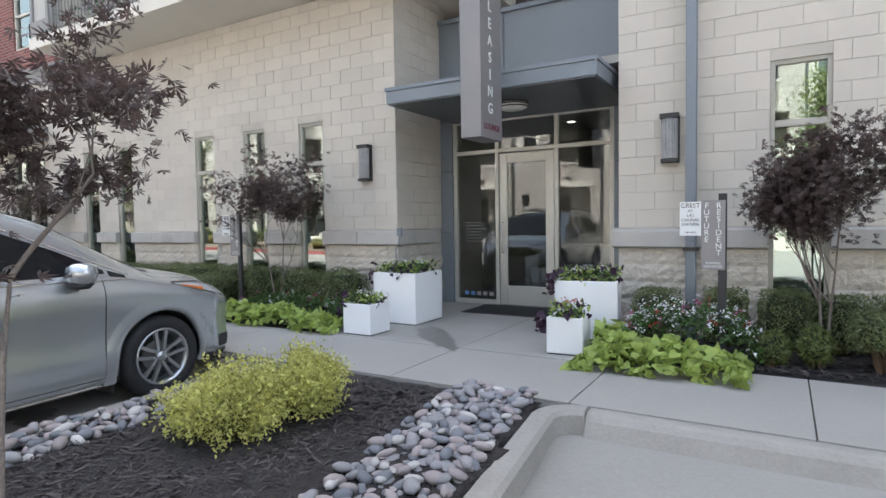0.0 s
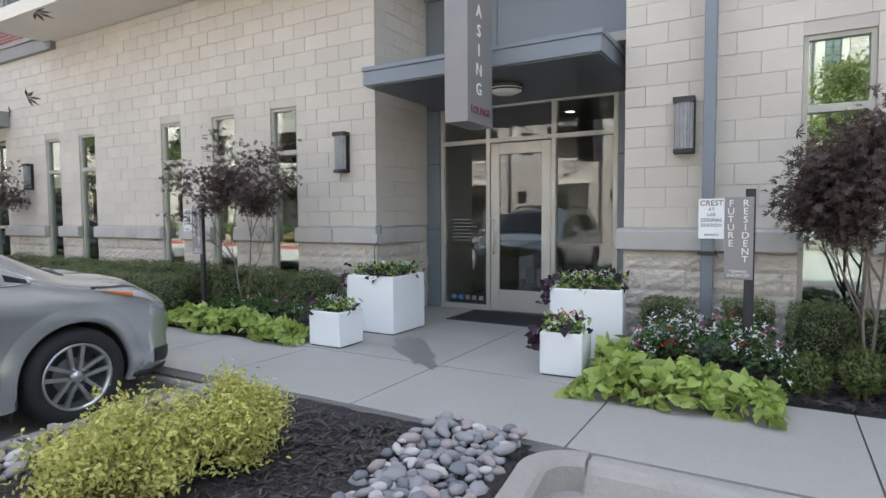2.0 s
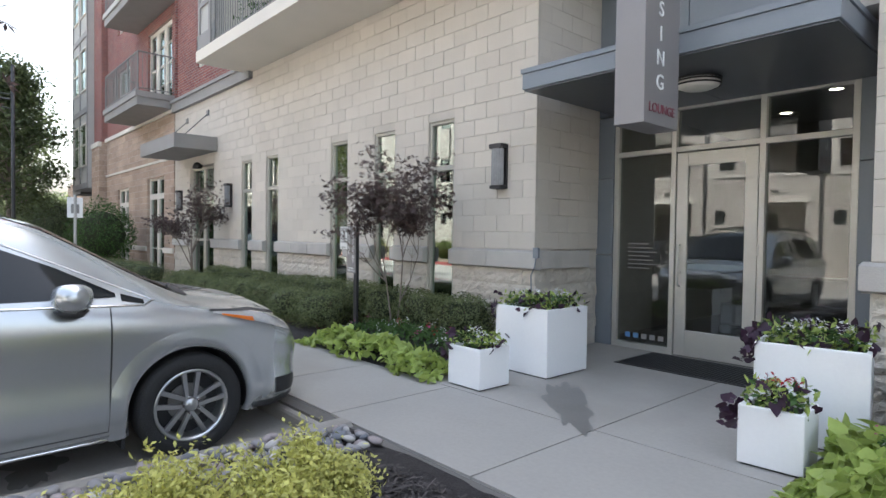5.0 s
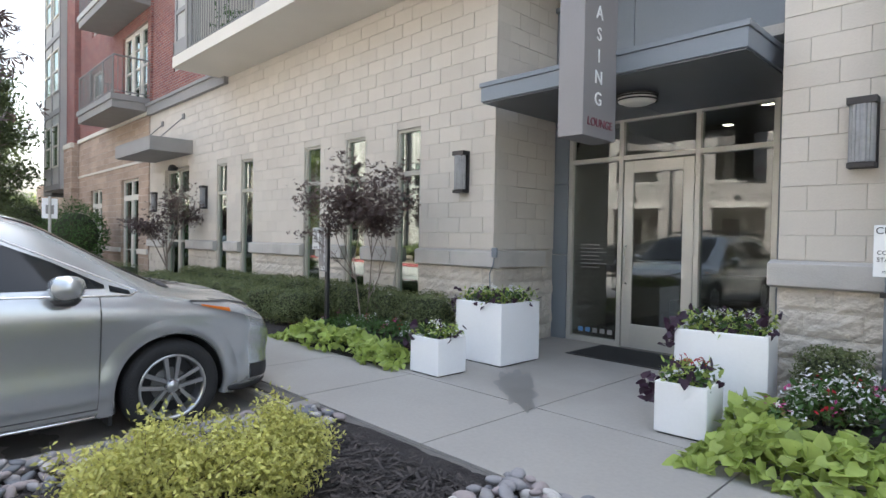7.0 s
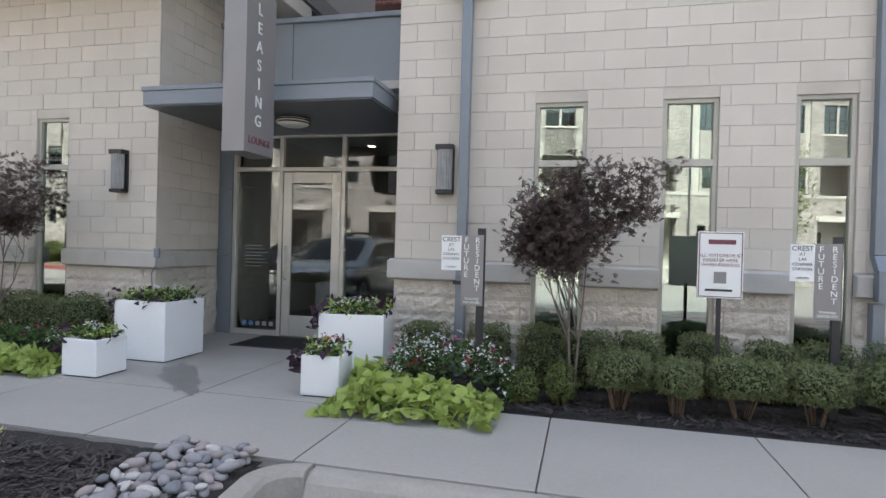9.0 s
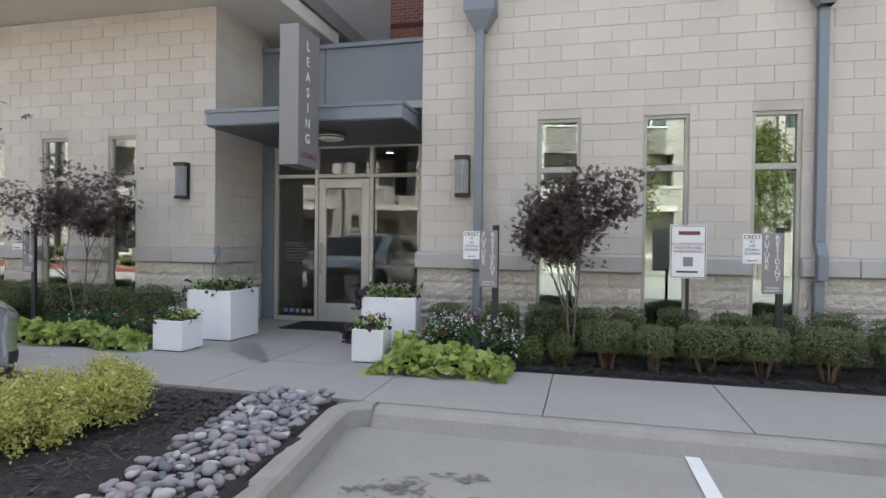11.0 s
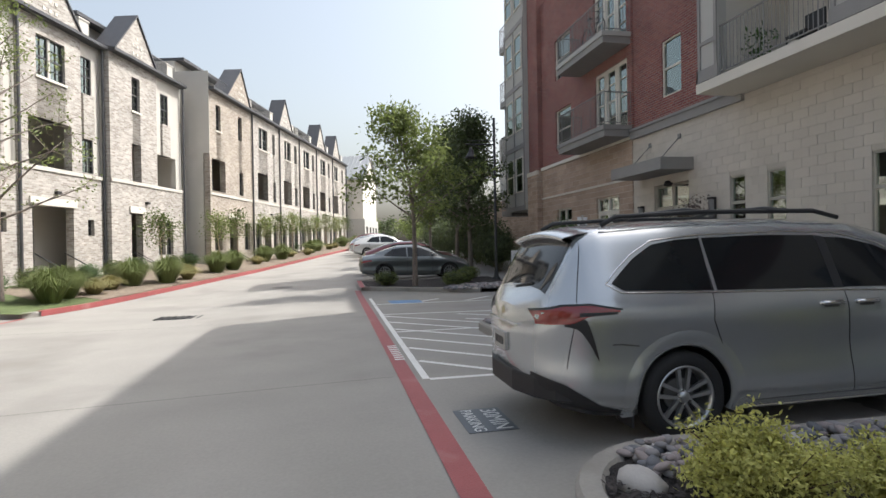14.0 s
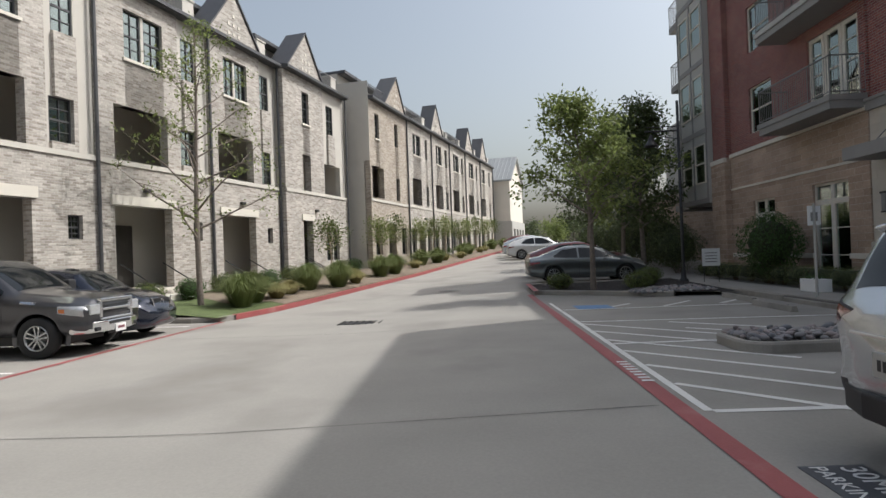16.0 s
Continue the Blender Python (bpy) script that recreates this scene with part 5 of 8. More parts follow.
def leaves(points, size, shape="oval", up=0.4, spread=0.5, normals=None):
    """Leaf blades at points: returns vertices and quads. Shapes: oval (2 quads folded), star (5 lobes), heart."""
    n = len(points)
    nr = rng.normal(size=(n, 3))
    if normals is not None:
        nr = nr * spread + normals
    nr[:, 2] += up
    nr /= np.linalg.norm(nr, axis=1)[:, None]
    a = np.cross(nr, rng.normal(size=(n, 3)))
    a /= np.linalg.norm(a, axis=1)[:, None]
    b = np.cross(nr, a)
    sz = size * rng.uniform(0.65, 1.3, n)[:, None]
    if shape == "oval":
        loc = [(0, 0, 0), (0.45, 0.22, 0.06), (1, 0, 0), (0.45, -0.22, 0.06)]
        quads = [(0, 1, 2, 3)]
    elif shape == "star":
        loc, quads = [], []
        for k in range(5):
            w = (k - 2) * 0.62
            c, s = math.cos(w), math.sin(w)
            ln = 1.0 - 0.18 * abs(k - 2)
            i = len(loc)
            for u, v in ((0, 0), (0.5 * ln, 0.10), (ln, 0), (0.5 * ln, -0.10)):
                loc.append((u * c - v * s, u * s + v * c, -0.12 * u))
            quads.append((i, i + 1, i + 2, i + 3))
    else:
        loc = [(0, 0, 0.03), (-0.12, 0.3, 0.09), (0.2, 0.46, 0.05), (0.65, 0.26, -0.02), (1.0, 0, -0.14), (0.65, -0.26, -0.02), (0.2, -0.46, 0.05), (-0.12, -0.3, 0.09), (0.4, 0, -0.03)]
        quads = [(0, 8, 2, 1), (8, 4, 3, 2), (0, 7, 6, 8), (8, 6, 5, 4)]
    loc = np.array(loc)
    v = points[:, None, :] + sz[:, None, :] * (loc[None, :, 0:1] * a[:, None, :] + loc[None, :, 1:2] * b[:, None, :] + loc[None, :, 2:3] * nr[:, None, :])
    k = len(loc)
    q = (np.arange(n)[:, None, None] * k + np.array(quads)[None]).ravel()
    return v.reshape(-1, 3), q


def foliage(name, parent, points, size, mat, shape="oval", **kw):
    v, q = leaves(points, size, shape, **kw)
    o = new(name, fast_mesh(name, v, q, 4, mat))
    o.parent = parent
    return o


def leaf_mat(name, c, vary=0.35, tr=0.35, rough=0.5):
    return material(name, c, rough, vary=vary, scale=4, fine=30, bump=0, per_island=0.9, translucent=tr, spec=0.3)


L = dict(
    maple=leaf_mat("purple_leaf", (0.095, 0.066, 0.060), 0.45, 0.3),
    gold=leaf_mat("gold_leaf", (0.50, 0.49, 0.15), 0.4, 0.3),
    box=leaf_mat("boxwood_leaf", (0.15, 0.175, 0.075), 0.5, 0.3),
    box2=leaf_mat("young_green_leaf", (0.12, 0.15, 0.045), 0.4, 0.3),
    lime=leaf_mat("lime_vine_leaf", (0.34, 0.42, 0.11), 0.35, 0.35, 0.4),
    plum=leaf_mat("plum_vine_leaf", (0.045, 0.022, 0.04), 0.4, 0.2, 0.4),
    green=leaf_mat("green_leaf", (0.06, 0.115, 0.03), 0.4, 0.3),
    oak=leaf_mat("tree_leaf", (0.19, 0.23, 0.075), 0.5, 0.5),
    oak_dark=leaf_mat("dark_tree_leaf", (0.085, 0.11, 0.045), 0.5, 0.35),
    white=leaf_mat("white_petal", (0.75, 0.74, 0.76), 0.1, 0.3),
    pink=leaf_mat("pink_petal", (0.42, 0.06, 0.20), 0.4, 0.3),
    crimson=leaf_mat("red_petal", (0.40, 0.02, 0.03), 0.4, 0.3),
    straw=leaf_mat("straw_blade", (0.34, 0.31, 0.14), 0.3, 0.3),
    blade=leaf_mat("green_blade", (0.17, 0.205, 0.075), 0.35, 0.3),
)
bark = material("grey_bark", (0.20, 0.165, 0.14), 0.9, vary=0.3, scale=12, fine=60, bump=0.6)
bark_pale = material("pale_bark", (0.34, 0.27, 0.20), 0.9, vary=0.25, scale=12, fine=60, bump=0.5)
twig = material("twig", (0.13, 0.085, 0.055), 0.9, vary=0.3, scale=12, bump=0.3)


def limbs(base, height, radius, crown_r, crown_z0, forks=5, seed=1, lean=(0, 0), stems=1, depth=3, sides=6):
    """A branching frame: returns the shape and the twig ends."""
    r = random.Random(seed)
    s, ends = Shape(), []

    def grow(p, d, length, rad, level):
        pts, q = [p], p
        for k in range(4):
            d = (d + Vector((r.uniform(-.16, .16), r.uniform(-.16, .16), r.uniform(-0.02, .14)))).normalized()
            q = q + d * length / 4
            pts.append(q)
        s.tube(pts, [rad * (1 - 0.13 * k) for k in range(5)], max(4, sides - level), False)
        if level >= depth:
            ends.append(q)
            ends.append(pts[2])
            return
        for k in range(forks if level else forks):
            w = r.uniform(0, 2 * math.pi)
            out = Vector((math.cos(w), math.sin(w), 0))
            nd = (d * r.uniform(0.35, 0.9) + out * r.uniform(0.4, 0.9)).normalized()
            start = pts[r.choice((2, 3, 4, 4))]
            grow(start, nd, length * r.uniform(0.5, 0.75), rad * 0.55, level + 1)
        ends.append(q)

    base = Vector(base)
    for k in range(stems):
        w = 2 * math.pi * k / stems + 0.4
        out = Vector((math.cos(w), math.sin(w), 0)) * (0.0 if stems == 1 else 0.28)
        grow(base, Vector((lean[0], lean[1], 1)).normalized() + out, crown_z0 if stems == 1 else crown_z0 * 1.15, radius, 0 if stems == 1 else 0)
    return s, ends


def cloud(centres, spread, n, squash=0.8):
    c = np.array([tuple(p) for p in centres])
    i = rng.integers(0, len(c), n)
    return c[i] + rng.normal(size=(n, 3)) * spread * np.array([1, 1, squash])


def maple(x, y, z, label, h=2.7, crown=1.25, r=0.03, seed=1, n=1500, lean=(0, 0), name="maple_tree", stems=1, spread=0.13, wide=0.7, low=0.45):
    e = thing(name, pose(x, y, z), label, "tree", "small maples")
    s, ends = limbs((0, 0, -0.05), h, r, 0.8, crown, 4, seed, lean, stems)
    top = max(p.z for p in ends)
    k = h / top * 0.96
    q = sorted(math.hypot(p.x, p.y) for p in ends)[int(len(ends) * 0.88)]
    kx = wide / q
    s.v = [(a * kx, b * kx, c * k) for a, b, c in s.v]
    ends = [Vector((p.x * kx, p.y * kx, p.z * k)) for p in ends]
    s.ob("trunk", bark, e, smooth=True)
    ends = [p for p in ends if p.z > h * low]
    pads = [p + Vector((p.x, p.y, 0)).normalized() * r_ for p in ends for r_ in (0.0, 0.05, 0.10)]
    foliage("crown", e, cloud(pads, spread, n, 0.36), 0.062, L["maple"], "star", up=1.3)
    return e


maple(-2.19, 1.14, 0.16, "young purple-leaved maple with slim grey trunk in mulch", 2.44, 0.95, 0.028, 3, 3000, (0.03, 0.07), spread=0.10, wide=0.50)
maple(-6.25, 6.45, 0.15, "young purple-leaved maple with forked stems by the hedge", 2.62, 1.0, 0.024, 11, 3200, (-0.05, 0.0), stems=2, spread=0.10, wide=0.70, low=0.52)
maple(0.76, 6.45, 0.15, "dense young purple-leaved maple before the window", 2.32, 0.85, 0.026, 21, 5200, (0.0, 0), stems=2, spread=0.095, wide=0.48, low=0.30)
maple(-13.6, 6.3, 0.15, "young purple-leaved maple beside the side door", 2.6, 0.9, 0.035, 8, 2600, wide=0.6, low=0.35)


def bush(x, y, z, rx, ry, h, mat, label, name="boxwood_shrub", n=6200, size=0.033, square=0.0, seed=0, group="hedge shrubs", bare=0.25, category="shrub", lumps=0.14):
    """A clipped or loose shrub: stems below, small leaves in an uneven skin above."""
    e = thing(name, pose(x, y, z), label, category, group)
    r = random.Random(seed)
    st = Shape()
    for k in range(14):
        w = r.uniform(0, 2 * math.pi)
        st.tube([(0.04 * math.cos(w), 0.04 * math.sin(w), -0.02), (0.35 * rx * math.cos(w), 0.35 * ry * math.sin(w), 0.35 * h), (0.75 * rx * math.cos(w), 0.75 * ry * math.sin(w), h * r.uniform(0.6, 0.85))], [0.010, 0.007, 0.004], 4, False)
    st.ob("stem", twig, e)
    d = rng.normal(size=(n, 3))
    d /= np.linalg.norm(d, axis=1)[:, None]
    if square:
        m = np.max(np.abs(d), axis=1)[:, None]
        d = d * (1 - square) + d / m * square * 0.92
    nrm = d / np.linalg.norm(d, axis=1)[:, None]
    ph = rng.uniform(0, 6.3, 6)
    lump = 1 + lumps * (np.sin(5 * nrm[:, 0] + ph[0]) * np.sin(4 * nrm[:, 1] + ph[1]) + 0.7 * np.sin(9 * nrm[:, 2] + ph[2]) * np.sin(8 * nrm[:, 0] + ph[3]))
    depth = 1 - np.abs(rng.normal(size=n)) * 0.13
    p = d * (lump * depth)[:, None] * np.array([rx, ry, h * (1 - bare) / 2]) + np.array([0, 0, h * (bare + (1 - bare) / 2)])
    p[:, 2] = np.maximum(p[:, 2], 0.02)
    foliage("leaves", e, p, size, mat, up=0.25, spread=0.7, normals=nrm)
    # solid dark lump: the shrub's inner shade as colour, so nothing shows through
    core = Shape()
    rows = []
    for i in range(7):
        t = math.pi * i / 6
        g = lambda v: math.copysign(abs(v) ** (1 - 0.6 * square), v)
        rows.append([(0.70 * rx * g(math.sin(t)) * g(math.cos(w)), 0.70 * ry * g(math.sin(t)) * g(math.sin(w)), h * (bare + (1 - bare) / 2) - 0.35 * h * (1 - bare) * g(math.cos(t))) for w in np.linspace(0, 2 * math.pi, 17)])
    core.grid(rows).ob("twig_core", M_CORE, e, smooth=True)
    return e


# dark green that paints the shade inside the shrubs, on their solid cores
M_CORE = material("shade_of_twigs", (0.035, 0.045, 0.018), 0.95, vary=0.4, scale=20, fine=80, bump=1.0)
r0 = random.Random(4)
gold = "golden yellow-green feathery shrub in dark mulch"


def feathery(x, y, z, rx, ry, h, mat, core, label, seed, sprigs=210, name="golden_shrub"):
    """A loose shrub of many leafy sprigs fanning out of one base."""
    e = thing(name, pose(x, y, z), label, "shrub", "golden shrubs")
    r = random.Random(seed)
    st, pts = Shape(), []
    lobes = [(r.uniform(0, 6.3), r.uniform(0.35, 0.95), r.uniform(0.75, 1.15)) for _ in range(11)]
    for k in range(sprigs):
        w, tilt, ln = lobes[k % 11]
        w += r.gauss(0, 0.35)
        t = min(max(tilt + r.gauss(0, 0.28), 0.0), 1.45)
        ln *= r.uniform(0.6, 1.08)
        tip = Vector((rx * math.sin(t) * math.cos(w) * ln, ry * math.sin(t) * math.sin(w) * ln, max(0.06, h * ln * (0.25 + 0.75 * math.cos(t)))))
        if k % 3 == 0:
            st.tube([(0, 0, 0), tuple(tip * 0.5 + Vector((0, 0, 0.03))), tuple(tip)], [0.006, 0.004, 0.002], 4, False)
        for m in range(90):
            f = 1 - 0.55 * r.random() ** 1.3
            p = tip * f + Vector((r.gauss(0, 1), r.gauss(0, 1), r.gauss(0, 0.7))) * 0.042
            pts.append((p.x, p.y, max(p.z, 0.015)))
    st.ob("stem", twig, e)
    foliage("leaves", e, np.array(pts), 0.031, mat, up=0.8)
    # added filler lump, coloured dark for the shade deep among the sprigs
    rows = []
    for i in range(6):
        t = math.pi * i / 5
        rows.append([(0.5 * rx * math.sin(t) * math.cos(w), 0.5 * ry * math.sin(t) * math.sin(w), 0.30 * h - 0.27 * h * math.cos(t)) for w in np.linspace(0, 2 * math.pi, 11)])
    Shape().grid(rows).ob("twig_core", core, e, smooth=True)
    return e


# darkened gold: inner shade of the golden shrubs put into the core's colour
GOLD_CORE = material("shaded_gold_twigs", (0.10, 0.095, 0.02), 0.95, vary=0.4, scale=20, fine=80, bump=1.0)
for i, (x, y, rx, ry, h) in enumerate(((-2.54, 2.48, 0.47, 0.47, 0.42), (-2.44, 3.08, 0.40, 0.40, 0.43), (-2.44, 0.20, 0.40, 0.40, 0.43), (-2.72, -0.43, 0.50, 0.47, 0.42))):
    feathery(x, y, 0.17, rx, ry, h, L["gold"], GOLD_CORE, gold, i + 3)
for i in range(11):
    x = -13.0 + 0.78 * i
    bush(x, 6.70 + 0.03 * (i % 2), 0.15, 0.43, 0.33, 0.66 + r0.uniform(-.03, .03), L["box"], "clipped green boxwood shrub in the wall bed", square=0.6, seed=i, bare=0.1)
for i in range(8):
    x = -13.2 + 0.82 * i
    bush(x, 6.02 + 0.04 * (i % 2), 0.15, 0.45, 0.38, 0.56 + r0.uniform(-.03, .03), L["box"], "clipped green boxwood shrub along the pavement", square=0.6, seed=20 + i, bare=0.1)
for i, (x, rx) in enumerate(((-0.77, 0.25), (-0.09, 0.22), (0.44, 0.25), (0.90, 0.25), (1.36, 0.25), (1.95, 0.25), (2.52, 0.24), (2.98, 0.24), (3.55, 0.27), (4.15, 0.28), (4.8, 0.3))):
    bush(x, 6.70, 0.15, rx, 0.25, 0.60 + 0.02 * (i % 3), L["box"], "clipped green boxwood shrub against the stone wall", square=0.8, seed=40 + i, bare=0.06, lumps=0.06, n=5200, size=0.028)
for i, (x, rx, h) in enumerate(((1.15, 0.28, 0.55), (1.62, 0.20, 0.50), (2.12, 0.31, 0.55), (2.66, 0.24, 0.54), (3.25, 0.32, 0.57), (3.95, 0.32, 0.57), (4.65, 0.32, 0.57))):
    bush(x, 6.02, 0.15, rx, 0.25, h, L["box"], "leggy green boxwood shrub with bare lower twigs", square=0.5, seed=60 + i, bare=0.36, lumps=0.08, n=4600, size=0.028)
for i, (x, y, rx, h) in enumerate(((0.66, 6.0, 0.14, 0.40), (0.33, 5.95, 0.17, 0.33))):
    bush(x, y, 0.15, rx, 0.15, h, L["box2"], "small loose yellow-green shrub in the mulch", square=0.1, seed=75 + i, bare=0.08, n=1500)


def vine_patch(x0, x1, y0, y1, n, label, z=0.15, seed=0, tall=0.22):
    e = thing("lime_vine", pose((x0 + x1) / 2, (y0 + y1) / 2, z), label, "vine")
    u, v = rng.uniform(-1, 1, n), rng.uniform(-1, 1, n)
    ex = 1 + 0.12 * np.sin(7 * u + seed)
    p = np.stack([u * (x1 - x0) / 2, v * ex * (y1 - y0) / 2, 0.03 + tall * (1 - np.abs(u) ** 4) * (1 - np.abs(v) ** 3) * rng.uniform(0.55, 1, n) + 0.03 * np.sin(9 * u)], 1)
    foliage("leaves", e, p, 0.088, L["lime"], "heart", up=1.1)
    for k in range(10):
        q = p[rng.integers(0, n)]
        Shape().tube([(0, 0, 0.0), (q[0] * 0.5, q[1] * 0.5, 0.08), (q[0], q[1], max(0.03, q[2] - 0.05))], 0.004, 4, False).ob("stem", L["green"], e)
    return e


vine_patch(-1.22, 0.17, 5.08, 5.72, 900, "lime-green sweet potato vine spilling over the pavement", seed=1, tall=0.24)
vine_patch(-1.22, -0.85, 5.5, 6.3, 240, "lime-green sweet potato vine beside the planter", seed=2, tall=0.24)
vine_patch(-6.75, -4.22, 5.30, 5.78, 900, "lime-green sweet potato vine edging the flower bed", seed=3)


def flowers(x0, x1, y0, y1, n, label, colours, h=0.34):
    e = thing("flower_bed", pose((x0 + x1) / 2, (y0 + y1) / 2, 0.15), label, "flowers")
    def pts(k, lift=0.0):
        u, v = rng.uniform(-1, 1, k), rng.uniform(-1, 1, k)
        return np.stack([u * (x1 - x0) / 2, v * (y1 - y0) / 2, h * (1 - 0.5 * u ** 4 - 0.4 * v ** 4) * rng.uniform(0.6, 1.0, k) + lift], 1)
    foliage("leaves", e, pts(n), 0.055, L["green"], up=0.8)
    for c, k in colours:
        q = np.repeat(pts(k, 0.06), 7, axis=0) + rng.normal(size=(k * 7, 3)) * 0.018
        tagged(foliage("blooms", e, q, 0.036, L[c], up=1.5), kind="stuff")
    return e


flowers(-0.95, 0.25, 5.65, 6.35, 1500, "white, pink and red flowering annuals with green leaves", (("white", 110), ("pink", 12), ("crimson", 12)), 0.52)
flowers(-6.5, -4.35, 5.72, 6.35, 1900, "mixed low flowering annuals in dark green leaves", (("white", 26), ("pink", 8), ("crimson", 3)), 0.34)


# ---- planters and entrance things ----
def planter(x, y, w, d, h, turn, label, seed, n=1.0):
    e = thing("planter", pose(x, y, 0.15, 0, 0, turn), label, "planter", "entrance planters")
    t = 0.035
    s = Shape()
    a, b = w / 2, d / 2
    o = [(-a, -b), (a, -b), (a, b), (-a, b)]
    i_ = [(-a + t, -b + t), (a - t, -b + t), (a - t, b - t), (-a + t, b - t)]
    s.v = [(*p, 0.012) for p in o] + [(*p, h) for p in o] + [(*p, h) for p in i_] + [(*p, h - 0.12) for p in i_]
    s.f = [(3, 2, 1, 0)] + [(k, (k + 1) % 4, 4 + (k + 1) % 4, 4 + k) for k in range(4)] + [(4 + k, 4 + (k + 1) % 4, 8 + (k + 1) % 4, 8 + k) for k in range(4)] + [(8 + k, 8 + (k + 1) % 4, 12 + (k + 1) % 4, 12 + k) for k in range(4)]
    s.ob("pot", M["white"], e, bevel=0.008)
    Shape().box(-a + 0.02, -b + 0.02, 0, a - 0.02, b - 0.02, 0.012).ob("foot", M["black"], e)
    Shape().box(-a + t, -b + t, h - 0.14, a - t, b - t, h - 0.04).ob("soil", M["mulch"], e)
    pl = thing("potted_plants", pose(x, y, 0.15 + h - 0.04, 0, 0, turn), "mixed purple, lime and green bedding plants in a planter", "plants", "planter plants")
    def pts(k, lo, hi, grow=1.0):
        return np.stack([rng.uniform(-a * grow, a * grow, k), rng.uniform(-b * grow, b * grow, k), rng.uniform(lo, hi, k)], 1)
    foliage("green_leaves", pl, pts(int(130 * n), 0.02, 0.14, 0.9), 0.06, L["green"], up=0.8)
    foliage("lime_leaves", pl, pts(int(150 * n), 0.02, 0.16, 1.0), 0.06, L["lime"], up=0.8)
    q = pts(int(30 * n), 0.0, 0.17, 1.1)
    foliage("plum_leaves", pl, q, 0.07, L["plum"], "heart", up=0.5)
    drop = np.stack([rng.uniform(-a - 0.10, -a, int(26 * n)), rng.uniform(-b - 0.05, b, int(26 * n)), rng.uniform(-0.12, 0.08, int(26 * n))], 1)
    foliage("trailing_leaves", pl, drop, 0.07, L["plum"], "heart", up=0.2)
    bl_ = np.repeat(pts(int(7 * n), 0.14, 0.19, 0.7), 7, axis=0) + rng.normal(size=(7 * int(7 * n), 3)) * 0.014
    foliage("bloom", pl, bl_, 0.032, L["crimson"] if seed == 4 else L["white"], up=1.4)
    return e


planter(-3.965, 6.62, 0.67, 0.67, 0.67, 0, "large white square planter beside the entrance", 1, 2.2)
planter(-3.935, 5.665, 0.41, 0.39, 0.37, 0, "small white square planter before the large one", 2)
planter(-1.455, 6.50, 0.66, 0.62, 0.67, 10, "large white square planter with trailing plants", 3, 2.2)
planter(-1.44, 5.75, 0.36, 0.36, 0.37, 4, "small white square planter at the joint", 4)

mat_e = thing("door_mat", pose(-2.93, 7.93, 0.15), "black ribbed rubber door mat on concrete", "mat")
Shape().box(-0.72, -0.42, 0, 0.72, 0.42, 0.010).ob("base", plastic, mat_e, bevel=0.004)
rb_ = Shape()
for i in range(34):
    rb_.box(-0.68 + 0.04 * i, -0.38, 0.010, -0.66 + 0.04 * i, 0.38, 0.014)
rb_.ob("ribs", rubber, mat_e)
wet = material("damp_concrete", (0.16, 0.15, 0.14), 0.45, vary=0.1, scale=4, bump=0.05)
st = Shape()
pts = []
for i in range(90):
    w = 2 * math.pi * i / 90
    k = 1 + 0.13 * math.sin(3 * w + 1) + 0.10 * math.sin(7 * w) + 0.08 * math.sin(11 * w + 2) + 0.06 * math.sin(17 * w)
    u, v = 0.66 * k * math.cos(w), 0.17 * k * math.sin(w)
    pts.append((-3.04 + u * 0.68 - v * -0.73 * 1.0, 5.82 - u * 0.73 + v * 0.68, 0.1525))
st.v, st.f = pts, [tuple(range(90))]
tagged(st.ob("water_stain", wet), "damp dark water stain on the pale concrete", "stain", kind="structure")


SHADE = material("ribbed_grey_shade", (0.26, 0.26, 0.265), 0.25, vary=0.15, scale=9, bump=0.1)


def sconce(x, label):
    e = thing("wall_lamp", pose(x, WALL, 2.10), label, "wall lamp", "wall lamps")
    Shape().box(-0.095, -0.03, 0, 0.095, 0.0, 0.54).ob("back_plate", M["bronze"], e, bevel=0.004)
    Shape().box(-0.098, -0.14, 0.485, 0.098, -0.03, 0.54).ob("top_cap", M["bronze"], e, bevel=0.004)
    Shape().box(-0.09, -0.13, 0.0, 0.09, -0.03, 0.04).ob("bottom_cap", M["bronze"], e, bevel=0.004)
    rib = [(0.078 + 0.010 * (k % 2)) for k in range(36)]
    Shape().grid([[(q * math.cos(2 * math.pi * k / 36), -0.085 + 0.65 * q * math.sin(2 * math.pi * k / 36), z) for k, q in enumerate(rib + rib[:1])] for z in (0.045, 0.485)]).ob("shade", SHADE, e)
    return e


sconce(-0.69, "dark bronze wall lamp with ribbed frosted shade")
sconce(-4.985, "dark bronze wall lamp with ribbed frosted shade")
sconce(-13.35, "dark bronze wall lamp near the side door")
sconce(-16.75, "dark bronze wall lamp by the awning")


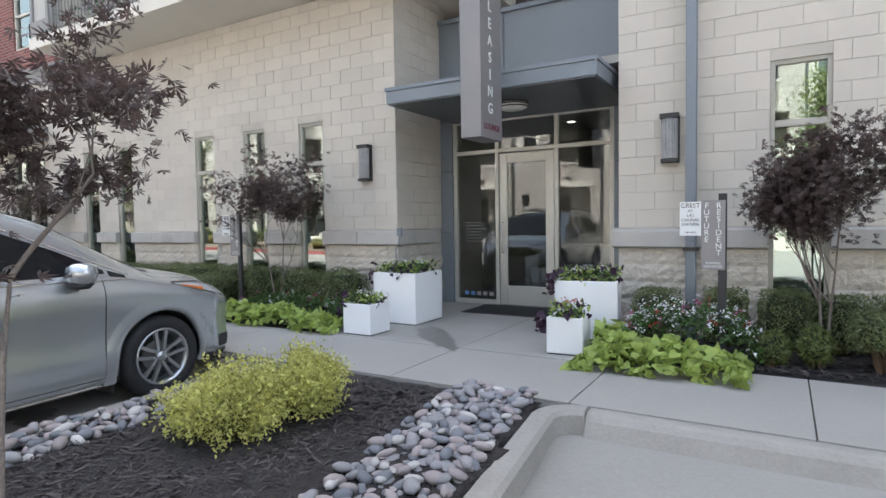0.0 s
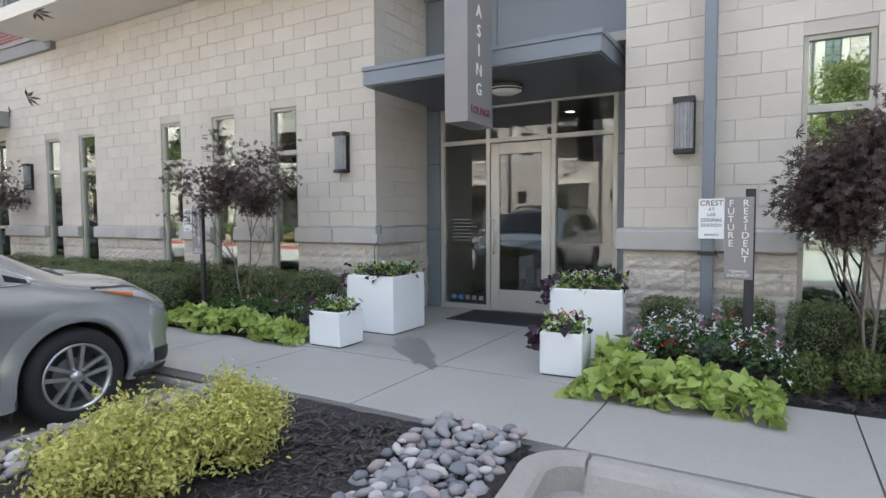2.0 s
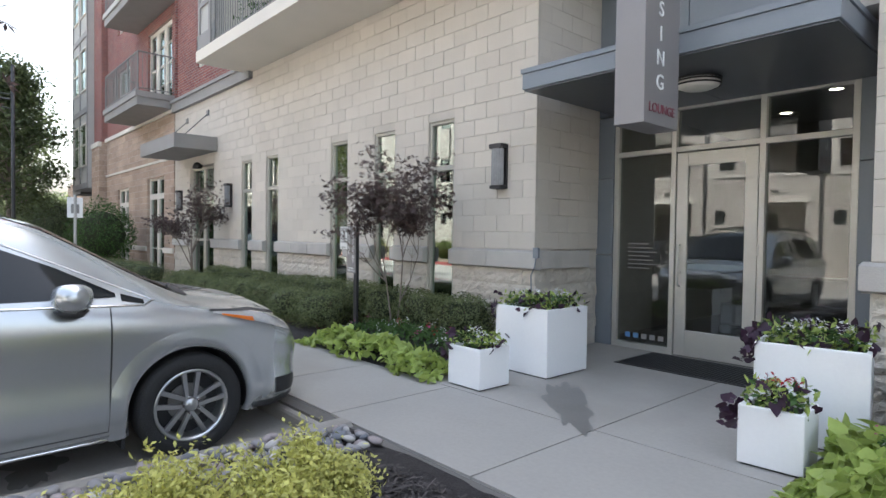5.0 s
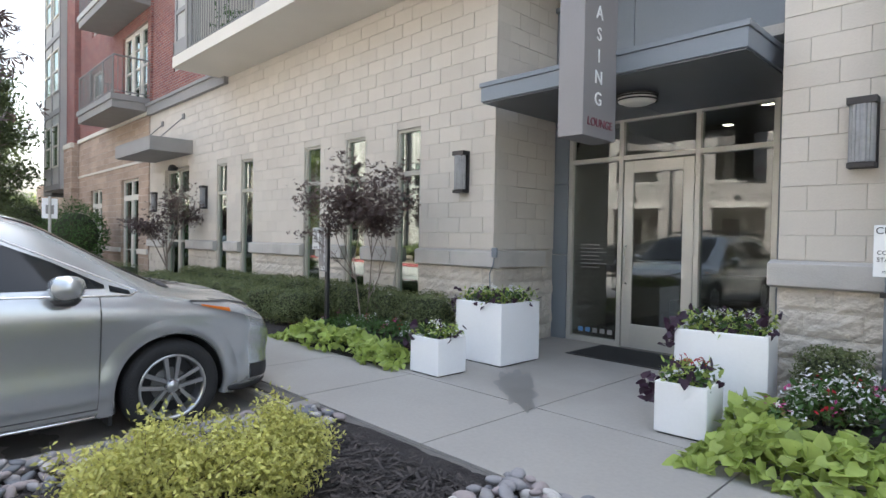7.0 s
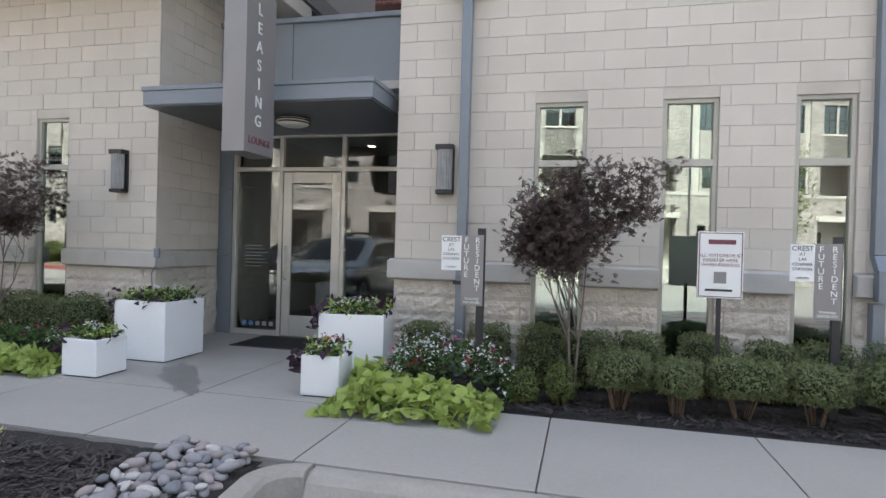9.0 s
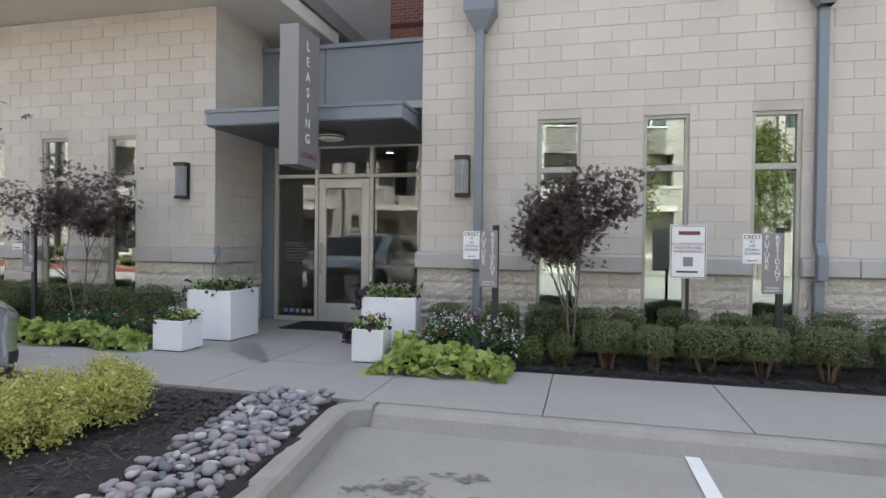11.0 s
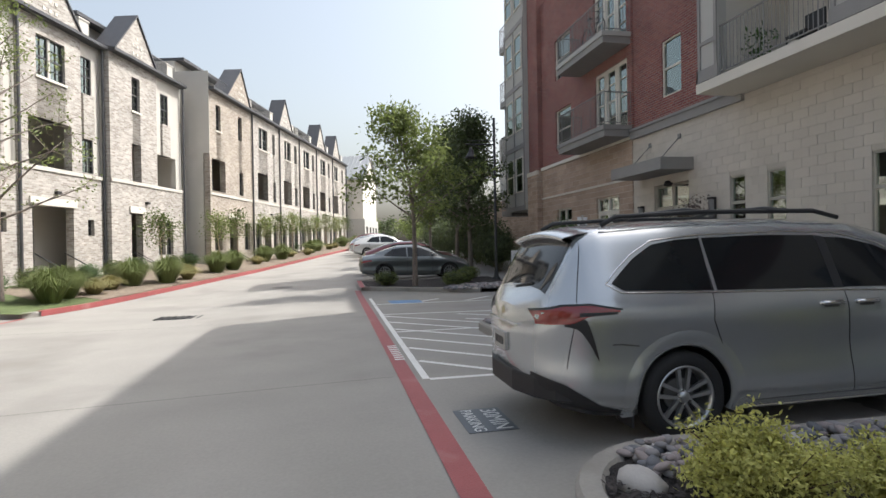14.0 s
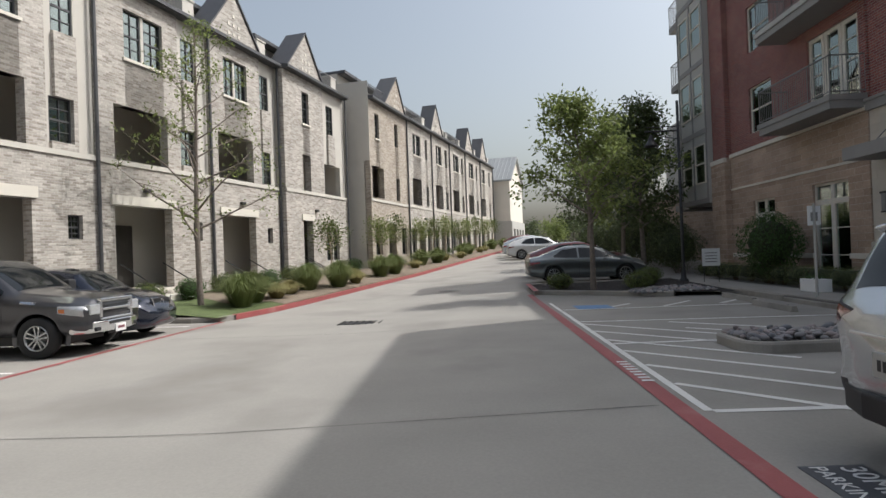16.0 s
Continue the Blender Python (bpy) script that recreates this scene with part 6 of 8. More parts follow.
def downpipe(x, kink):
    e = thing("downpipe", pose(x, WALL, 0.1), "square grey metal downpipe with leader head", "downpipe", "downpipes")
    s = Shape()
    if kink:
        s.box(-0.052, -0.11, 1.45, 0.052, -0.003, 4.12)
        s.prism([(-0.11, 1.45), (-0.003, 1.45), (-0.10, 1.30), (-0.21, 1.30)], -0.052, 0.052, "x")
        s.box(-0.052, -0.21, 1.02, 0.052, -0.10, 1.30).box(-0.052, -0.115, 0.0, 0.052, -0.005, 1.0)
    else:
        s.box(-0.052, -0.21, 1.12, 0.052, -0.10, 4.12).box(-0.052, -0.21, 0.02, 0.052, -0.10, 1.12)
        Shape().box(-0.075, -0.225, 1.02, 0.075, -0.085, 1.06).ob("strap", M["bronze"], e)
    s.ob("pipe", M["grey_panel"], e, bevel=0.008)
    dy = 0.0 if kink else -0.03
    h = Shape().box(-0.20, -0.30, 4.35, 0.20, -0.003, 4.85)
    i = len(h.v)
    h.v += [(-0.2, -0.30, 4.35), (0.2, -0.30, 4.35), (0.2, -0.003, 4.35), (-0.2, -0.003, 4.35), (-0.07, -0.2, 4.12), (0.07, -0.2, 4.12), (0.07, -0.05, 4.12), (-0.07, -0.05, 4.12)]
    h.f += [(i + k, i + (k + 1) % 4, i + 4 + (k + 1) % 4, i + 4 + k) for k in range(4)]
    h.ob("leader_head", M["grey_panel"], e)
    Shape().box(-0.215, -0.315, 4.85, 0.215, -0.003, 4.9).ob("rim", M["grey_panel"], e)
    return e


downpipe(-0.455, False)
downpipe(3.49, True)
disc = thing("round_sign", pose(4.92, WALL, 3.9), "maroon round wall sign on limestone", "sign")
Shape().lathe([(0.0, 0.16), (0.52, 0.16), (0.54, 0.14), (0.54, 0.02), (0.0, 0.02)], 48, pose(0, 0, 0, 90)).ob("disc", maroon, disc)
Shape().box(-0.30, -0.17, -0.06, 0.30, -0.161, 0.06).ob("logo_bar", white_letter, disc)
box_e = thing("outlet_box", pose(-4.26, WALL + 0.10, 1.32), "small grey weatherproof outlet box with cord", "outlet")
box_e.matrix_basis = pose(-4.36, WALL + 0.02, 1.28)
Shape().box(-0.04, -0.13, 0.0, 0.04, -0.10, 0.12).ob("cover", M["grey_panel"], box_e, bevel=0.006)
Shape().tube([(0, -0.12, 0.0), (0.0, -0.14, -0.1), (-0.06, -0.13, -0.2), (-0.05, -0.12, -0.5)], 0.008, 6).ob("cord", M["grey_panel"], box_e)


def parking_sign(x, y, label, turn=0.0):
    e = thing("parking_sign", pose(x, y, 0.165, 0, 0, turn), label, "sign", "resident parking signs")
    Shape().box(-0.035, -0.02, -0.05, 0.035, 0.02, 1.53).ob("post", M["black"], e, bevel=0.004)
    pl = Shape().box(-0.175, -0.032, 0.84, 0.025, -0.022, 1.47).ob("name_plate", M["sign_grey"], e, bevel=0.003)
    for k, word in enumerate(("FUTURE", "RESIDENT")):
        for i, ch in enumerate(word):
            lettering(ch, 0.072, pose(-0.13 + 0.10 * k, -0.034, 1.42 - 0.061 * i - 0.0, 90), white_letter, "letter", e, depth=0.001)
    lettering("TOWING\nENFORCED", 0.03, pose(-0.075, -0.034, 0.885, 90), white_letter, "letters", e, depth=0.001)
    Shape().box(-0.36, -0.030, 1.15, -0.177, -0.022, 1.46).ob("hours_plate", white_letter, e, bevel=0.003)
    lettering("CREST", 0.058, pose(-0.268, -0.032, 1.425, 90), M["black"], "letters", e, depth=0.001)
    lettering("AT\nLAS\nCOLINAS\nSTATION", 0.036, pose(-0.268, -0.032, 1.315, 90), M["black"], "letters", e, depth=0.001, gap=1.15)
    lettering("10AM-6PM", 0.022, pose(-0.268, -0.032, 1.18, 90), M["black"], "letters", e, depth=0.001)


parking_sign(-0.06, 5.92, "grey and white future resident parking sign on black post")
parking_sign(2.86, 6.25, "grey and white future resident sign beyond the shrubs")
parking_sign(-6.72, 6.15, "grey and white future resident sign beside the maple")
vs = thing("visitor_sign", pose(1.98, 6.32, 0.17), "white visitor registration notice with maroon border on post", "sign")
Shape().box(-0.018, -0.012, 0, 0.018, 0.012, 1.0).ob("post", M["black"], vs)
Shape().box(-0.185, -0.026, 0.97, 0.185, -0.013, 1.55).ob("board", white_letter, vs, bevel=0.003)
fr_ = Shape()
for a, b, c, d_ in ((-0.175, -0.168, 0.98, 1.54), (0.168, 0.175, 0.98, 1.54), (-0.168, 0.168, 0.98, 0.987), (-0.168, 0.168, 1.533, 1.54)):
    fr_.box(a, -0.029, c, b, -0.0262, d_)
fr_.ob("border", maroon, vs)
lettering("ALL VISITORS MUST\nREGISTER HERE\nWHEN PARKING", 0.041, pose(0, -0.028, 1.30, 90), maroon, "letters", vs, depth=0.001)
Shape().box(-0.05, -0.029, 1.10, 0.05, -0.0262, 1.20).ob("printed_square", M["sign_grey"], vs)
Shape().box(-0.10, -0.029, 1.44, 0.12, -0.0262, 1.48).ob("logo_bar", maroon, vs)
Shape().box(-0.12, -0.029, 1.03, 0.10, -0.0262, 1.05).ob("text_bar", M["black"], vs)


# ---- beds, island and road markings ----
def mound(name, x0, x1, y0, y1, z, rise, label, step=0.09, edge=None):
    s = Shape()
    xs, ys = np.arange(x0, x1 + step * 0.5, step), np.arange(y0, y1 + step * 0.5, step)
    s.grid([[(x, y, z + rise * (1 - ((2 * (x - x0) / (x1 - x0)) - 1) ** 4) * (1 - ((2 * (y - y0) / (y1 - y0)) - 1) ** 4) + 0.012 * noise.noise(Vector((x * 6, y * 6, 1)))) for x in xs] for y in ys])
    if edge:
        s.v = [(x, y, v if edge(x, y) else v - 0.5) for x, y, v in s.v]
    o = s.ob(name, M["mulch"], smooth=True)
    return tagged(o, label, "mulch", kind="structure")


mound("mulch_bed", -13.6, -4.30, 5.41, 7.12, 0.135, 0.04, "dark shredded mulch bed along the wall")
mound("mulch_bed", -1.24, 13.5, 5.64, 7.12, 0.135, 0.04, "dark shredded mulch bed along the wall")
Shape().box(-1.24, 5.40, -0.1, -0.926, 5.64, 0.1495).ob("slab", M["concrete"], bpy.data.objects["pavement"])
mound("mulch_island", -3.72, -0.50, -1.28, 4.16, 0.13, 0.06, "dark shredded mulch in the planting island", edge=lambda x, y: x < -0.72 - 0.125 * (y - 1.5) and (y > -0.2 or math.hypot(max((x + 2.10) / 1.6, 0, -2.9 - x), y + 0.25) < 0.93))


def chips(n, x0, x1, y0, y1, z):
    """Loose shreds of bark lying on the mulch."""
    c = np.stack([rng.uniform(x0, x1, n), rng.uniform(y0, y1, n), np.full(n, z) + rng.uniform(0.045, 0.07, n)], 1)
    w = rng.uniform(0, math.pi, n)
    ln, wd = rng.uniform(0.015, 0.05, n), rng.uniform(0.003, 0.008, n)
    a = np.stack([np.cos(w) * ln, np.sin(w) * ln, rng.uniform(-0.35, 0.35, n) * ln], 1)
    b = np.stack([-np.sin(w) * wd, np.cos(w) * wd, rng.uniform(-0.5, 0.5, n) * wd], 1)
    v = np.stack([c - a - b, c + a - b, c + a + b, c - a + b], 1).reshape(-1, 3)
    return v, np.arange(n * 4)


v, q = chips(9000, -3.2, -1.7, -1.1, 3.9, 0.13)
tagged(new("mulch_shreds", fast_mesh("mulch_shreds", v, q, 4, material("bark_shred", (0.05, 0.042, 0.04), 0.9, vary=0.8, per_island=1.2, bump=0.2))), "loose dark bark shreds on the island bed", "mulch", kind="stuff")
v, q = chips(5000, -1.1, 4.5, 5.7, 6.6, 0.12)
tagged(new("mulch_shreds", fast_mesh("mulch_shreds", v, q, 4, bpy.data.materials["bark_shred"])), "loose dark bark shreds in the wall bed", "mulch", kind="stuff")


def curved_kerb(pts, width, h, label, mat="kerb", base=True, drop=0.2):
    """A kerb with rounded top along points (x, y)."""
    P = [Vector(p) for p in pts]
    rows = []
    prof = [(-0.5, -drop), (-0.5, h - 0.03), (-0.36, h), (0.36, h), (0.5, h - 0.03), (0.5, -drop)]
    for k, p in enumerate(P):
        d = (P[min(k + 1, len(P) - 1)] - P[max(k - 1, 0)]).normalized()
        n = Vector((-d.y, d.x))
        z = slope(p.x, p.y) if base else 0.0
        rows.append([(p.x + n.x * u * width, p.y + n.y * u * width, z + w) for u, w in prof])
    s = Shape().grid(rows)
    s.f += [tuple(range(5, -1, -1)), tuple(len(s.v) - 6 + i for i in range(6))]
    return structure(s.ob("kerb", M[mat]), label, "kerb")


arc = lambda cx, cy, r, a, b, n=10: [(cx + r * math.cos(radians(a + (b - a) * i / n)), cy + r * math.sin(radians(a + (b - a) * i / n))) for i in range(n + 1)]
curved_kerb(arc(-0.76, 3.82, 0.24, 90, 180, 10) + [(-0.765, 2.0), (-0.54, 0.2)] + [(-2.10 + 1.62 * math.cos(radians(a)), -0.2 + math.sin(radians(a))) for a in range(0, -91, -8)] + [(-2.5, -1.2)] + arc(-2.9, -0.3, 0.9, -90, -180, 12) + [(-3.8, 1.0), (-3.8, 2.5), (-3.8, 4.15)], 0.17, 0.165, "rounded concrete kerb round the planting island", base=False, drop=0.35)

pebble_mats = [material("river_pebble_" + n, c, 0.75, vary=0.25, scale=9, fine=60, bump=0.15, per_object=0.7, per_island=0.7) for n, c in (("grey", (0.24, 0.23, 0.235)), ("mauve", (0.28, 0.24, 0.235)), ("pale", (0.42, 0.40, 0.38)), ("slate", (0.15, 0.155, 0.17)))]


def pebble_mesh(k):
    r = random.Random(k)
    s = Shape()
    ph = [r.uniform(0, 6.3) for _ in range(4)]
    rows = []
    for i in range(6):
        t = math.pi * i / 5
        rows.append([((1 + 0.16 * math.sin(2 * w + ph[0]) * math.sin(t)) * math.sin(t) * math.cos(w), 0.72 * (1 + 0.12 * math.sin(3 * w + ph[1])) * math.sin(t) * math.sin(w), -0.5 * math.cos(t)) for w in np.linspace(0, 2 * math.pi, 8)[:-1]])
    s.v = [rows[0][0]] + [p for r_ in rows[1:-1] for p in r_] + [rows[-1][0]]
    for j in range(7):
        s.f.append((0, 1 + (j + 1) % 7, 1 + j))
        for a in range(3):
            q = 1 + a * 7
            s.f.append((q + j, q + (j + 1) % 7, q + 7 + (j + 1) % 7, q + 7 + j))
        s.f.append((22 + j, 22 + (j + 1) % 7, 29))
    return s


pebble_kinds = [pebble_mesh(k) for k in range(4)]
pebble_data = [[pebble_kinds[k].mesh("pebble", m, True) for m in pebble_mats] for k in range(4)]


def rock_strip(places, label, single):
    """River pebbles: the nearer ones each an object, the rest one mesh a colour."""
    e = new("pebble_strip")
    tagged(e, label, "pebbles")
    r = random.Random(12)
    rest = [Shape() for _ in pebble_mats]
    for n, (x, y, z, big) in enumerate(places):
        k, c = r.randrange(4), r.choices(range(4), (5, 4, 1.6, 2.4))[0]
        sz = big * r.uniform(0.6, 1.25)
        m = pose(x, y, z, r.uniform(-25, 25), r.uniform(-25, 25), r.uniform(0, 360)) @ Matrix.Diagonal((sz, sz * r.uniform(0.8, 1.1), sz * r.uniform(0.75, 1.1), 1))
        if single(x, y):
            o = new("pebble", pebble_data[k][c])
            o.parent, o.matrix_basis = e, m
        else:
            s = rest[c]
            i = len(s.v)
            s.v += [tuple(m @ Vector(p)) for p in pebble_kinds[k].v]
            s.f += [tuple(i + j for j in f) for f in pebble_kinds[k].f]
    for s, mt in zip(rest, pebble_mats):
        if s.v:
            tagged(s.ob("gravel", mt, e, smooth=True), kind="stuff")
    return e


def scatter(x0, x1, y0, y1, step, z, size, seed):
    r = random.Random(seed)
    out = []
    for layer, dz in ((0, 0.0), (1, 0.035)):
        y = y0
        while y < y1:
            x = x0
            while x < x1:
                if layer == 0 or r.random() < 0.55:
                    out.append((x + r.uniform(-.4, .4) * step, y + r.uniform(-.4, .4) * step, z + dz + r.uniform(0, 0.015), size))
                x += step
            y += step
    return out


rock_strip([(x - 0.125 * (y - 2.7), y, z, r) for x, y, z, r in scatter(-1.57, -1.02, 0.2, 4.10, 0.078, 0.165, 0.056, 5)], "grey and mauve river pebbles beside the kerb", lambda x, y: y > 2.75)
rock_strip(scatter(-3.66, -3.22, -0.7, 4.10, 0.08, 0.165, 0.054, 6), "grey and mauve river pebbles along the parking bay", lambda x, y: y > 2.0)
boulder = thing("boulder", pose(-3.15, -0.88, 0.14), "large pale rounded boulder at the island end", "boulder")
b_ = Shape()
b_.v = [(x * 0.17, y * 0.17, z * 0.19 + 0.03) for x, y, z in pebble_kinds[2].v]
b_.f = pebble_kinds[2].f
b_.ob("stone", pebble_mats[2], boulder, smooth=True)

# painted lines
strip("red_line", (8, -1.72), (-21.3, -1.58), 0.20, M["red_paint"], "faded red fire lane line on the drive", "road line")
for i in range(8):
    strip("fire_lane_text_bar", (-8.35 - 0.16 * i, -1.60), (-8.27 - 0.16 * i, -1.60), 0.14, M["white_paint"], "white painted bars on the red line", "road line", lift=0.008)
strip("white_line", (-7.02, -1.44), (-18.2, -1.34), 0.09, M["white_paint"], "white painted parking edge line", "road line")
strip("white_line", (-7.0, -1.40), (-6.88, 3.8), 0.10, M["white_paint"], "white painted bay line beside the minivan", "road line")
for i in range(6):
    x = -8.12 - 1.07 * i
    k = (1.25, 1.75, 1.95, 2.1, 2.1, 2.35)[i]
    strip("hatch_line", (x, -1.36), (x + k, -1.36 + 0.95 * k), 0.10, M["white_paint"], "white diagonal hatch line in the access aisle", "road line")
for x in (-12.0, -12.9):
    strip("hatch_line", (x - 0.3, 0.6 - 0.3), (x + 1.8, 2.6), 0.10, M["white_paint"], "white diagonal hatch line in the access aisle", "road line")
strip("bay_line", (-10.89, -1.36), (-10.82, 0.7), 0.10, M["white_paint"], "white painted bay line", "road line", lift=0.007)
strip("bay_line", (-13.76, -1.36), (-13.1, 3.6), 0.10, M["white_paint"], "white painted bay line", "road line", lift=0.007)
strip("bay_line", (-16.2, -1.3), (-15.7, 3.6), 0.10, M["white_paint"], "white painted bay line", "road line", lift=0.007)
for x in (-16.1, -16.15, -16.2):
    y = {-16.1: -0.4, -16.15: 1.2, -16.2: 2.6}[x]
    strip("hatch_line", (x, y), (x - 1.0, y + 1.0), 0.10, M["white_paint"], "white diagonal hatch line in the access aisle", "road line")
strip("bay_line", (1.66, 4.0), (1.82, -1.2), 0.10, M["white_paint"], "white painted bay line between stalls", "road line", lift=0.010)
strip("red_line", (-17.9, -10.75), (-3.0, -11.55), 0.14, M["red_paint"], "faded red line before the far parking bays", "road line")
for x in (-10.9, -13.95, -17.0):
    strip("bay_line", (x, -11.3), (x - 0.2, -16.5), 0.10, M["white_paint"], "white painted bay line across the drive", "road line")
laid("blue_mark", [(-17.2, -0.9), (-16.2, -0.9), (-16.0, 0.0), (-17.0, 0.0)], M["blue_paint"], 0.005, label="blue painted accessible parking mark", category="road mark")
stencil = structure(Shape().box(-0.34, -0.22, 0, 0.34, 0.22, 0.003).ob("stencil_mark", M["grey_dark"], at=pose(-5.28, -1.20, slope(-5.28, -1.20) + 0.002, 0.79)), "dark painted parking time stencil", "road mark")
lettering("30MIN", 0.22, pose(0, 0.10, 0.0045), M["white_paint"], "letters", stencil, depth=0.001)
lettering("PARKING", 0.155, pose(0, -0.11, 0.0045), M["white_paint"], "letters", stencil, depth=0.001)
# long joints sawn across the drive
for a, b in (((-7.3, -1.8), (-7.3, -10.5)), ((-0.2, -1.8), (-0.2, -12)), ((-14.5, -5.2), (-14.5, -10.5)), ((-22, -1.8), (-22, -9.5))):
    strip("joint", a, b, 0.014, M["joint"], "dark sawn joint in the concrete", "joint", lift=0.003)
def blotchy(m, scale, low, high):
    """Breaks a stain up into blots that let the ground show."""
    n, l = m.node_tree.nodes, m.node_tree.links
    geo, noise, cut = n.new("ShaderNodeNewGeometry"), n.new("ShaderNodeTexNoise"), n.new("ShaderNodeMapRange")
    noise.inputs["Scale"].default_value, noise.inputs["Detail"].default_value = scale, 5
    cut.inputs["From Min"].default_value, cut.inputs["From Max"].default_value = low, high
    l.new(geo.outputs["Position"], noise.inputs["Vector"])
    l.new(noise.outputs["Fac"], cut.inputs["Value"])
    l.new(cut.outputs[0], n["Principled BSDF"].inputs["Alpha"])
    return m


oil = blotchy(material("oil_on_concrete", (0.13, 0.12, 0.11), 0.55, vary=0.2, scale=9, bump=0.05), 9, 0.44, 0.66)
for x, y, rx, ry, sd_ in ((0.15, 2.55, 0.30, 0.16, 1), (0.05, 2.05, 0.20, 0.10, 2), (0.95, 2.15, 0.10, 0.06, 8), (0.35, 2.8, 0.16, 0.07, 9), (-0.55, 2.2, 0.14, 0.08, 10), (0.2, 3.2, 0.12, 0.05, 11), (0.45, 2.2, 0.2, 0.12, 5), (0.75, 2.5, 0.16, 0.1, 7), (-4.75, 2.35, 0.22, 0.10, 3), (-0.2, 2.9, 0.18, 0.12, 4)):
    o = []
    stain_rng = random.Random(sd_)
    for i in range(72):
        w = 2 * math.pi * i / 72
        k = 1 + 0.22 * math.sin(3 * w + sd_) + 0.14 * math.sin(5 * w + 2 * sd_) + 0.10 * math.sin(11 * w + sd_) + stain_rng.uniform(-0.09, 0.09)
        o.append((x + 1.5 * rx * k * math.cos(w), y + 1.5 * ry * k * math.sin(w)))
    laid("oil_stain", o, oil if sd_ != 3 else M["joint"], 0.003 + 0.0006 * sd_, label="dark oil stain on the parking bay", category="stain")
gr = thing("drain_grate", pose(-16.6, -6.3, slope(-16.6, -6.3) + 0.004, 0, 0, 0), "rusty iron drain grate in the drive", "drain")
Shape().box(-0.35, -0.75, -0.02, 0.35, 0.75, 0.0).ob("recess", M["black"], gr)
for i in range(9):
    Shape().box(-0.33, -0.72 + 0.17 * i, 0.0, 0.33, -0.66 + 0.17 * i, 0.012).ob("bar", M["bronze"], gr)
mh = thing("manhole_cover", pose(-24.5, -4.4, slope(-24.5, -4.4) + 0.006), "round iron manhole cover in the drive", "manhole cover")
Shape().lathe([(0.0, 0.006), (0.36, 0.006), (0.38, 0.0)], 28).ob("lid", M["bronze"], mh)
Shape().lathe([(0.38, 0.004), (0.46, 0.004), (0.47, -0.01)], 28).ob("ring", M["kerb"], mh)

# rock bed and wheel stops in the bays
curved_kerb([(-9.65, 3.9), (-9.62, 0.7)] + arc(-9.97, 0.55, 0.35, 0, -90, 6) + [(-10.4, 0.2)] + arc(-10.5, 0.55, 0.35, -90, -180, 6) + [(-10.9, 3.9)], 0.14, 0.15, "concrete kerb round a small rock bed")
structure(Shape().box(-10.83, 0.28, -0.1, -9.7, 3.9, 0.08).ob("rock_bed", M["mulch"]), "dark soil under the rock bed", "bed")
rock_strip(scatter(-10.75, -9.78, 0.35, 3.7, 0.13, 0.10, 0.085, 9), "brown and grey river rocks in a kerbed bed", lambda x, y: False)
for x, y, a in ((-14.7, 3.1, 0), (-16.9, 3.35, 0)):
    if x < -10:
        w = thing("wheel_stop", pose(x, y, slope(x, y), 0, 0, a), "worn concrete wheel stop in a bay", "wheel stop")
        Shape().prism([(-0.08, 0), (0.08, 0), (0.05, 0.12), (-0.05, 0.12)], -0.85, 0.85, "x").ob("bar", M["kerb"], w, bevel=0.01)
        for k in (-0.6, 0.6):
            Shape().lathe([(0, 0.124), (0.02, 0.124), (0.02, 0.118)], 10, pose(k, 0, 0)).ob("pin", M["bronze"], w)

# island with trees beside the far bays
isl = [(-21.2, -1.35), (-23.55, -1.35), (-23.55, 3.9), (-18.2, 3.9), (-18.6, 2.3), (-20.2, 0.2), (-20.9, -0.9)]
curved_kerb(isl[4:] + isl[:2] + [(-23.55, 3.9)], 0.15, 0.15, "concrete kerb round the tree island")
s = Shape()
s.v = [(x, y, slope(x, y) + 0.12) for x, y in isl]
s.f = [tuple(range(len(isl)))[::-1]]
structure(s.ob("island_bed", M["mulch"]), "dark mulch and rocks in the tree island", "bed")
strip("red_kerb_paint", (-20.8, -1.42), (-23.5, -1.42), 0.17, M["red_paint"], "red painted kerb end of the island", "kerb", lift=0.158)
rock_strip([(x, y, slope(x, y) + 0.15, 0.08) for x, y, _, _ in scatter(-20.6, -18.6, 1.3, 3.6, 0.17, 0, 1, 3) if y > -1.1 * (x + 18.6) * 0.9 + 1.2 - 1.0 and x > -20.6], "grey river rocks in the tree island", lambda x, y: False)


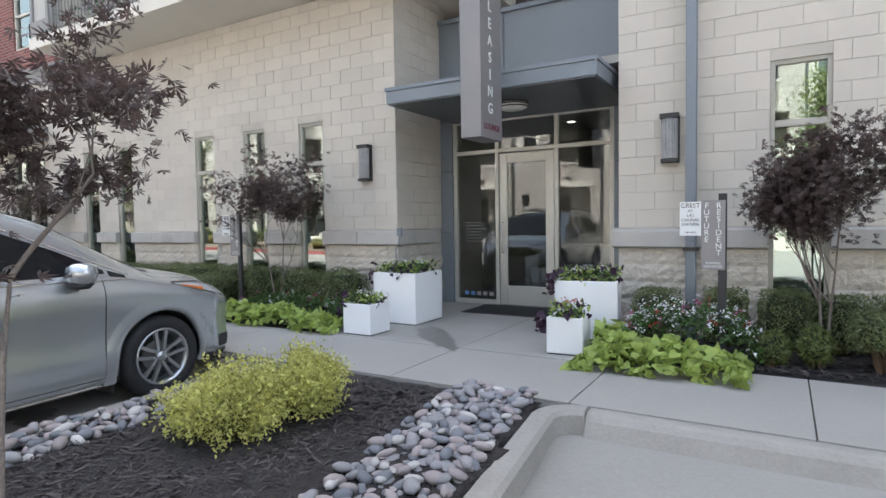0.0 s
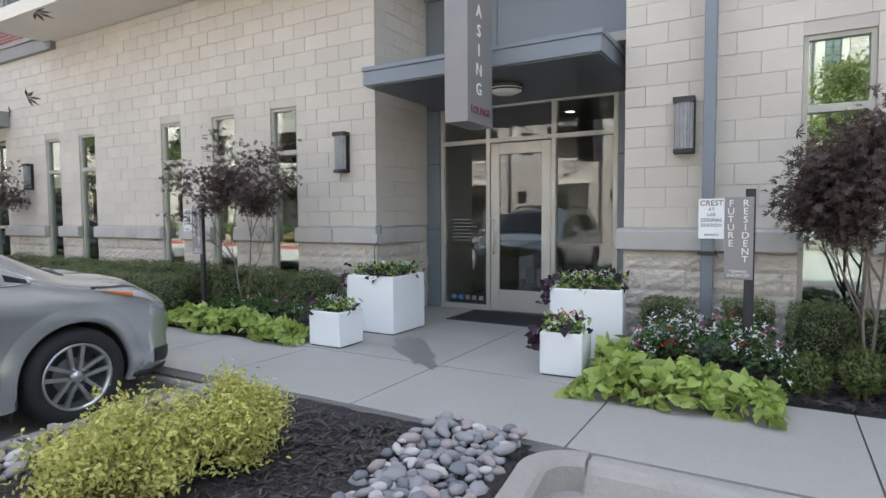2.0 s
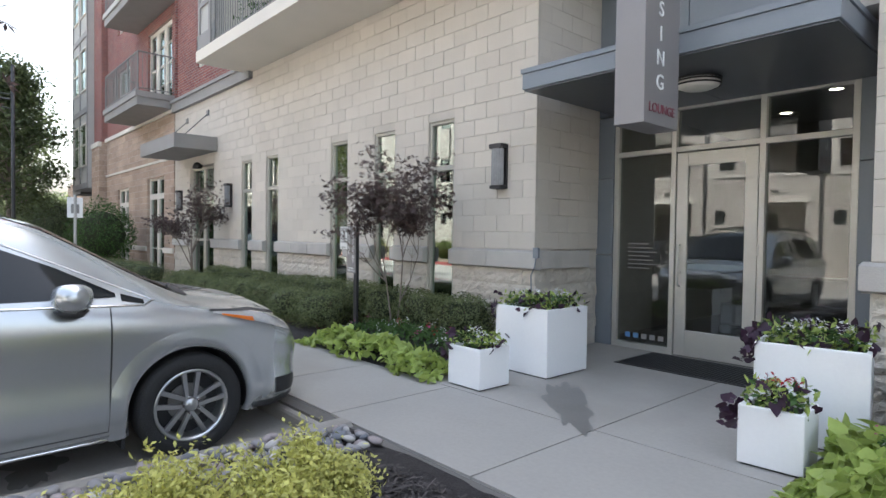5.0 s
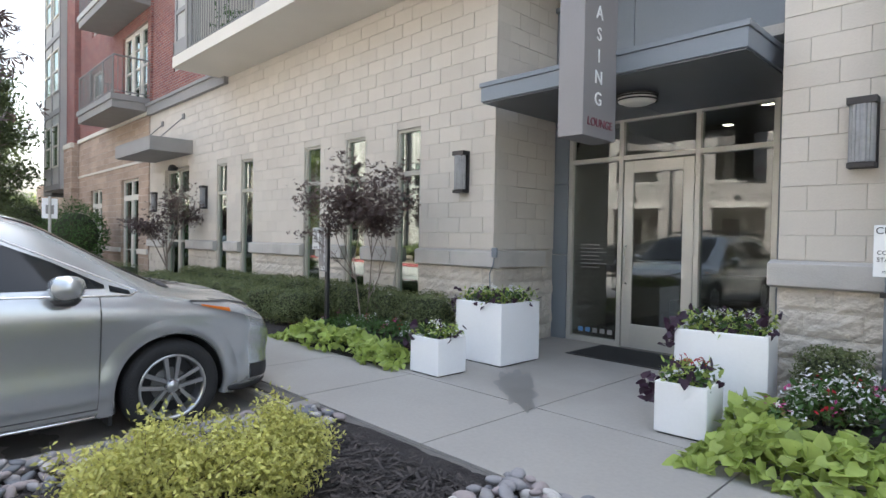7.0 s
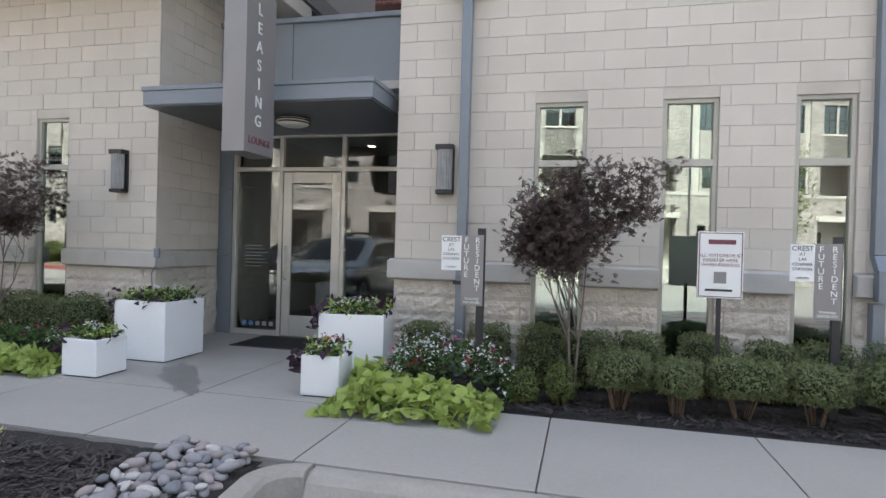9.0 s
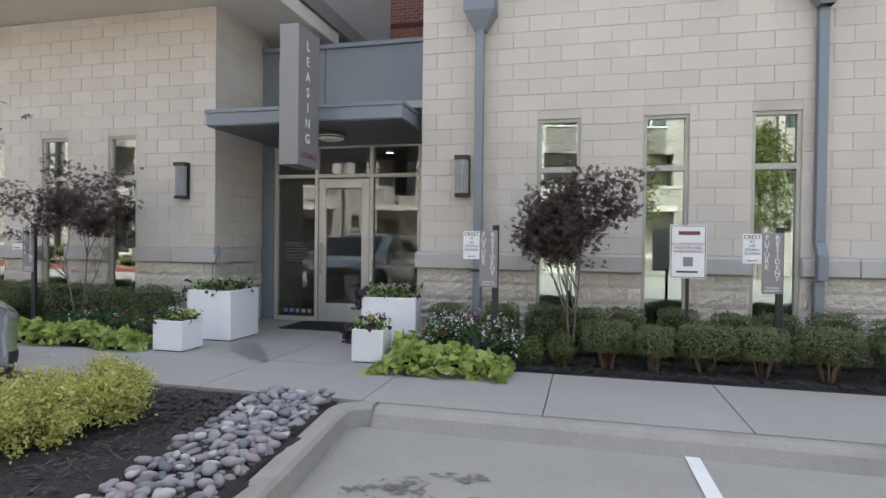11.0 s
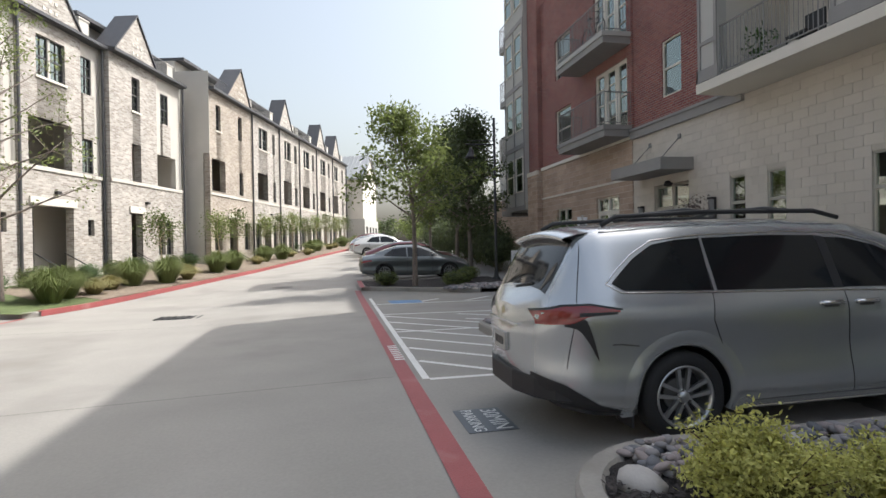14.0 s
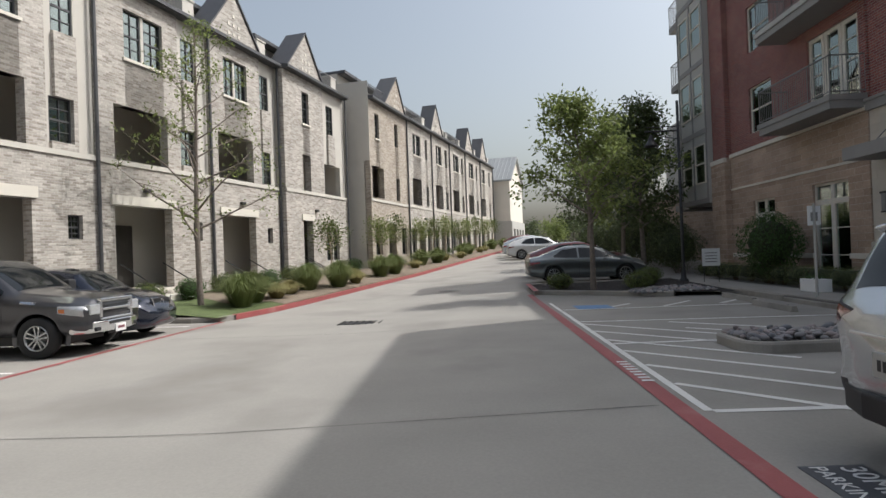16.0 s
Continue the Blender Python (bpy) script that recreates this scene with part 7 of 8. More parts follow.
def street_tree(x, y, z, h, spread, trunk, label, mat, seed, n=9000, size=0.12, z0=0.34, forks=5, sp=0.42, name="street_tree", b=None, cat="tree", lean=0.0):
    """A tapered trunk with a leader, limbs that thin out, and clumps of leaves with gaps between."""
    e = thing(name, pose(x, y, z), label, cat, "street trees")
    r = random.Random(seed)
    s, ends = Shape(), []
    top = [Vector((0.05 * math.sin(3 * k / 8 + seed) * k / 8, lean * (k / 8) ** 2 + 0.06 * math.sin(5 * k / 8 + seed), -0.1 + (h + 0.1) * k / 8)) for k in range(9)]
    s.tube(top, [trunk * (1 - 0.105 * k) for k in range(9)], 8, False)
    count = 5 + 3 * forks
    for k in range(count):
        f = k / (count - 1)
        q = z0 + (0.94 - z0) * f
        i = min(int(q * 8), 7)
        p = top[i].lerp(top[i + 1], q * 8 - i)
        w = 2.4 * k + r.uniform(-0.5, 0.5)
        reach = spread * (1.0 - 0.72 * f ** 1.4) * r.uniform(0.7, 1.15) * (0.75 if f < 0.06 else 1.0)
        d = Vector((math.cos(w), math.sin(w), 0.45 + 0.5 * f)).normalized()
        pts = [p]
        for m in range(4):
            d = (d + Vector((r.uniform(-.2, .2), r.uniform(-.2, .2), r.uniform(-.12, .16)))).normalized()
            pts.append(pts[-1] + d * reach / 4)
        base_r = trunk * (0.42 - 0.25 * f)
        s.tube(pts, [base_r * (1 - 0.2 * m) for m in range(5)], 5, False)
        for m in range(2, 5):
            for _ in range(2):
                v = Vector((r.uniform(-1, 1), r.uniform(-1, 1), r.uniform(-0.25, 0.7))).normalized()
                t = pts[m] + v * reach * r.uniform(0.2, 0.42)
                s.tube([pts[m], pts[m].lerp(t, 0.5) + Vector((0, 0, 0.03)), t], [base_r * 0.35, base_r * 0.22, base_r * 0.1], 4, False)
                ends += [t, pts[m].lerp(t, 0.55)]
        ends.append(pts[4])
    ends.append(top[8])
    s.ob("trunk", b or bark, e, smooth=True)
    foliage("crown", e, cloud([p for p in ends if p.z > h * z0 * 0.9], sp, n, 0.7), size, mat, up=0.5)
    return e


street_tree(-20.75, 0.5, 0.1, 6.2, 2.2, 0.10, "leafy green street tree with slim trunk in island", L["oak"], 5, 6500, 0.17, 0.36, 7, 0.20, lean=-0.7)
street_tree(-28.4, 4.4, slope(-28, 2), 7.6, 2.0, 0.13, "dense dark green street tree beyond the cars", L["oak_dark"], 9, 9000, 0.20, 0.28, 8, 0.34)
street_tree(-33.5, 4.8, slope(-33, 2), 8.0, 2.2, 0.13, "dense dark green street tree beyond the cars", L["oak_dark"], 19, 9000, 0.22, 0.26, 8, 0.36)
street_tree(-41.0, 4.6, slope(-43, 2), 7.5, 2.2, 0.12, "dense green street tree far along the pavement", L["oak_dark"], 29, 6000, 0.24, 0.28, 7, 0.38)
for i, (x, y, h, w, lab) in enumerate(((-20.2, 5.9, 2.3, 1.0, "large rounded evergreen shrub by the shop window"), (-27.0, 5.4, 2.2, 1.2, "large dark evergreen shrub by the wall"))):
    bush(x, y, 0.12, w, w * 0.9, h, L["green"] if i == 0 else L["oak_dark"], lab, "evergreen_shrub", 6000, 0.075, 0.0, 80 + i, "evergreen shrubs", 0.12)
for i, x in enumerate((-31, -34, -37, -40, -43, -46, -49)):
    bush(x, 6.2, slope(x, 6), 1.6, 1.2, 2.6, L["oak_dark"], "large dark evergreen shrub beyond the parked cars", "evergreen_shrub", 3000, 0.13, 0.0, 140 + i, "evergreen shrubs", 0.02)
for i, x in enumerate((-15.6, -16.6, -17.6, -18.6, -19.6, -20.6, -21.6, -22.8, -24, -25.2)):
    bush(x, 5.95, 0.14, 0.58, 0.45, 0.62, L["box"], "clipped dark green hedge shrub along the wall", seed=90 + i, square=0.6, bare=0.05, n=2200, size=0.035)
for x, y in ((-21.6, -0.5), (-21.3, 2.3), (-20.4, 1.8), (-22.8, 2.9)):
    bush(x, y, slope(x, y) + 0.1, 0.5, 0.45, 0.55, L["box2"], "low yellow-green shrub in the tree island", "low_shrub", seed=int(x * -9), n=2200, size=0.05, bare=0.05, group="island shrubs")
small_pl = thing("small_planter", pose(-16.7, 5.2, 0.15), "low white planter box on the pavement", "planter")
Shape().box(-0.35, -0.2, 0, 0.35, 0.2, 0.32).ob("pot", M["white"], small_pl, bevel=0.01)
foliage("leaves", small_pl, np.stack([rng.uniform(-.33, .33, 150), rng.uniform(-.18, .18, 150), rng.uniform(0.3, 0.45, 150)], 1), 0.06, L["green"])
lp = thing("street_lamp", pose(-22.2, 3.9, 0.13), "black street lamp with bell shade on bracket arm", "street lamp")
Shape().lathe([(0.0, 0.0), (0.17, 0.0), (0.17, 0.10), (0.10, 0.16), (0.075, 0.4), (0.055, 0.5), (0.05, 6.4), (0.0, 6.42)], 16).ob("post", M["black"], lp, smooth=True)
Shape().tube([(0, 0, 5.35), (0, -1.15, 5.35)], 0.03).tube([(0, 0, 5.05), (0, -0.5, 5.15), (0, -0.95, 5.33)], 0.016).tube([(0, 0, 5.5), (0, -1.1, 5.5)], 0.016).ob("arm", M["black"], lp)
Shape().lathe([(0.0, 0.42), (0.05, 0.40), (0.08, 0.28), (0.13, 0.16), (0.22, 0.05), (0.25, 0.0), (0.23, 0.0), (0.0, 0.2)], 20, pose(0, -0.95, 4.82)).ob("shade", M["bronze"], lp, smooth=True)
for x, y, w, h, lab in ((-15.2, 4.35, 0.30, 0.45, "white accessible parking sign on a thin post"),):
    e = thing("post_sign", pose(x, y, 0.15), lab, "sign")
    Shape().tube([(0, 0, 0), (0, 0, 2.15)], 0.03, 8).ob("post", M["panel_light"], e)
    Shape().box(-0.012, -0.15, 1.65, 0.0, 0.15, 2.1).ob("plate", M["white"], e, bevel=0.01)
    Shape().box(0.0005, -0.08, 1.75, 0.004, 0.08, 1.95).ob("mark", M["trim_grey"], e)
e = thing("yard_sign", pose(-21.8, 4.7, 0.15), "small white notice board on two legs", "sign")
Shape().box(-0.01, -0.3, 0.55, 0.01, 0.3, 1.15).ob("board", M["white"], e)
for k in (-0.25, 0.25):
    Shape().tube([(0, k, 0), (0, k, 0.55)], 0.012, 5).ob("leg", M["black"], e)
for i in range(4):
    Shape().box(0.011, -0.2, 0.68 + 0.1 * i, 0.014, 0.2, 0.71 + 0.1 * i).ob("text_bar", M["sign_grey"], e)

# ---- the terrace of town houses across the drive ----
TH = pose(-24.5, -13.9, 0, 0, 0, 165.6)
EAVE, BELT = 10.95, 4.88


def town_house(s0, s1, label, gable=None, off=0.0, dz=0.0, brick="th_brick", strip_at=None, tall=(), small=(), loggia=(), porch=(), ground=(), eave=EAVE, side=False):
    """One house of the terrace, local x along the street, faces -y."""
    e = thing("town_house", TH @ pose(0, off, dz), label, "town house", "terrace of town houses")
    holes = list(tall) + list(small) + list(loggia) + list(porch) + list(ground)
    bx1 = strip_at if strip_at else s1
    s = holed(Shape(), s0, bx1, BELT, eave, 0, 0.35, holes)
    holed(s, s0, s1, -1.0, BELT, 0, 0.35, holes)
    if gable:
        a, p, b, zp = gable
        s.prism([(a, eave), (b, eave), (p, zp)], -0.003, 0.32, "y")
    s.ob("brick_wall", M[brick], e)
    if strip_at:
        holed(Shape(), strip_at, s1, BELT, eave - 0.1, 0.12, 0.4, holes).ob("stucco_wall", M["stucco"], e)
    Shape().box(s0 + 0.01, -0.05, BELT - 0.1, s1 - 0.01, 0.0, BELT + 0.06).ob("belt_course", M["stucco"], e)
    Shape().box(s0, 0.4, -1, s0 + 0.2, 9, eave).box(s1 - 0.2, 0.4, -1, s1, 9, eave).box(s0 + 0.2, 8.8, -1, s1 - 0.2, 9, eave).ob("party_wall", M["stucco"], e)
    Shape().box(s0 + 0.2, 2.2, BELT, s1 - 0.2, 2.3, 8.2).box(s0 + 0.2, 1.6, -0.6, s1 - 0.2, 1.7, BELT).ob("loggia_wall", M["stucco"], e)
    Shape().box(s0 + 0.2, 0.4, BELT - 0.25, s1 - 0.2, 8.8, BELT - 0.02).box(s0 + 0.2, 0.4, 8.05, s1 - 0.2, 8.8, 8.2).box(s0 + 0.2, 0.4, 0.5, s1 - 0.2, 8.8, 0.62).ob("floor_slab", M["stucco"], e)
    if side:
        Shape().box(s0 - 0.012, 0.0, 7.2, s0, 8.9, eave + 0.9).ob("side_render", M["stucco"], e)
    # set-back top storey behind a roof terrace with its railing and piers
    t0 = strip_at if strip_at else (gable[2] if gable and gable[2] < s1 - 1 else s0 + 0.3)
    Shape().box(s0 + 0.02, 2.0, eave + 0.1, s1 - 0.02, 8.7, eave + 1.55).ob("top_storey", M["stucco"], e)
    Shape().box(s0, 1.45, eave + 1.55, s1, 8.9, eave + 1.72).ob("top_roof", M["roof"], e)
    Shape().box(s1 - 0.95, 0.35, eave + 0.05, s1 - 0.3, 2.0, eave + 0.95).box(s1 - 0.99, 0.31, eave + 0.95, s1 - 0.26, 2.0, eave + 1.02).ob("pier", M["stucco"], e)
    if s1 - 1.0 - t0 > 0.5:
        railing(e, [(t0 + 0.05, 0.3), (s1 - 1.0, 0.3)], eave + 0.08, 0.9, 0.13)
    if not strip_at and not gable:
        Shape().box(s0 + 0.3, 0.35, eave + 0.05, s0 + 1.0, 2.0, eave + 0.95).ob("pier", M["stucco"], e)
    r = Shape()
    r.prism([(-0.25, eave - 0.02), (0.1, eave + 0.06), (2.0, eave + 0.1), (2.0, eave - 0.1), (-0.25, eave - 0.2)], s0, s1, "x")
    if gable:
        for q0, q1 in (((a - 0.15, eave - 0.15), (p, zp + 0.02)), ((p, zp + 0.02), (b + 0.15, eave - 0.15))):
            r.prism([q0, q1, (q1[0], q1[1] + 0.10), (q0[0], q0[1] + 0.10)], -0.08, 1.1, "y")
    r.ob("roof", M["roof"], e)
    for x0, x1, z0, z1 in tall:
        if x1 - x0 > 1.2:
            m_ = (x0 + x1) / 2
            sash(e, x0, m_ - 0.06, z0, z1, 0.16, mat="roof", grid=(2, 4), trim=0.045)
            sash(e, m_ + 0.06, x1, z0, z1, 0.16, mat="roof", grid=(2, 4), trim=0.045)
            Shape().box(m_ - 0.06, 0.08, z0, m_ + 0.06, 0.3, z1).ob("mullion", M["stucco"], e)
        else:
            sash(e, x0, x1, z0, z1, 0.18, mat="roof", grid=(2, 4), trim=0.045)
        Shape().box(x0 - 0.08, -0.06, z0 - 0.10, x1 + 0.08, 0.12, z0).ob("window_sill", M["stucco_white"], e)
    for x0, x1, z0, z1 in list(small) + list(ground):
        sash(e, x0, x1, z0, z1, 0.2, mat="roof", grid=(2, 4), trim=0.045)
    for x0, x1, z0, z1 in porch:
        Shape().box(x0 - 0.15, -0.07, z1, x1 + 0.15, 0.1, z1 + 0.32).ob("lintel", M["stucco_white"], e)
        d_ = Shape().box(x1 - 1.25, 1.52, 0.62, x1 - 0.35, 1.6, 2.9).ob("door", M["interior_dark"], e)
        for q in (x0 + 0.35, x1 - 0.3):
            Shape().tube([(q, 0.2, 1.5), (q, -0.9, 0.9), (q, -0.9, 0.1)], 0.025, 5).ob("handrail", M["black"], e)
        Shape().box(x0, -0.9, -0.8, x1, 0.0, 0.35).box(x0, 0.0, -0.8, x1, 0.4, 0.6).ob("steps", M["stucco_white"], e)
        Shape().box(x0 + 1.2, -0.14, z1 + 0.5, x0 + 1.45, 0.0, z1 + 0.62).ob("wall_light", M["bronze"], e)
    Shape().tube([(s1 - 0.06, -0.09, -0.5), (s1 - 0.06, -0.09, eave - 0.2)], 0.06, 8).ob("downpipe", M["roof"], e)
    Shape().box(s0, -0.33, eave - 0.16, s1, -0.2, eave - 0.02).ob("gutter", M["roof"], e)
    if gable:
        for k in range(3):
            for j in range(3 - abs(k - 1) if k != 1 else 3):
                Shape().box(p - 0.42 + 0.34 * k, -0.03, eave + 0.25 + 0.4 * j, p - 0.27 + 0.34 * k, 0.0, eave + 0.40 + 0.4 * j).ob("vent_brick", M["stucco_white"], e)
    return e


def plain_a(o):
    return dict(strip_at=o + 3.62, tall=[(o + 1.15, o + 2.88, 8.45, 10.12)], small=[(o + 3.92, o + 4.66, 8.47, 10.09), (o + 3.78, o + 4.52, 5.17, 6.52)], loggia=[(o + 0.64, o + 3.0, 4.96, 6.8)], porch=[(o + 0.57, o + 3.1, 0.5, 3.45)], ground=[(o + 4.2, o + 4.7, 2.3, 3.03)])


lab = "whitewashed brick town house with stucco bay and loggia"
for k in range(1, 9):
    o = -5.32 - 5.32 * k
    g = (o + 0.1, o + 1.8, o + 3.6, 13.2) if k % 3 == 2 else None
    town_house(o, o + 5.3, lab, gable=g, **plain_a(o))
town_house(-5.32, 0.0, lab, **plain_a(-5.32))
town_house(0.02, 4.90, "whitewashed brick town house with steep gable", gable=(0.05, 1.75, 3.61, 13.15), strip_at=3.5, tall=[(0.95, 2.55, 8.5, 10.13)], small=[(3.66, 4.37, 8.48, 10.14), (3.63, 4.41, 5.0, 6.5)], loggia=[(0.48, 2.87, 4.96, 6.85)], porch=[(0.6, 2.9, 0.5, 3.4)], ground=[(3.8, 4.22, 2.24, 2.96)])
town_house(4.92, 11.5, "whitewashed brick town house with narrow gable and corner loggia", gable=(5.3, 7.18, 8.83, 13.15), off=-0.35, strip_at=8.83, tall=[(6.67, 7.35, 8.42, 10.08)], small=[(9.42, 10.2, 8.35, 10.0)], loggia=[(6.58, 7.37, 4.95, 6.8), (8.95, 10.9, 4.95, 6.65)], porch=[(6.44, 7.4, 0.6, 3.4)], ground=[(8.83, 9.5, 1.3, 3.15), (9.6, 10.3, 1.3, 3.15)])
FAR = ((12.2, 18.6, (14.6, 16.9, 18.45), (13.09, 13.75), (16.33, 16.95)), (18.62, 24.15, None, (19.93, 21.64), (22.7, 23.25)), (24.17, 29.3, (24.2, 25.75, 27.6), (25.5, 27.1), (28.0, 28.7)), (29.32, 34.75, None, (30.7, 32.5), (33.4, 34.1)), (34.77, 41.1, (34.9, 36.4, 38.3), (36.4, 38.3), (39.3, 40.0)), (41.12, 47.5, (41.2, 42.87, 44.6), (42.0, 43.6), (45.4, 46.2)))
for k, (a, b, gb, wa, wb) in enumerate(FAR):
    w = b - a
    lo = (a + 0.25, a + 2.1, 5.05, 6.95) if k == 0 else (wa[0] - 0.3, wa[0] + 1.7, 5.05, 6.95)
    town_house(a, b, "brown brick and stucco town house with gable and corner loggia" if k == 0 else "whitewashed brick town house in the far part of the terrace", gable=(*gb, 13.4 + 0.04 * k) if gb else None, off=-1.6, dz=0.06 * k, brick="th_brick_tan" if k == 0 else "th_brick", strip_at=None, tall=[(*wa, 8.7, 10.25)], small=[(*wb, 8.7, 10.25), (wb[0] + 0.1, wb[1] + 0.1, 5.1, 6.6)], loggia=[lo], porch=[(a + w * 0.40, a + w * 0.40 + 1.3, 0.6, 3.5)], ground=[(a + 0.5, a + 1.5, 1.5, 3.3), (b - 1.5, b - 0.6, 1.5, 3.3)], eave=11.1, side=k == 0)
wh = thing("white_house", TH @ pose(48.3, -3.5, 0.6), "white rendered building with metal gable roof in the distance", "building")
holed(Shape(), 0, 9.1, 4.4, 9.3, 0, 0.3, []).box(0, 0.3, 4.4, 0.3, 12, 9.3).prism([(0, 9.3), (9.1, 9.3), (4.55, 12.4)], 0, 0.3, "y").ob("wall", M["stucco_white"], wh)
holed(Shape(), -0.15, 9.3, -2, 4.4, -0.2, 0.3, [(0.8 + 2.1 * i, 2.0 + 2.1 * i, 1.5, 3.5) for i in range(4)]).box(-0.15, 0.3, -2, 0.3, 12, 4.4).ob("base_wall", M["panel_light"], wh)
Shape().prism([(-0.4, 9.1), (4.55, 12.5), (9.5, 9.1), (9.5, 9.3), (4.55, 12.72), (-0.4, 9.3)], -0.3, 12, "y").ob("roof", M["roof_light"], wh)
for i in range(24):
    y = -0.2 + 0.5 * i
    Shape().prism([(-0.4, 9.3), (4.5, 12.70), (4.5, 12.78), (-0.4, 9.38)], y, y + 0.05, "y").ob("roof_seam", M["roof_light"], wh)
for i in range(4):
    sash(wh, 0.8 + 2.1 * i, 2.0 + 2.1 * i, 1.5, 3.5, 0.1, mat="roof", grid=(2, 2))

# planted verge along the terrace
DIR, OUT = Vector((-0.9686, 0.2487)), Vector((-0.2487, -0.9686))
K0 = Vector((-17.6, -10.72))
def along(s, off=0.0):
    p = K0 + DIR * s + OUT * off
    return p.x, p.y
curved_kerb([along(0.4, 6.0), along(0.0, 3.0), along(0.0, 0.9)] + [along(0.35, 0.25)] + [along(0.9 + 2 * i, 0.08) for i in range(36)], 0.16, 0.15, "concrete kerb along the planted verge")
s = Shape()
rows = [[], [], []]
for i in range(37):
    for r_, o_, z_ in ((0, -0.006, 0.008), (1, -0.006, 0.160), (2, 0.157, 0.160)):
        x, y = along(0.75 + 2 * i, o_)
        rows[r_].append((x, y, slope(x, y) + z_))
structure(s.grid(rows).ob("red_kerb_paint", M["red_paint"]), "faded red paint on the verge kerb", "kerb")
rows = []
for o_ in (0.1, 1.0, 2.0, 3.2, 4.6, 6.5):
    rows.append([])
    for i in range(40):
        x, y = along(0.05 + 2 * i, o_)
        rows[-1].append((x, y, slope(x, y) + 0.13 + 0.07 * o_))
structure(Shape().grid(rows).ob("verge", M["grass"], smooth=True), "green lawn and planting verge before the terrace", "ground")
rows = []
for o_ in (0.24, 1.0, 2.0, 3.2, 4.4):
    rows.append([(*along(3.4 + 0.7 * math.sin(2 * o_) + 2 * i, o_), slope(*along(3.4 + 0.7 * math.sin(2 * o_) + 2 * i, o_)) + 0.15 + 0.07 * o_) for i in range(36)])
structure(Shape().grid(rows).ob("verge_mulch", material("pale_mulch", (0.20, 0.16, 0.12), 0.95, vary=0.3, scale=5, fine=40, bump=0.8), smooth=True), "brown mulch strip in the verge", "ground")


def tuft(x, y, z, r, h, mat, label, n=420):
    e = thing("ornamental_grass", pose(x, y, z), label, "grass", "ornamental grasses")
    w = rng.uniform(0, 2 * math.pi, n)
    d = np.stack([np.cos(w), np.sin(w), np.zeros(n)], 1)
    sd = np.stack([-np.sin(w), np.cos(w), np.zeros(n)], 1) * 0.007
    k = rng.uniform(0.25, 1.0, n)[:, None]
    hh = h * rng.uniform(0.7, 1.1, n)[:, None]
    up = np.array([[0, 0, 1.0]])
    b0 = d * 0.28 * r * k
    b1 = d * r * 0.72 * k + up * hh * (0.95 - 0.3 * k)
    b2 = d * r * k * 1.25 + up * hh * (1.1 - 0.62 * k)
    v = np.stack([b0 - sd, b0 + sd, b1 + sd, b1 - sd, b2 - sd * 0.3, b2 + sd * 0.3], 1).reshape(-1, 3)
    i = np.arange(n)[:, None, None] * 6
    q = (i + np.array([[0, 1, 2, 3], [3, 2, 5, 4]])[None]).ravel()
    o = new("blades", fast_mesh("blades", v, q, 4, mat))
    o.parent = e
    return e


rr = random.Random(3)
for i in range(26):
    s_ = 2.6 + 1.05 * i * (1 + 0.05 * i)
    x, y = along(s_, 0.9 + rr.uniform(0, 1.1))
    tuft(x, y, slope(x, y) + 0.18, 1.0 if i % 4 < 2 else 0.6, 1.25 if i % 4 < 2 else 0.65, L["blade"] if i % 4 < 2 else L["straw"], "green fountain grass tuft in the verge" if i % 4 < 2 else "straw-coloured feather grass tuft in the verge", 1100)
for i in range(22):
    x, y = along(1.0 + 2.2 * i, 3.4 + 0.3 * (i % 3))
    bush(x, y, slope(x, y) + 0.35, 0.6, 0.5, 0.8, L["green"] if i % 2 else L["box2"], "loose green shrub before the town houses", "verge_shrub", 1800, 0.06, 0.0, 120 + i, "verge shrubs", 0.05)
street_tree(-20.4, -12.55, 0.1, 9.3, 3.1, 0.11, "thin tall young tree with sparse leaves and bare branches", L["oak"], 41, 2200, 0.13, 0.24, 6, 0.16, "sparse_tree")
for i, s_ in enumerate((11.2, 17.3, 20.0, 24.5, 27.5, 30.5, 34.0, 37.5, 41, 45, 49)):
    x, y = along(s_, 2.4)
    street_tree(x, y, slope(x, y) + 0.2, 3.0 + 0.15 * (i % 3), 0.85, 0.05, "crape myrtle with pale stems before the terrace", L["oak"] if i % 2 else L["box2"], 50 + i, 1500, 0.11, 0.52, 4, 0.24, "crape_myrtle", bark_pale)
for i, (x, y, h) in enumerate(((-5.0, -15.0, 7.5), (2.5, -16.5, 8.0), (9.5, -18.0, 7.5))):
    street_tree(x, y, -0.2, h, 2.0, 0.12, "leafy green street tree across the drive", L["oak"], 70 + i, 7000, 0.2, 0.34, sp=0.38)
for i in range(18):
    x, y = -118 - 4 * (i % 5), -28 + 4.2 * i
    e = thing("distant_tree", pose(x, y, slope(x, y) - 1), "distant green tree on the horizon", "tree", "distant trees")
    Shape().tube([(0, 0, -2), (0, 0, 5)], [0.3, 0.2], 6).ob("trunk", bark, e)
    c = [(rr.uniform(-2.4, 2.4), rr.uniform(-2.4, 2.4), rr.uniform(2.2, 6.2)) for _ in range(14)]
    foliage("crown", e, cloud(c, 0.75, 1800), 0.5, L["oak_dark"] if i % 2 else L["oak"])
for x in (-110,):
    g = Shape().grid([[(x - 2, y, 1.9), (x - 290, y, -6)] for y in (-250, -60, 40, 250)])
    structure(g.ob("ground", M["grass"]), "distant green ground beyond the street", "ground")

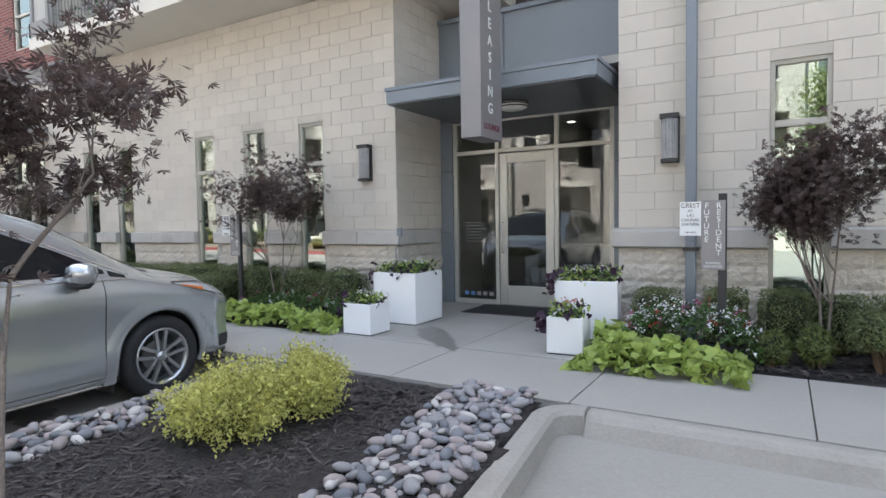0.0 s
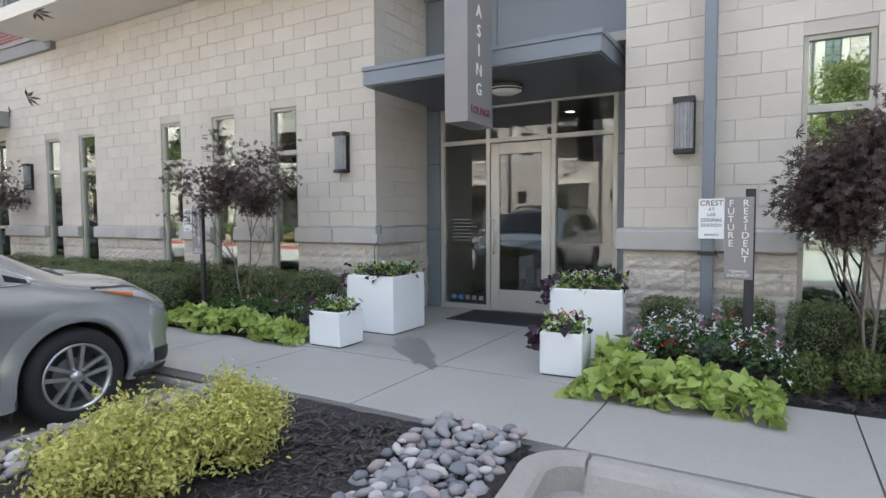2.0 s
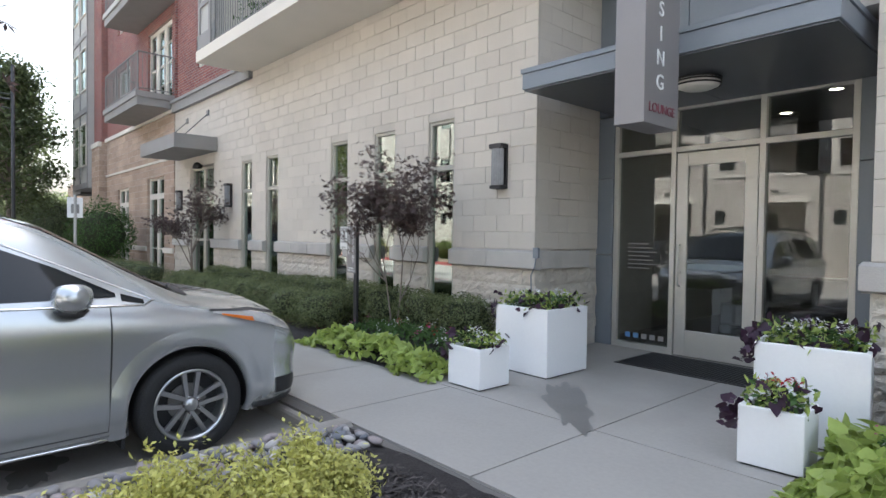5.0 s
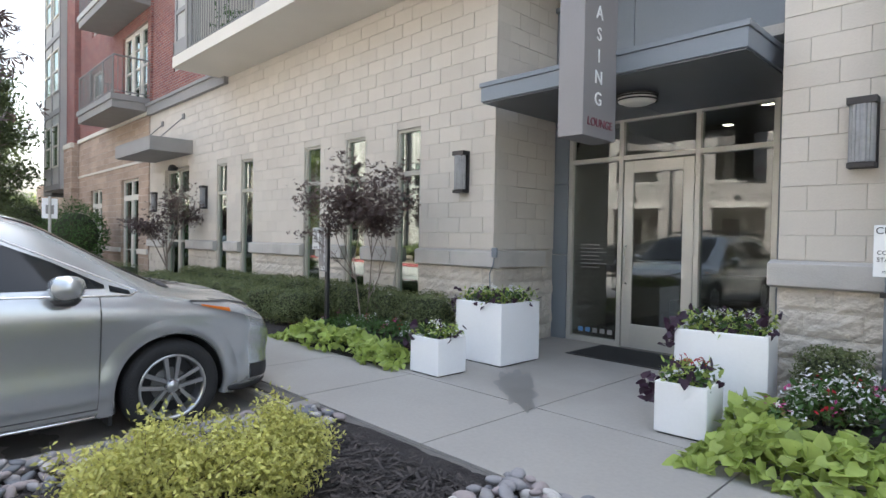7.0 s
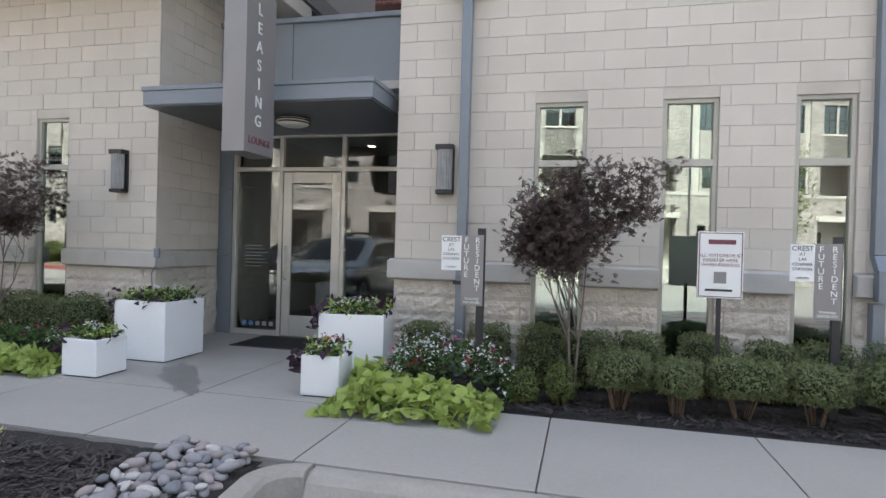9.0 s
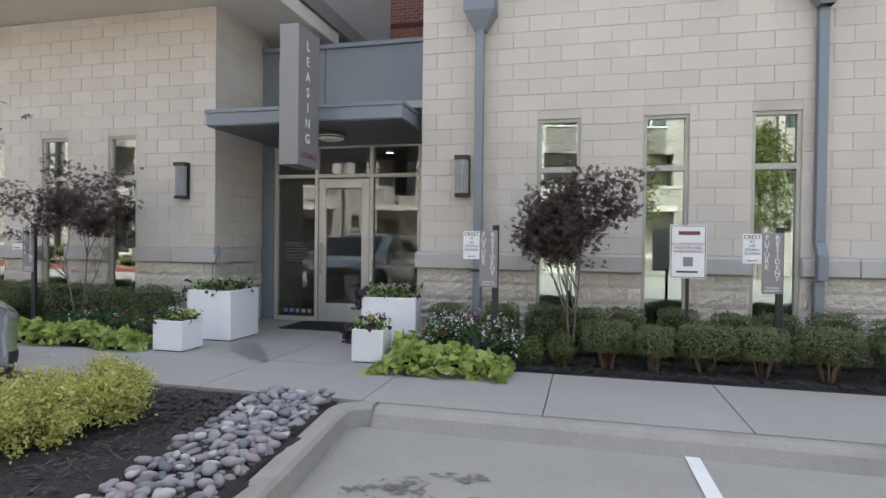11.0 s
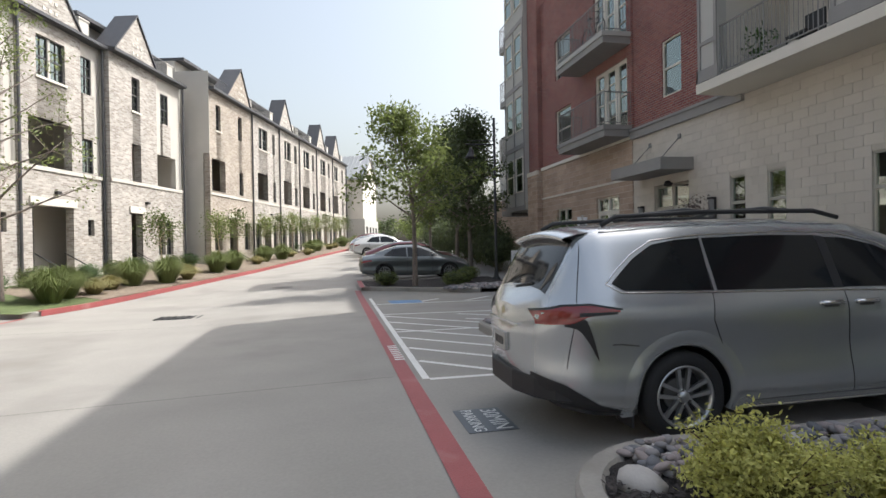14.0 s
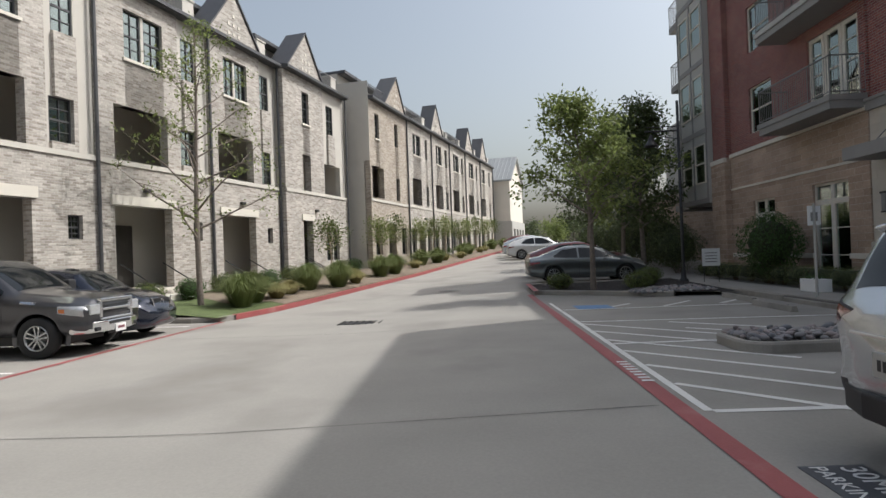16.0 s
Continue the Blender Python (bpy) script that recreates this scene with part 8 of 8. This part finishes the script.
# ---- stone blocks of the leasing building ----
def block_wall():
    CH, BL, g = 0.2035, 0.408, 0.004
    shared = {}
    far, far_rock = Shape(), Shape()
    r = random.Random(2)
    count = 0
    for wi, (a, b) in enumerate(BANDS):
        ops = openings(a, b)
        z, row = 0.135, 0
        zt = 4.96 if wi == 0 else 6.35
        while z < zt:
            h = CH
            if z < 1.13 and z + CH > 1.13:
                h = 1.13 - z
            if abs(z - 1.13) < 0.005:
                z = 1.375
            if z < 3.09 and z + h > 3.09 - 0.02 and z + h < 3.09 + 0.1:
                h = 3.09 - z
            h = min(h, zt - z)
            if h > 0.03:
                segs, cur = [], a
                for o in ops:
                    if o[2] < z + h - 0.02 and o[3] > z + 0.02:
                        segs.append((cur, o[0]))
                        cur = o[1]
                segs.append((cur, b))
                for p, q in segs:
                    x = math.floor((p - a) / BL) * BL + a - (BL / 2 if row % 2 else 0)
                    while x < q:
                        x0, x1 = max(x, p), min(x + BL, q)
                        x += BL
                        if x1 - x0 < 0.05:
                            continue
                        rock = z < 1.12
                        pr = r.uniform(0.0, 0.004) + (r.uniform(0.0, 0.02) if rock else 0)
                        near = (-5.9 < x0 and x1 < 1.6) and z < 3.4 and count < 300
                        key = (round(x1 - x0, 3), round(h, 3), rock)
                        y0 = WALL - pr
                        if near:
                            count += 1
                            if key not in shared:
                                shared[key] = stone(x1 - x0 - g, h - g, rock, 0.034).mesh("block", M["rock_block" if rock else "block"])
                            o = new("block", shared[key])
                            o.parent = walls[wi]
                            o.matrix_basis = pose(x0 + g / 2, y0, z + g / 2)
                        else:
                            st_ = stone(x1 - x0 - g, h - g, rock, 0.034)
                            t = far_rock if rock else far
                            i = len(t.v)
                            t.v += [(vx + x0 + g / 2, vy + y0, vz + z + g / 2) for vx, vy, vz in st_.v]
                            t.f += [tuple(i + k for k in f) for f in st_.f]
            z += h
            row += 1
    # the short return wall into the recess
    z, row = 0.135, 0
    while z < 4.9:
        h = CH if not (z < 1.13 < z + CH) else 1.13 - z
        if abs(z - 1.13) < 0.005:
            z = 1.375
        y = WALL + 0.036
        k = 0
        while y < 8.38:
            y1 = min(y + (BL if k or row % 2 else BL / 2), 8.38)
            st_ = stone(y1 - y - g, h - g, z < 1.12, 0.034)
            t = far_rock if z < 1.12 else far
            i = len(t.v)
            t.v += [(-4.458 - vy - 0.0, y + g / 2 + vx, z + g / 2 + vz) for vx, vy, vz in st_.v]
            t.f += [tuple(i + j for j in f) for f in st_.f]
            y = y1
            k += 1
        z += h
        row += 1
    tagged(far.ob("blocks", M["block_far"], walls[0]), kind="stuff")
    tagged(far_rock.ob("rock_blocks", M["rock_block"], walls[0]), kind="stuff")


def stone(w, h, rock, d):
    """One facing block: smooth with eased edges, or split-face with a rough front."""
    c = 0.0025
    s = Shape()
    if not rock:
        s.v = [(0, d, 0), (w, d, 0), (w, d, h), (0, d, h), (0, c, 0), (w, c, 0), (w, c, h), (0, c, h), (c, 0, c), (w - c, 0, c), (w - c, 0, h - c), (c, 0, h - c)]
        s.f = [(4 + k, 4 + (k + 1) % 4, 8 + (k + 1) % 4, 8 + k) for k in range(4)] + [(k, (k + 1) % 4, 4 + (k + 1) % 4, 4 + k) for k in range(4)] + [(8, 9, 10, 11)]
    else:
        n, m = 5, 4
        for j in range(m + 1):
            for i in range(n + 1):
                e = min(i, n - i, j, m - j)
                s.v.append((w * i / n, 0.012 if e == 0 else -0.004 - 0.014 * noise.noise(Vector((i * 1.7 + w * 9, j * 2.3, w * 31))) * 1.2, h * j / m))
        for j in range(m):
            for i in range(n):
                q = j * (n + 1) + i
                s.f.append((q, q + 1, q + n + 2, q + n + 1))
        k = len(s.v)
        s.v += [(0, d, 0), (w, d, 0), (w, d, h), (0, d, h)]
        co = (0, n, m * (n + 1) + n, m * (n + 1))
        s.f += [(k + i, k + (i + 1) % 4, co[(i + 1) % 4], co[i]) for i in range(4)]
    return s


block_wall()


# small things on the balconies
bp_ = thing("balcony_plant", pose(-11.2, 6.7, 5.21), "dark potted plant behind the balcony railing", "plant")
Shape().lathe([(0.0, 0.0), (0.10, 0.0), (0.14, 0.24), (0.12, 0.24), (0.0, 0.2)], 16).ob("pot", M["bronze"], bp_, smooth=True)
foliage("leaves", bp_, np.stack([rng.normal(0, 0.14, 160), rng.normal(0, 0.14, 160), rng.uniform(0.2, 0.85, 160)], 1), 0.12, L["green"], up=0.4)
bp2 = thing("balcony_chair", pose(-10.2, 6.9, 5.21), "dark metal balcony chair behind the railing", "chair")
Shape().box(-0.25, -0.25, 0.40, 0.25, 0.25, 0.44).ob("seat", M["black"], bp2, bevel=0.01)
Shape().box(-0.25, 0.22, 0.44, 0.25, 0.26, 0.9).ob("backrest", M["black"], bp2, bevel=0.01)
for x in (-0.23, 0.23):
    for y in (-0.23, 0.23):
        Shape().tube([(x, y, 0), (x, y, 0.4)], 0.015, 6).ob("leg", M["black"], bp2)
bike = thing("bicycle", pose(-18.6, 6.42, 8.32), "bicycle standing on the upper balcony", "bicycle")
for x in (-0.52, 0.52):
    Shape().tube([(x + 0.33 * math.cos(w), 0, 0.34 + 0.33 * math.sin(w)) for w in np.linspace(0, 2 * math.pi, 25)], 0.018, 6, False).ob("wheel", rubber, bike, smooth=True)
Shape().tube([(-0.52, 0, 0.34), (-0.1, 0, 0.32), (0.36, 0, 0.80), (-0.22, 0, 0.78), (-0.52, 0, 0.34)], 0.018, 6).tube([(0.52, 0, 0.34), (0.34, 0, 0.95)], 0.016, 6).tube([(-0.1, 0, 0.32), (-0.26, 0, 0.92)], 0.016, 6).ob("frame", M["rail"], bike)
Shape().tube([(0.34, -0.25, 0.98), (0.34, 0.25, 0.98)], 0.014, 6).ob("handlebar", M["black"], bike)
Shape().box(-0.38, -0.06, 0.92, -0.14, 0.06, 0.96).ob("saddle", M["black"], bike, bevel=0.01)
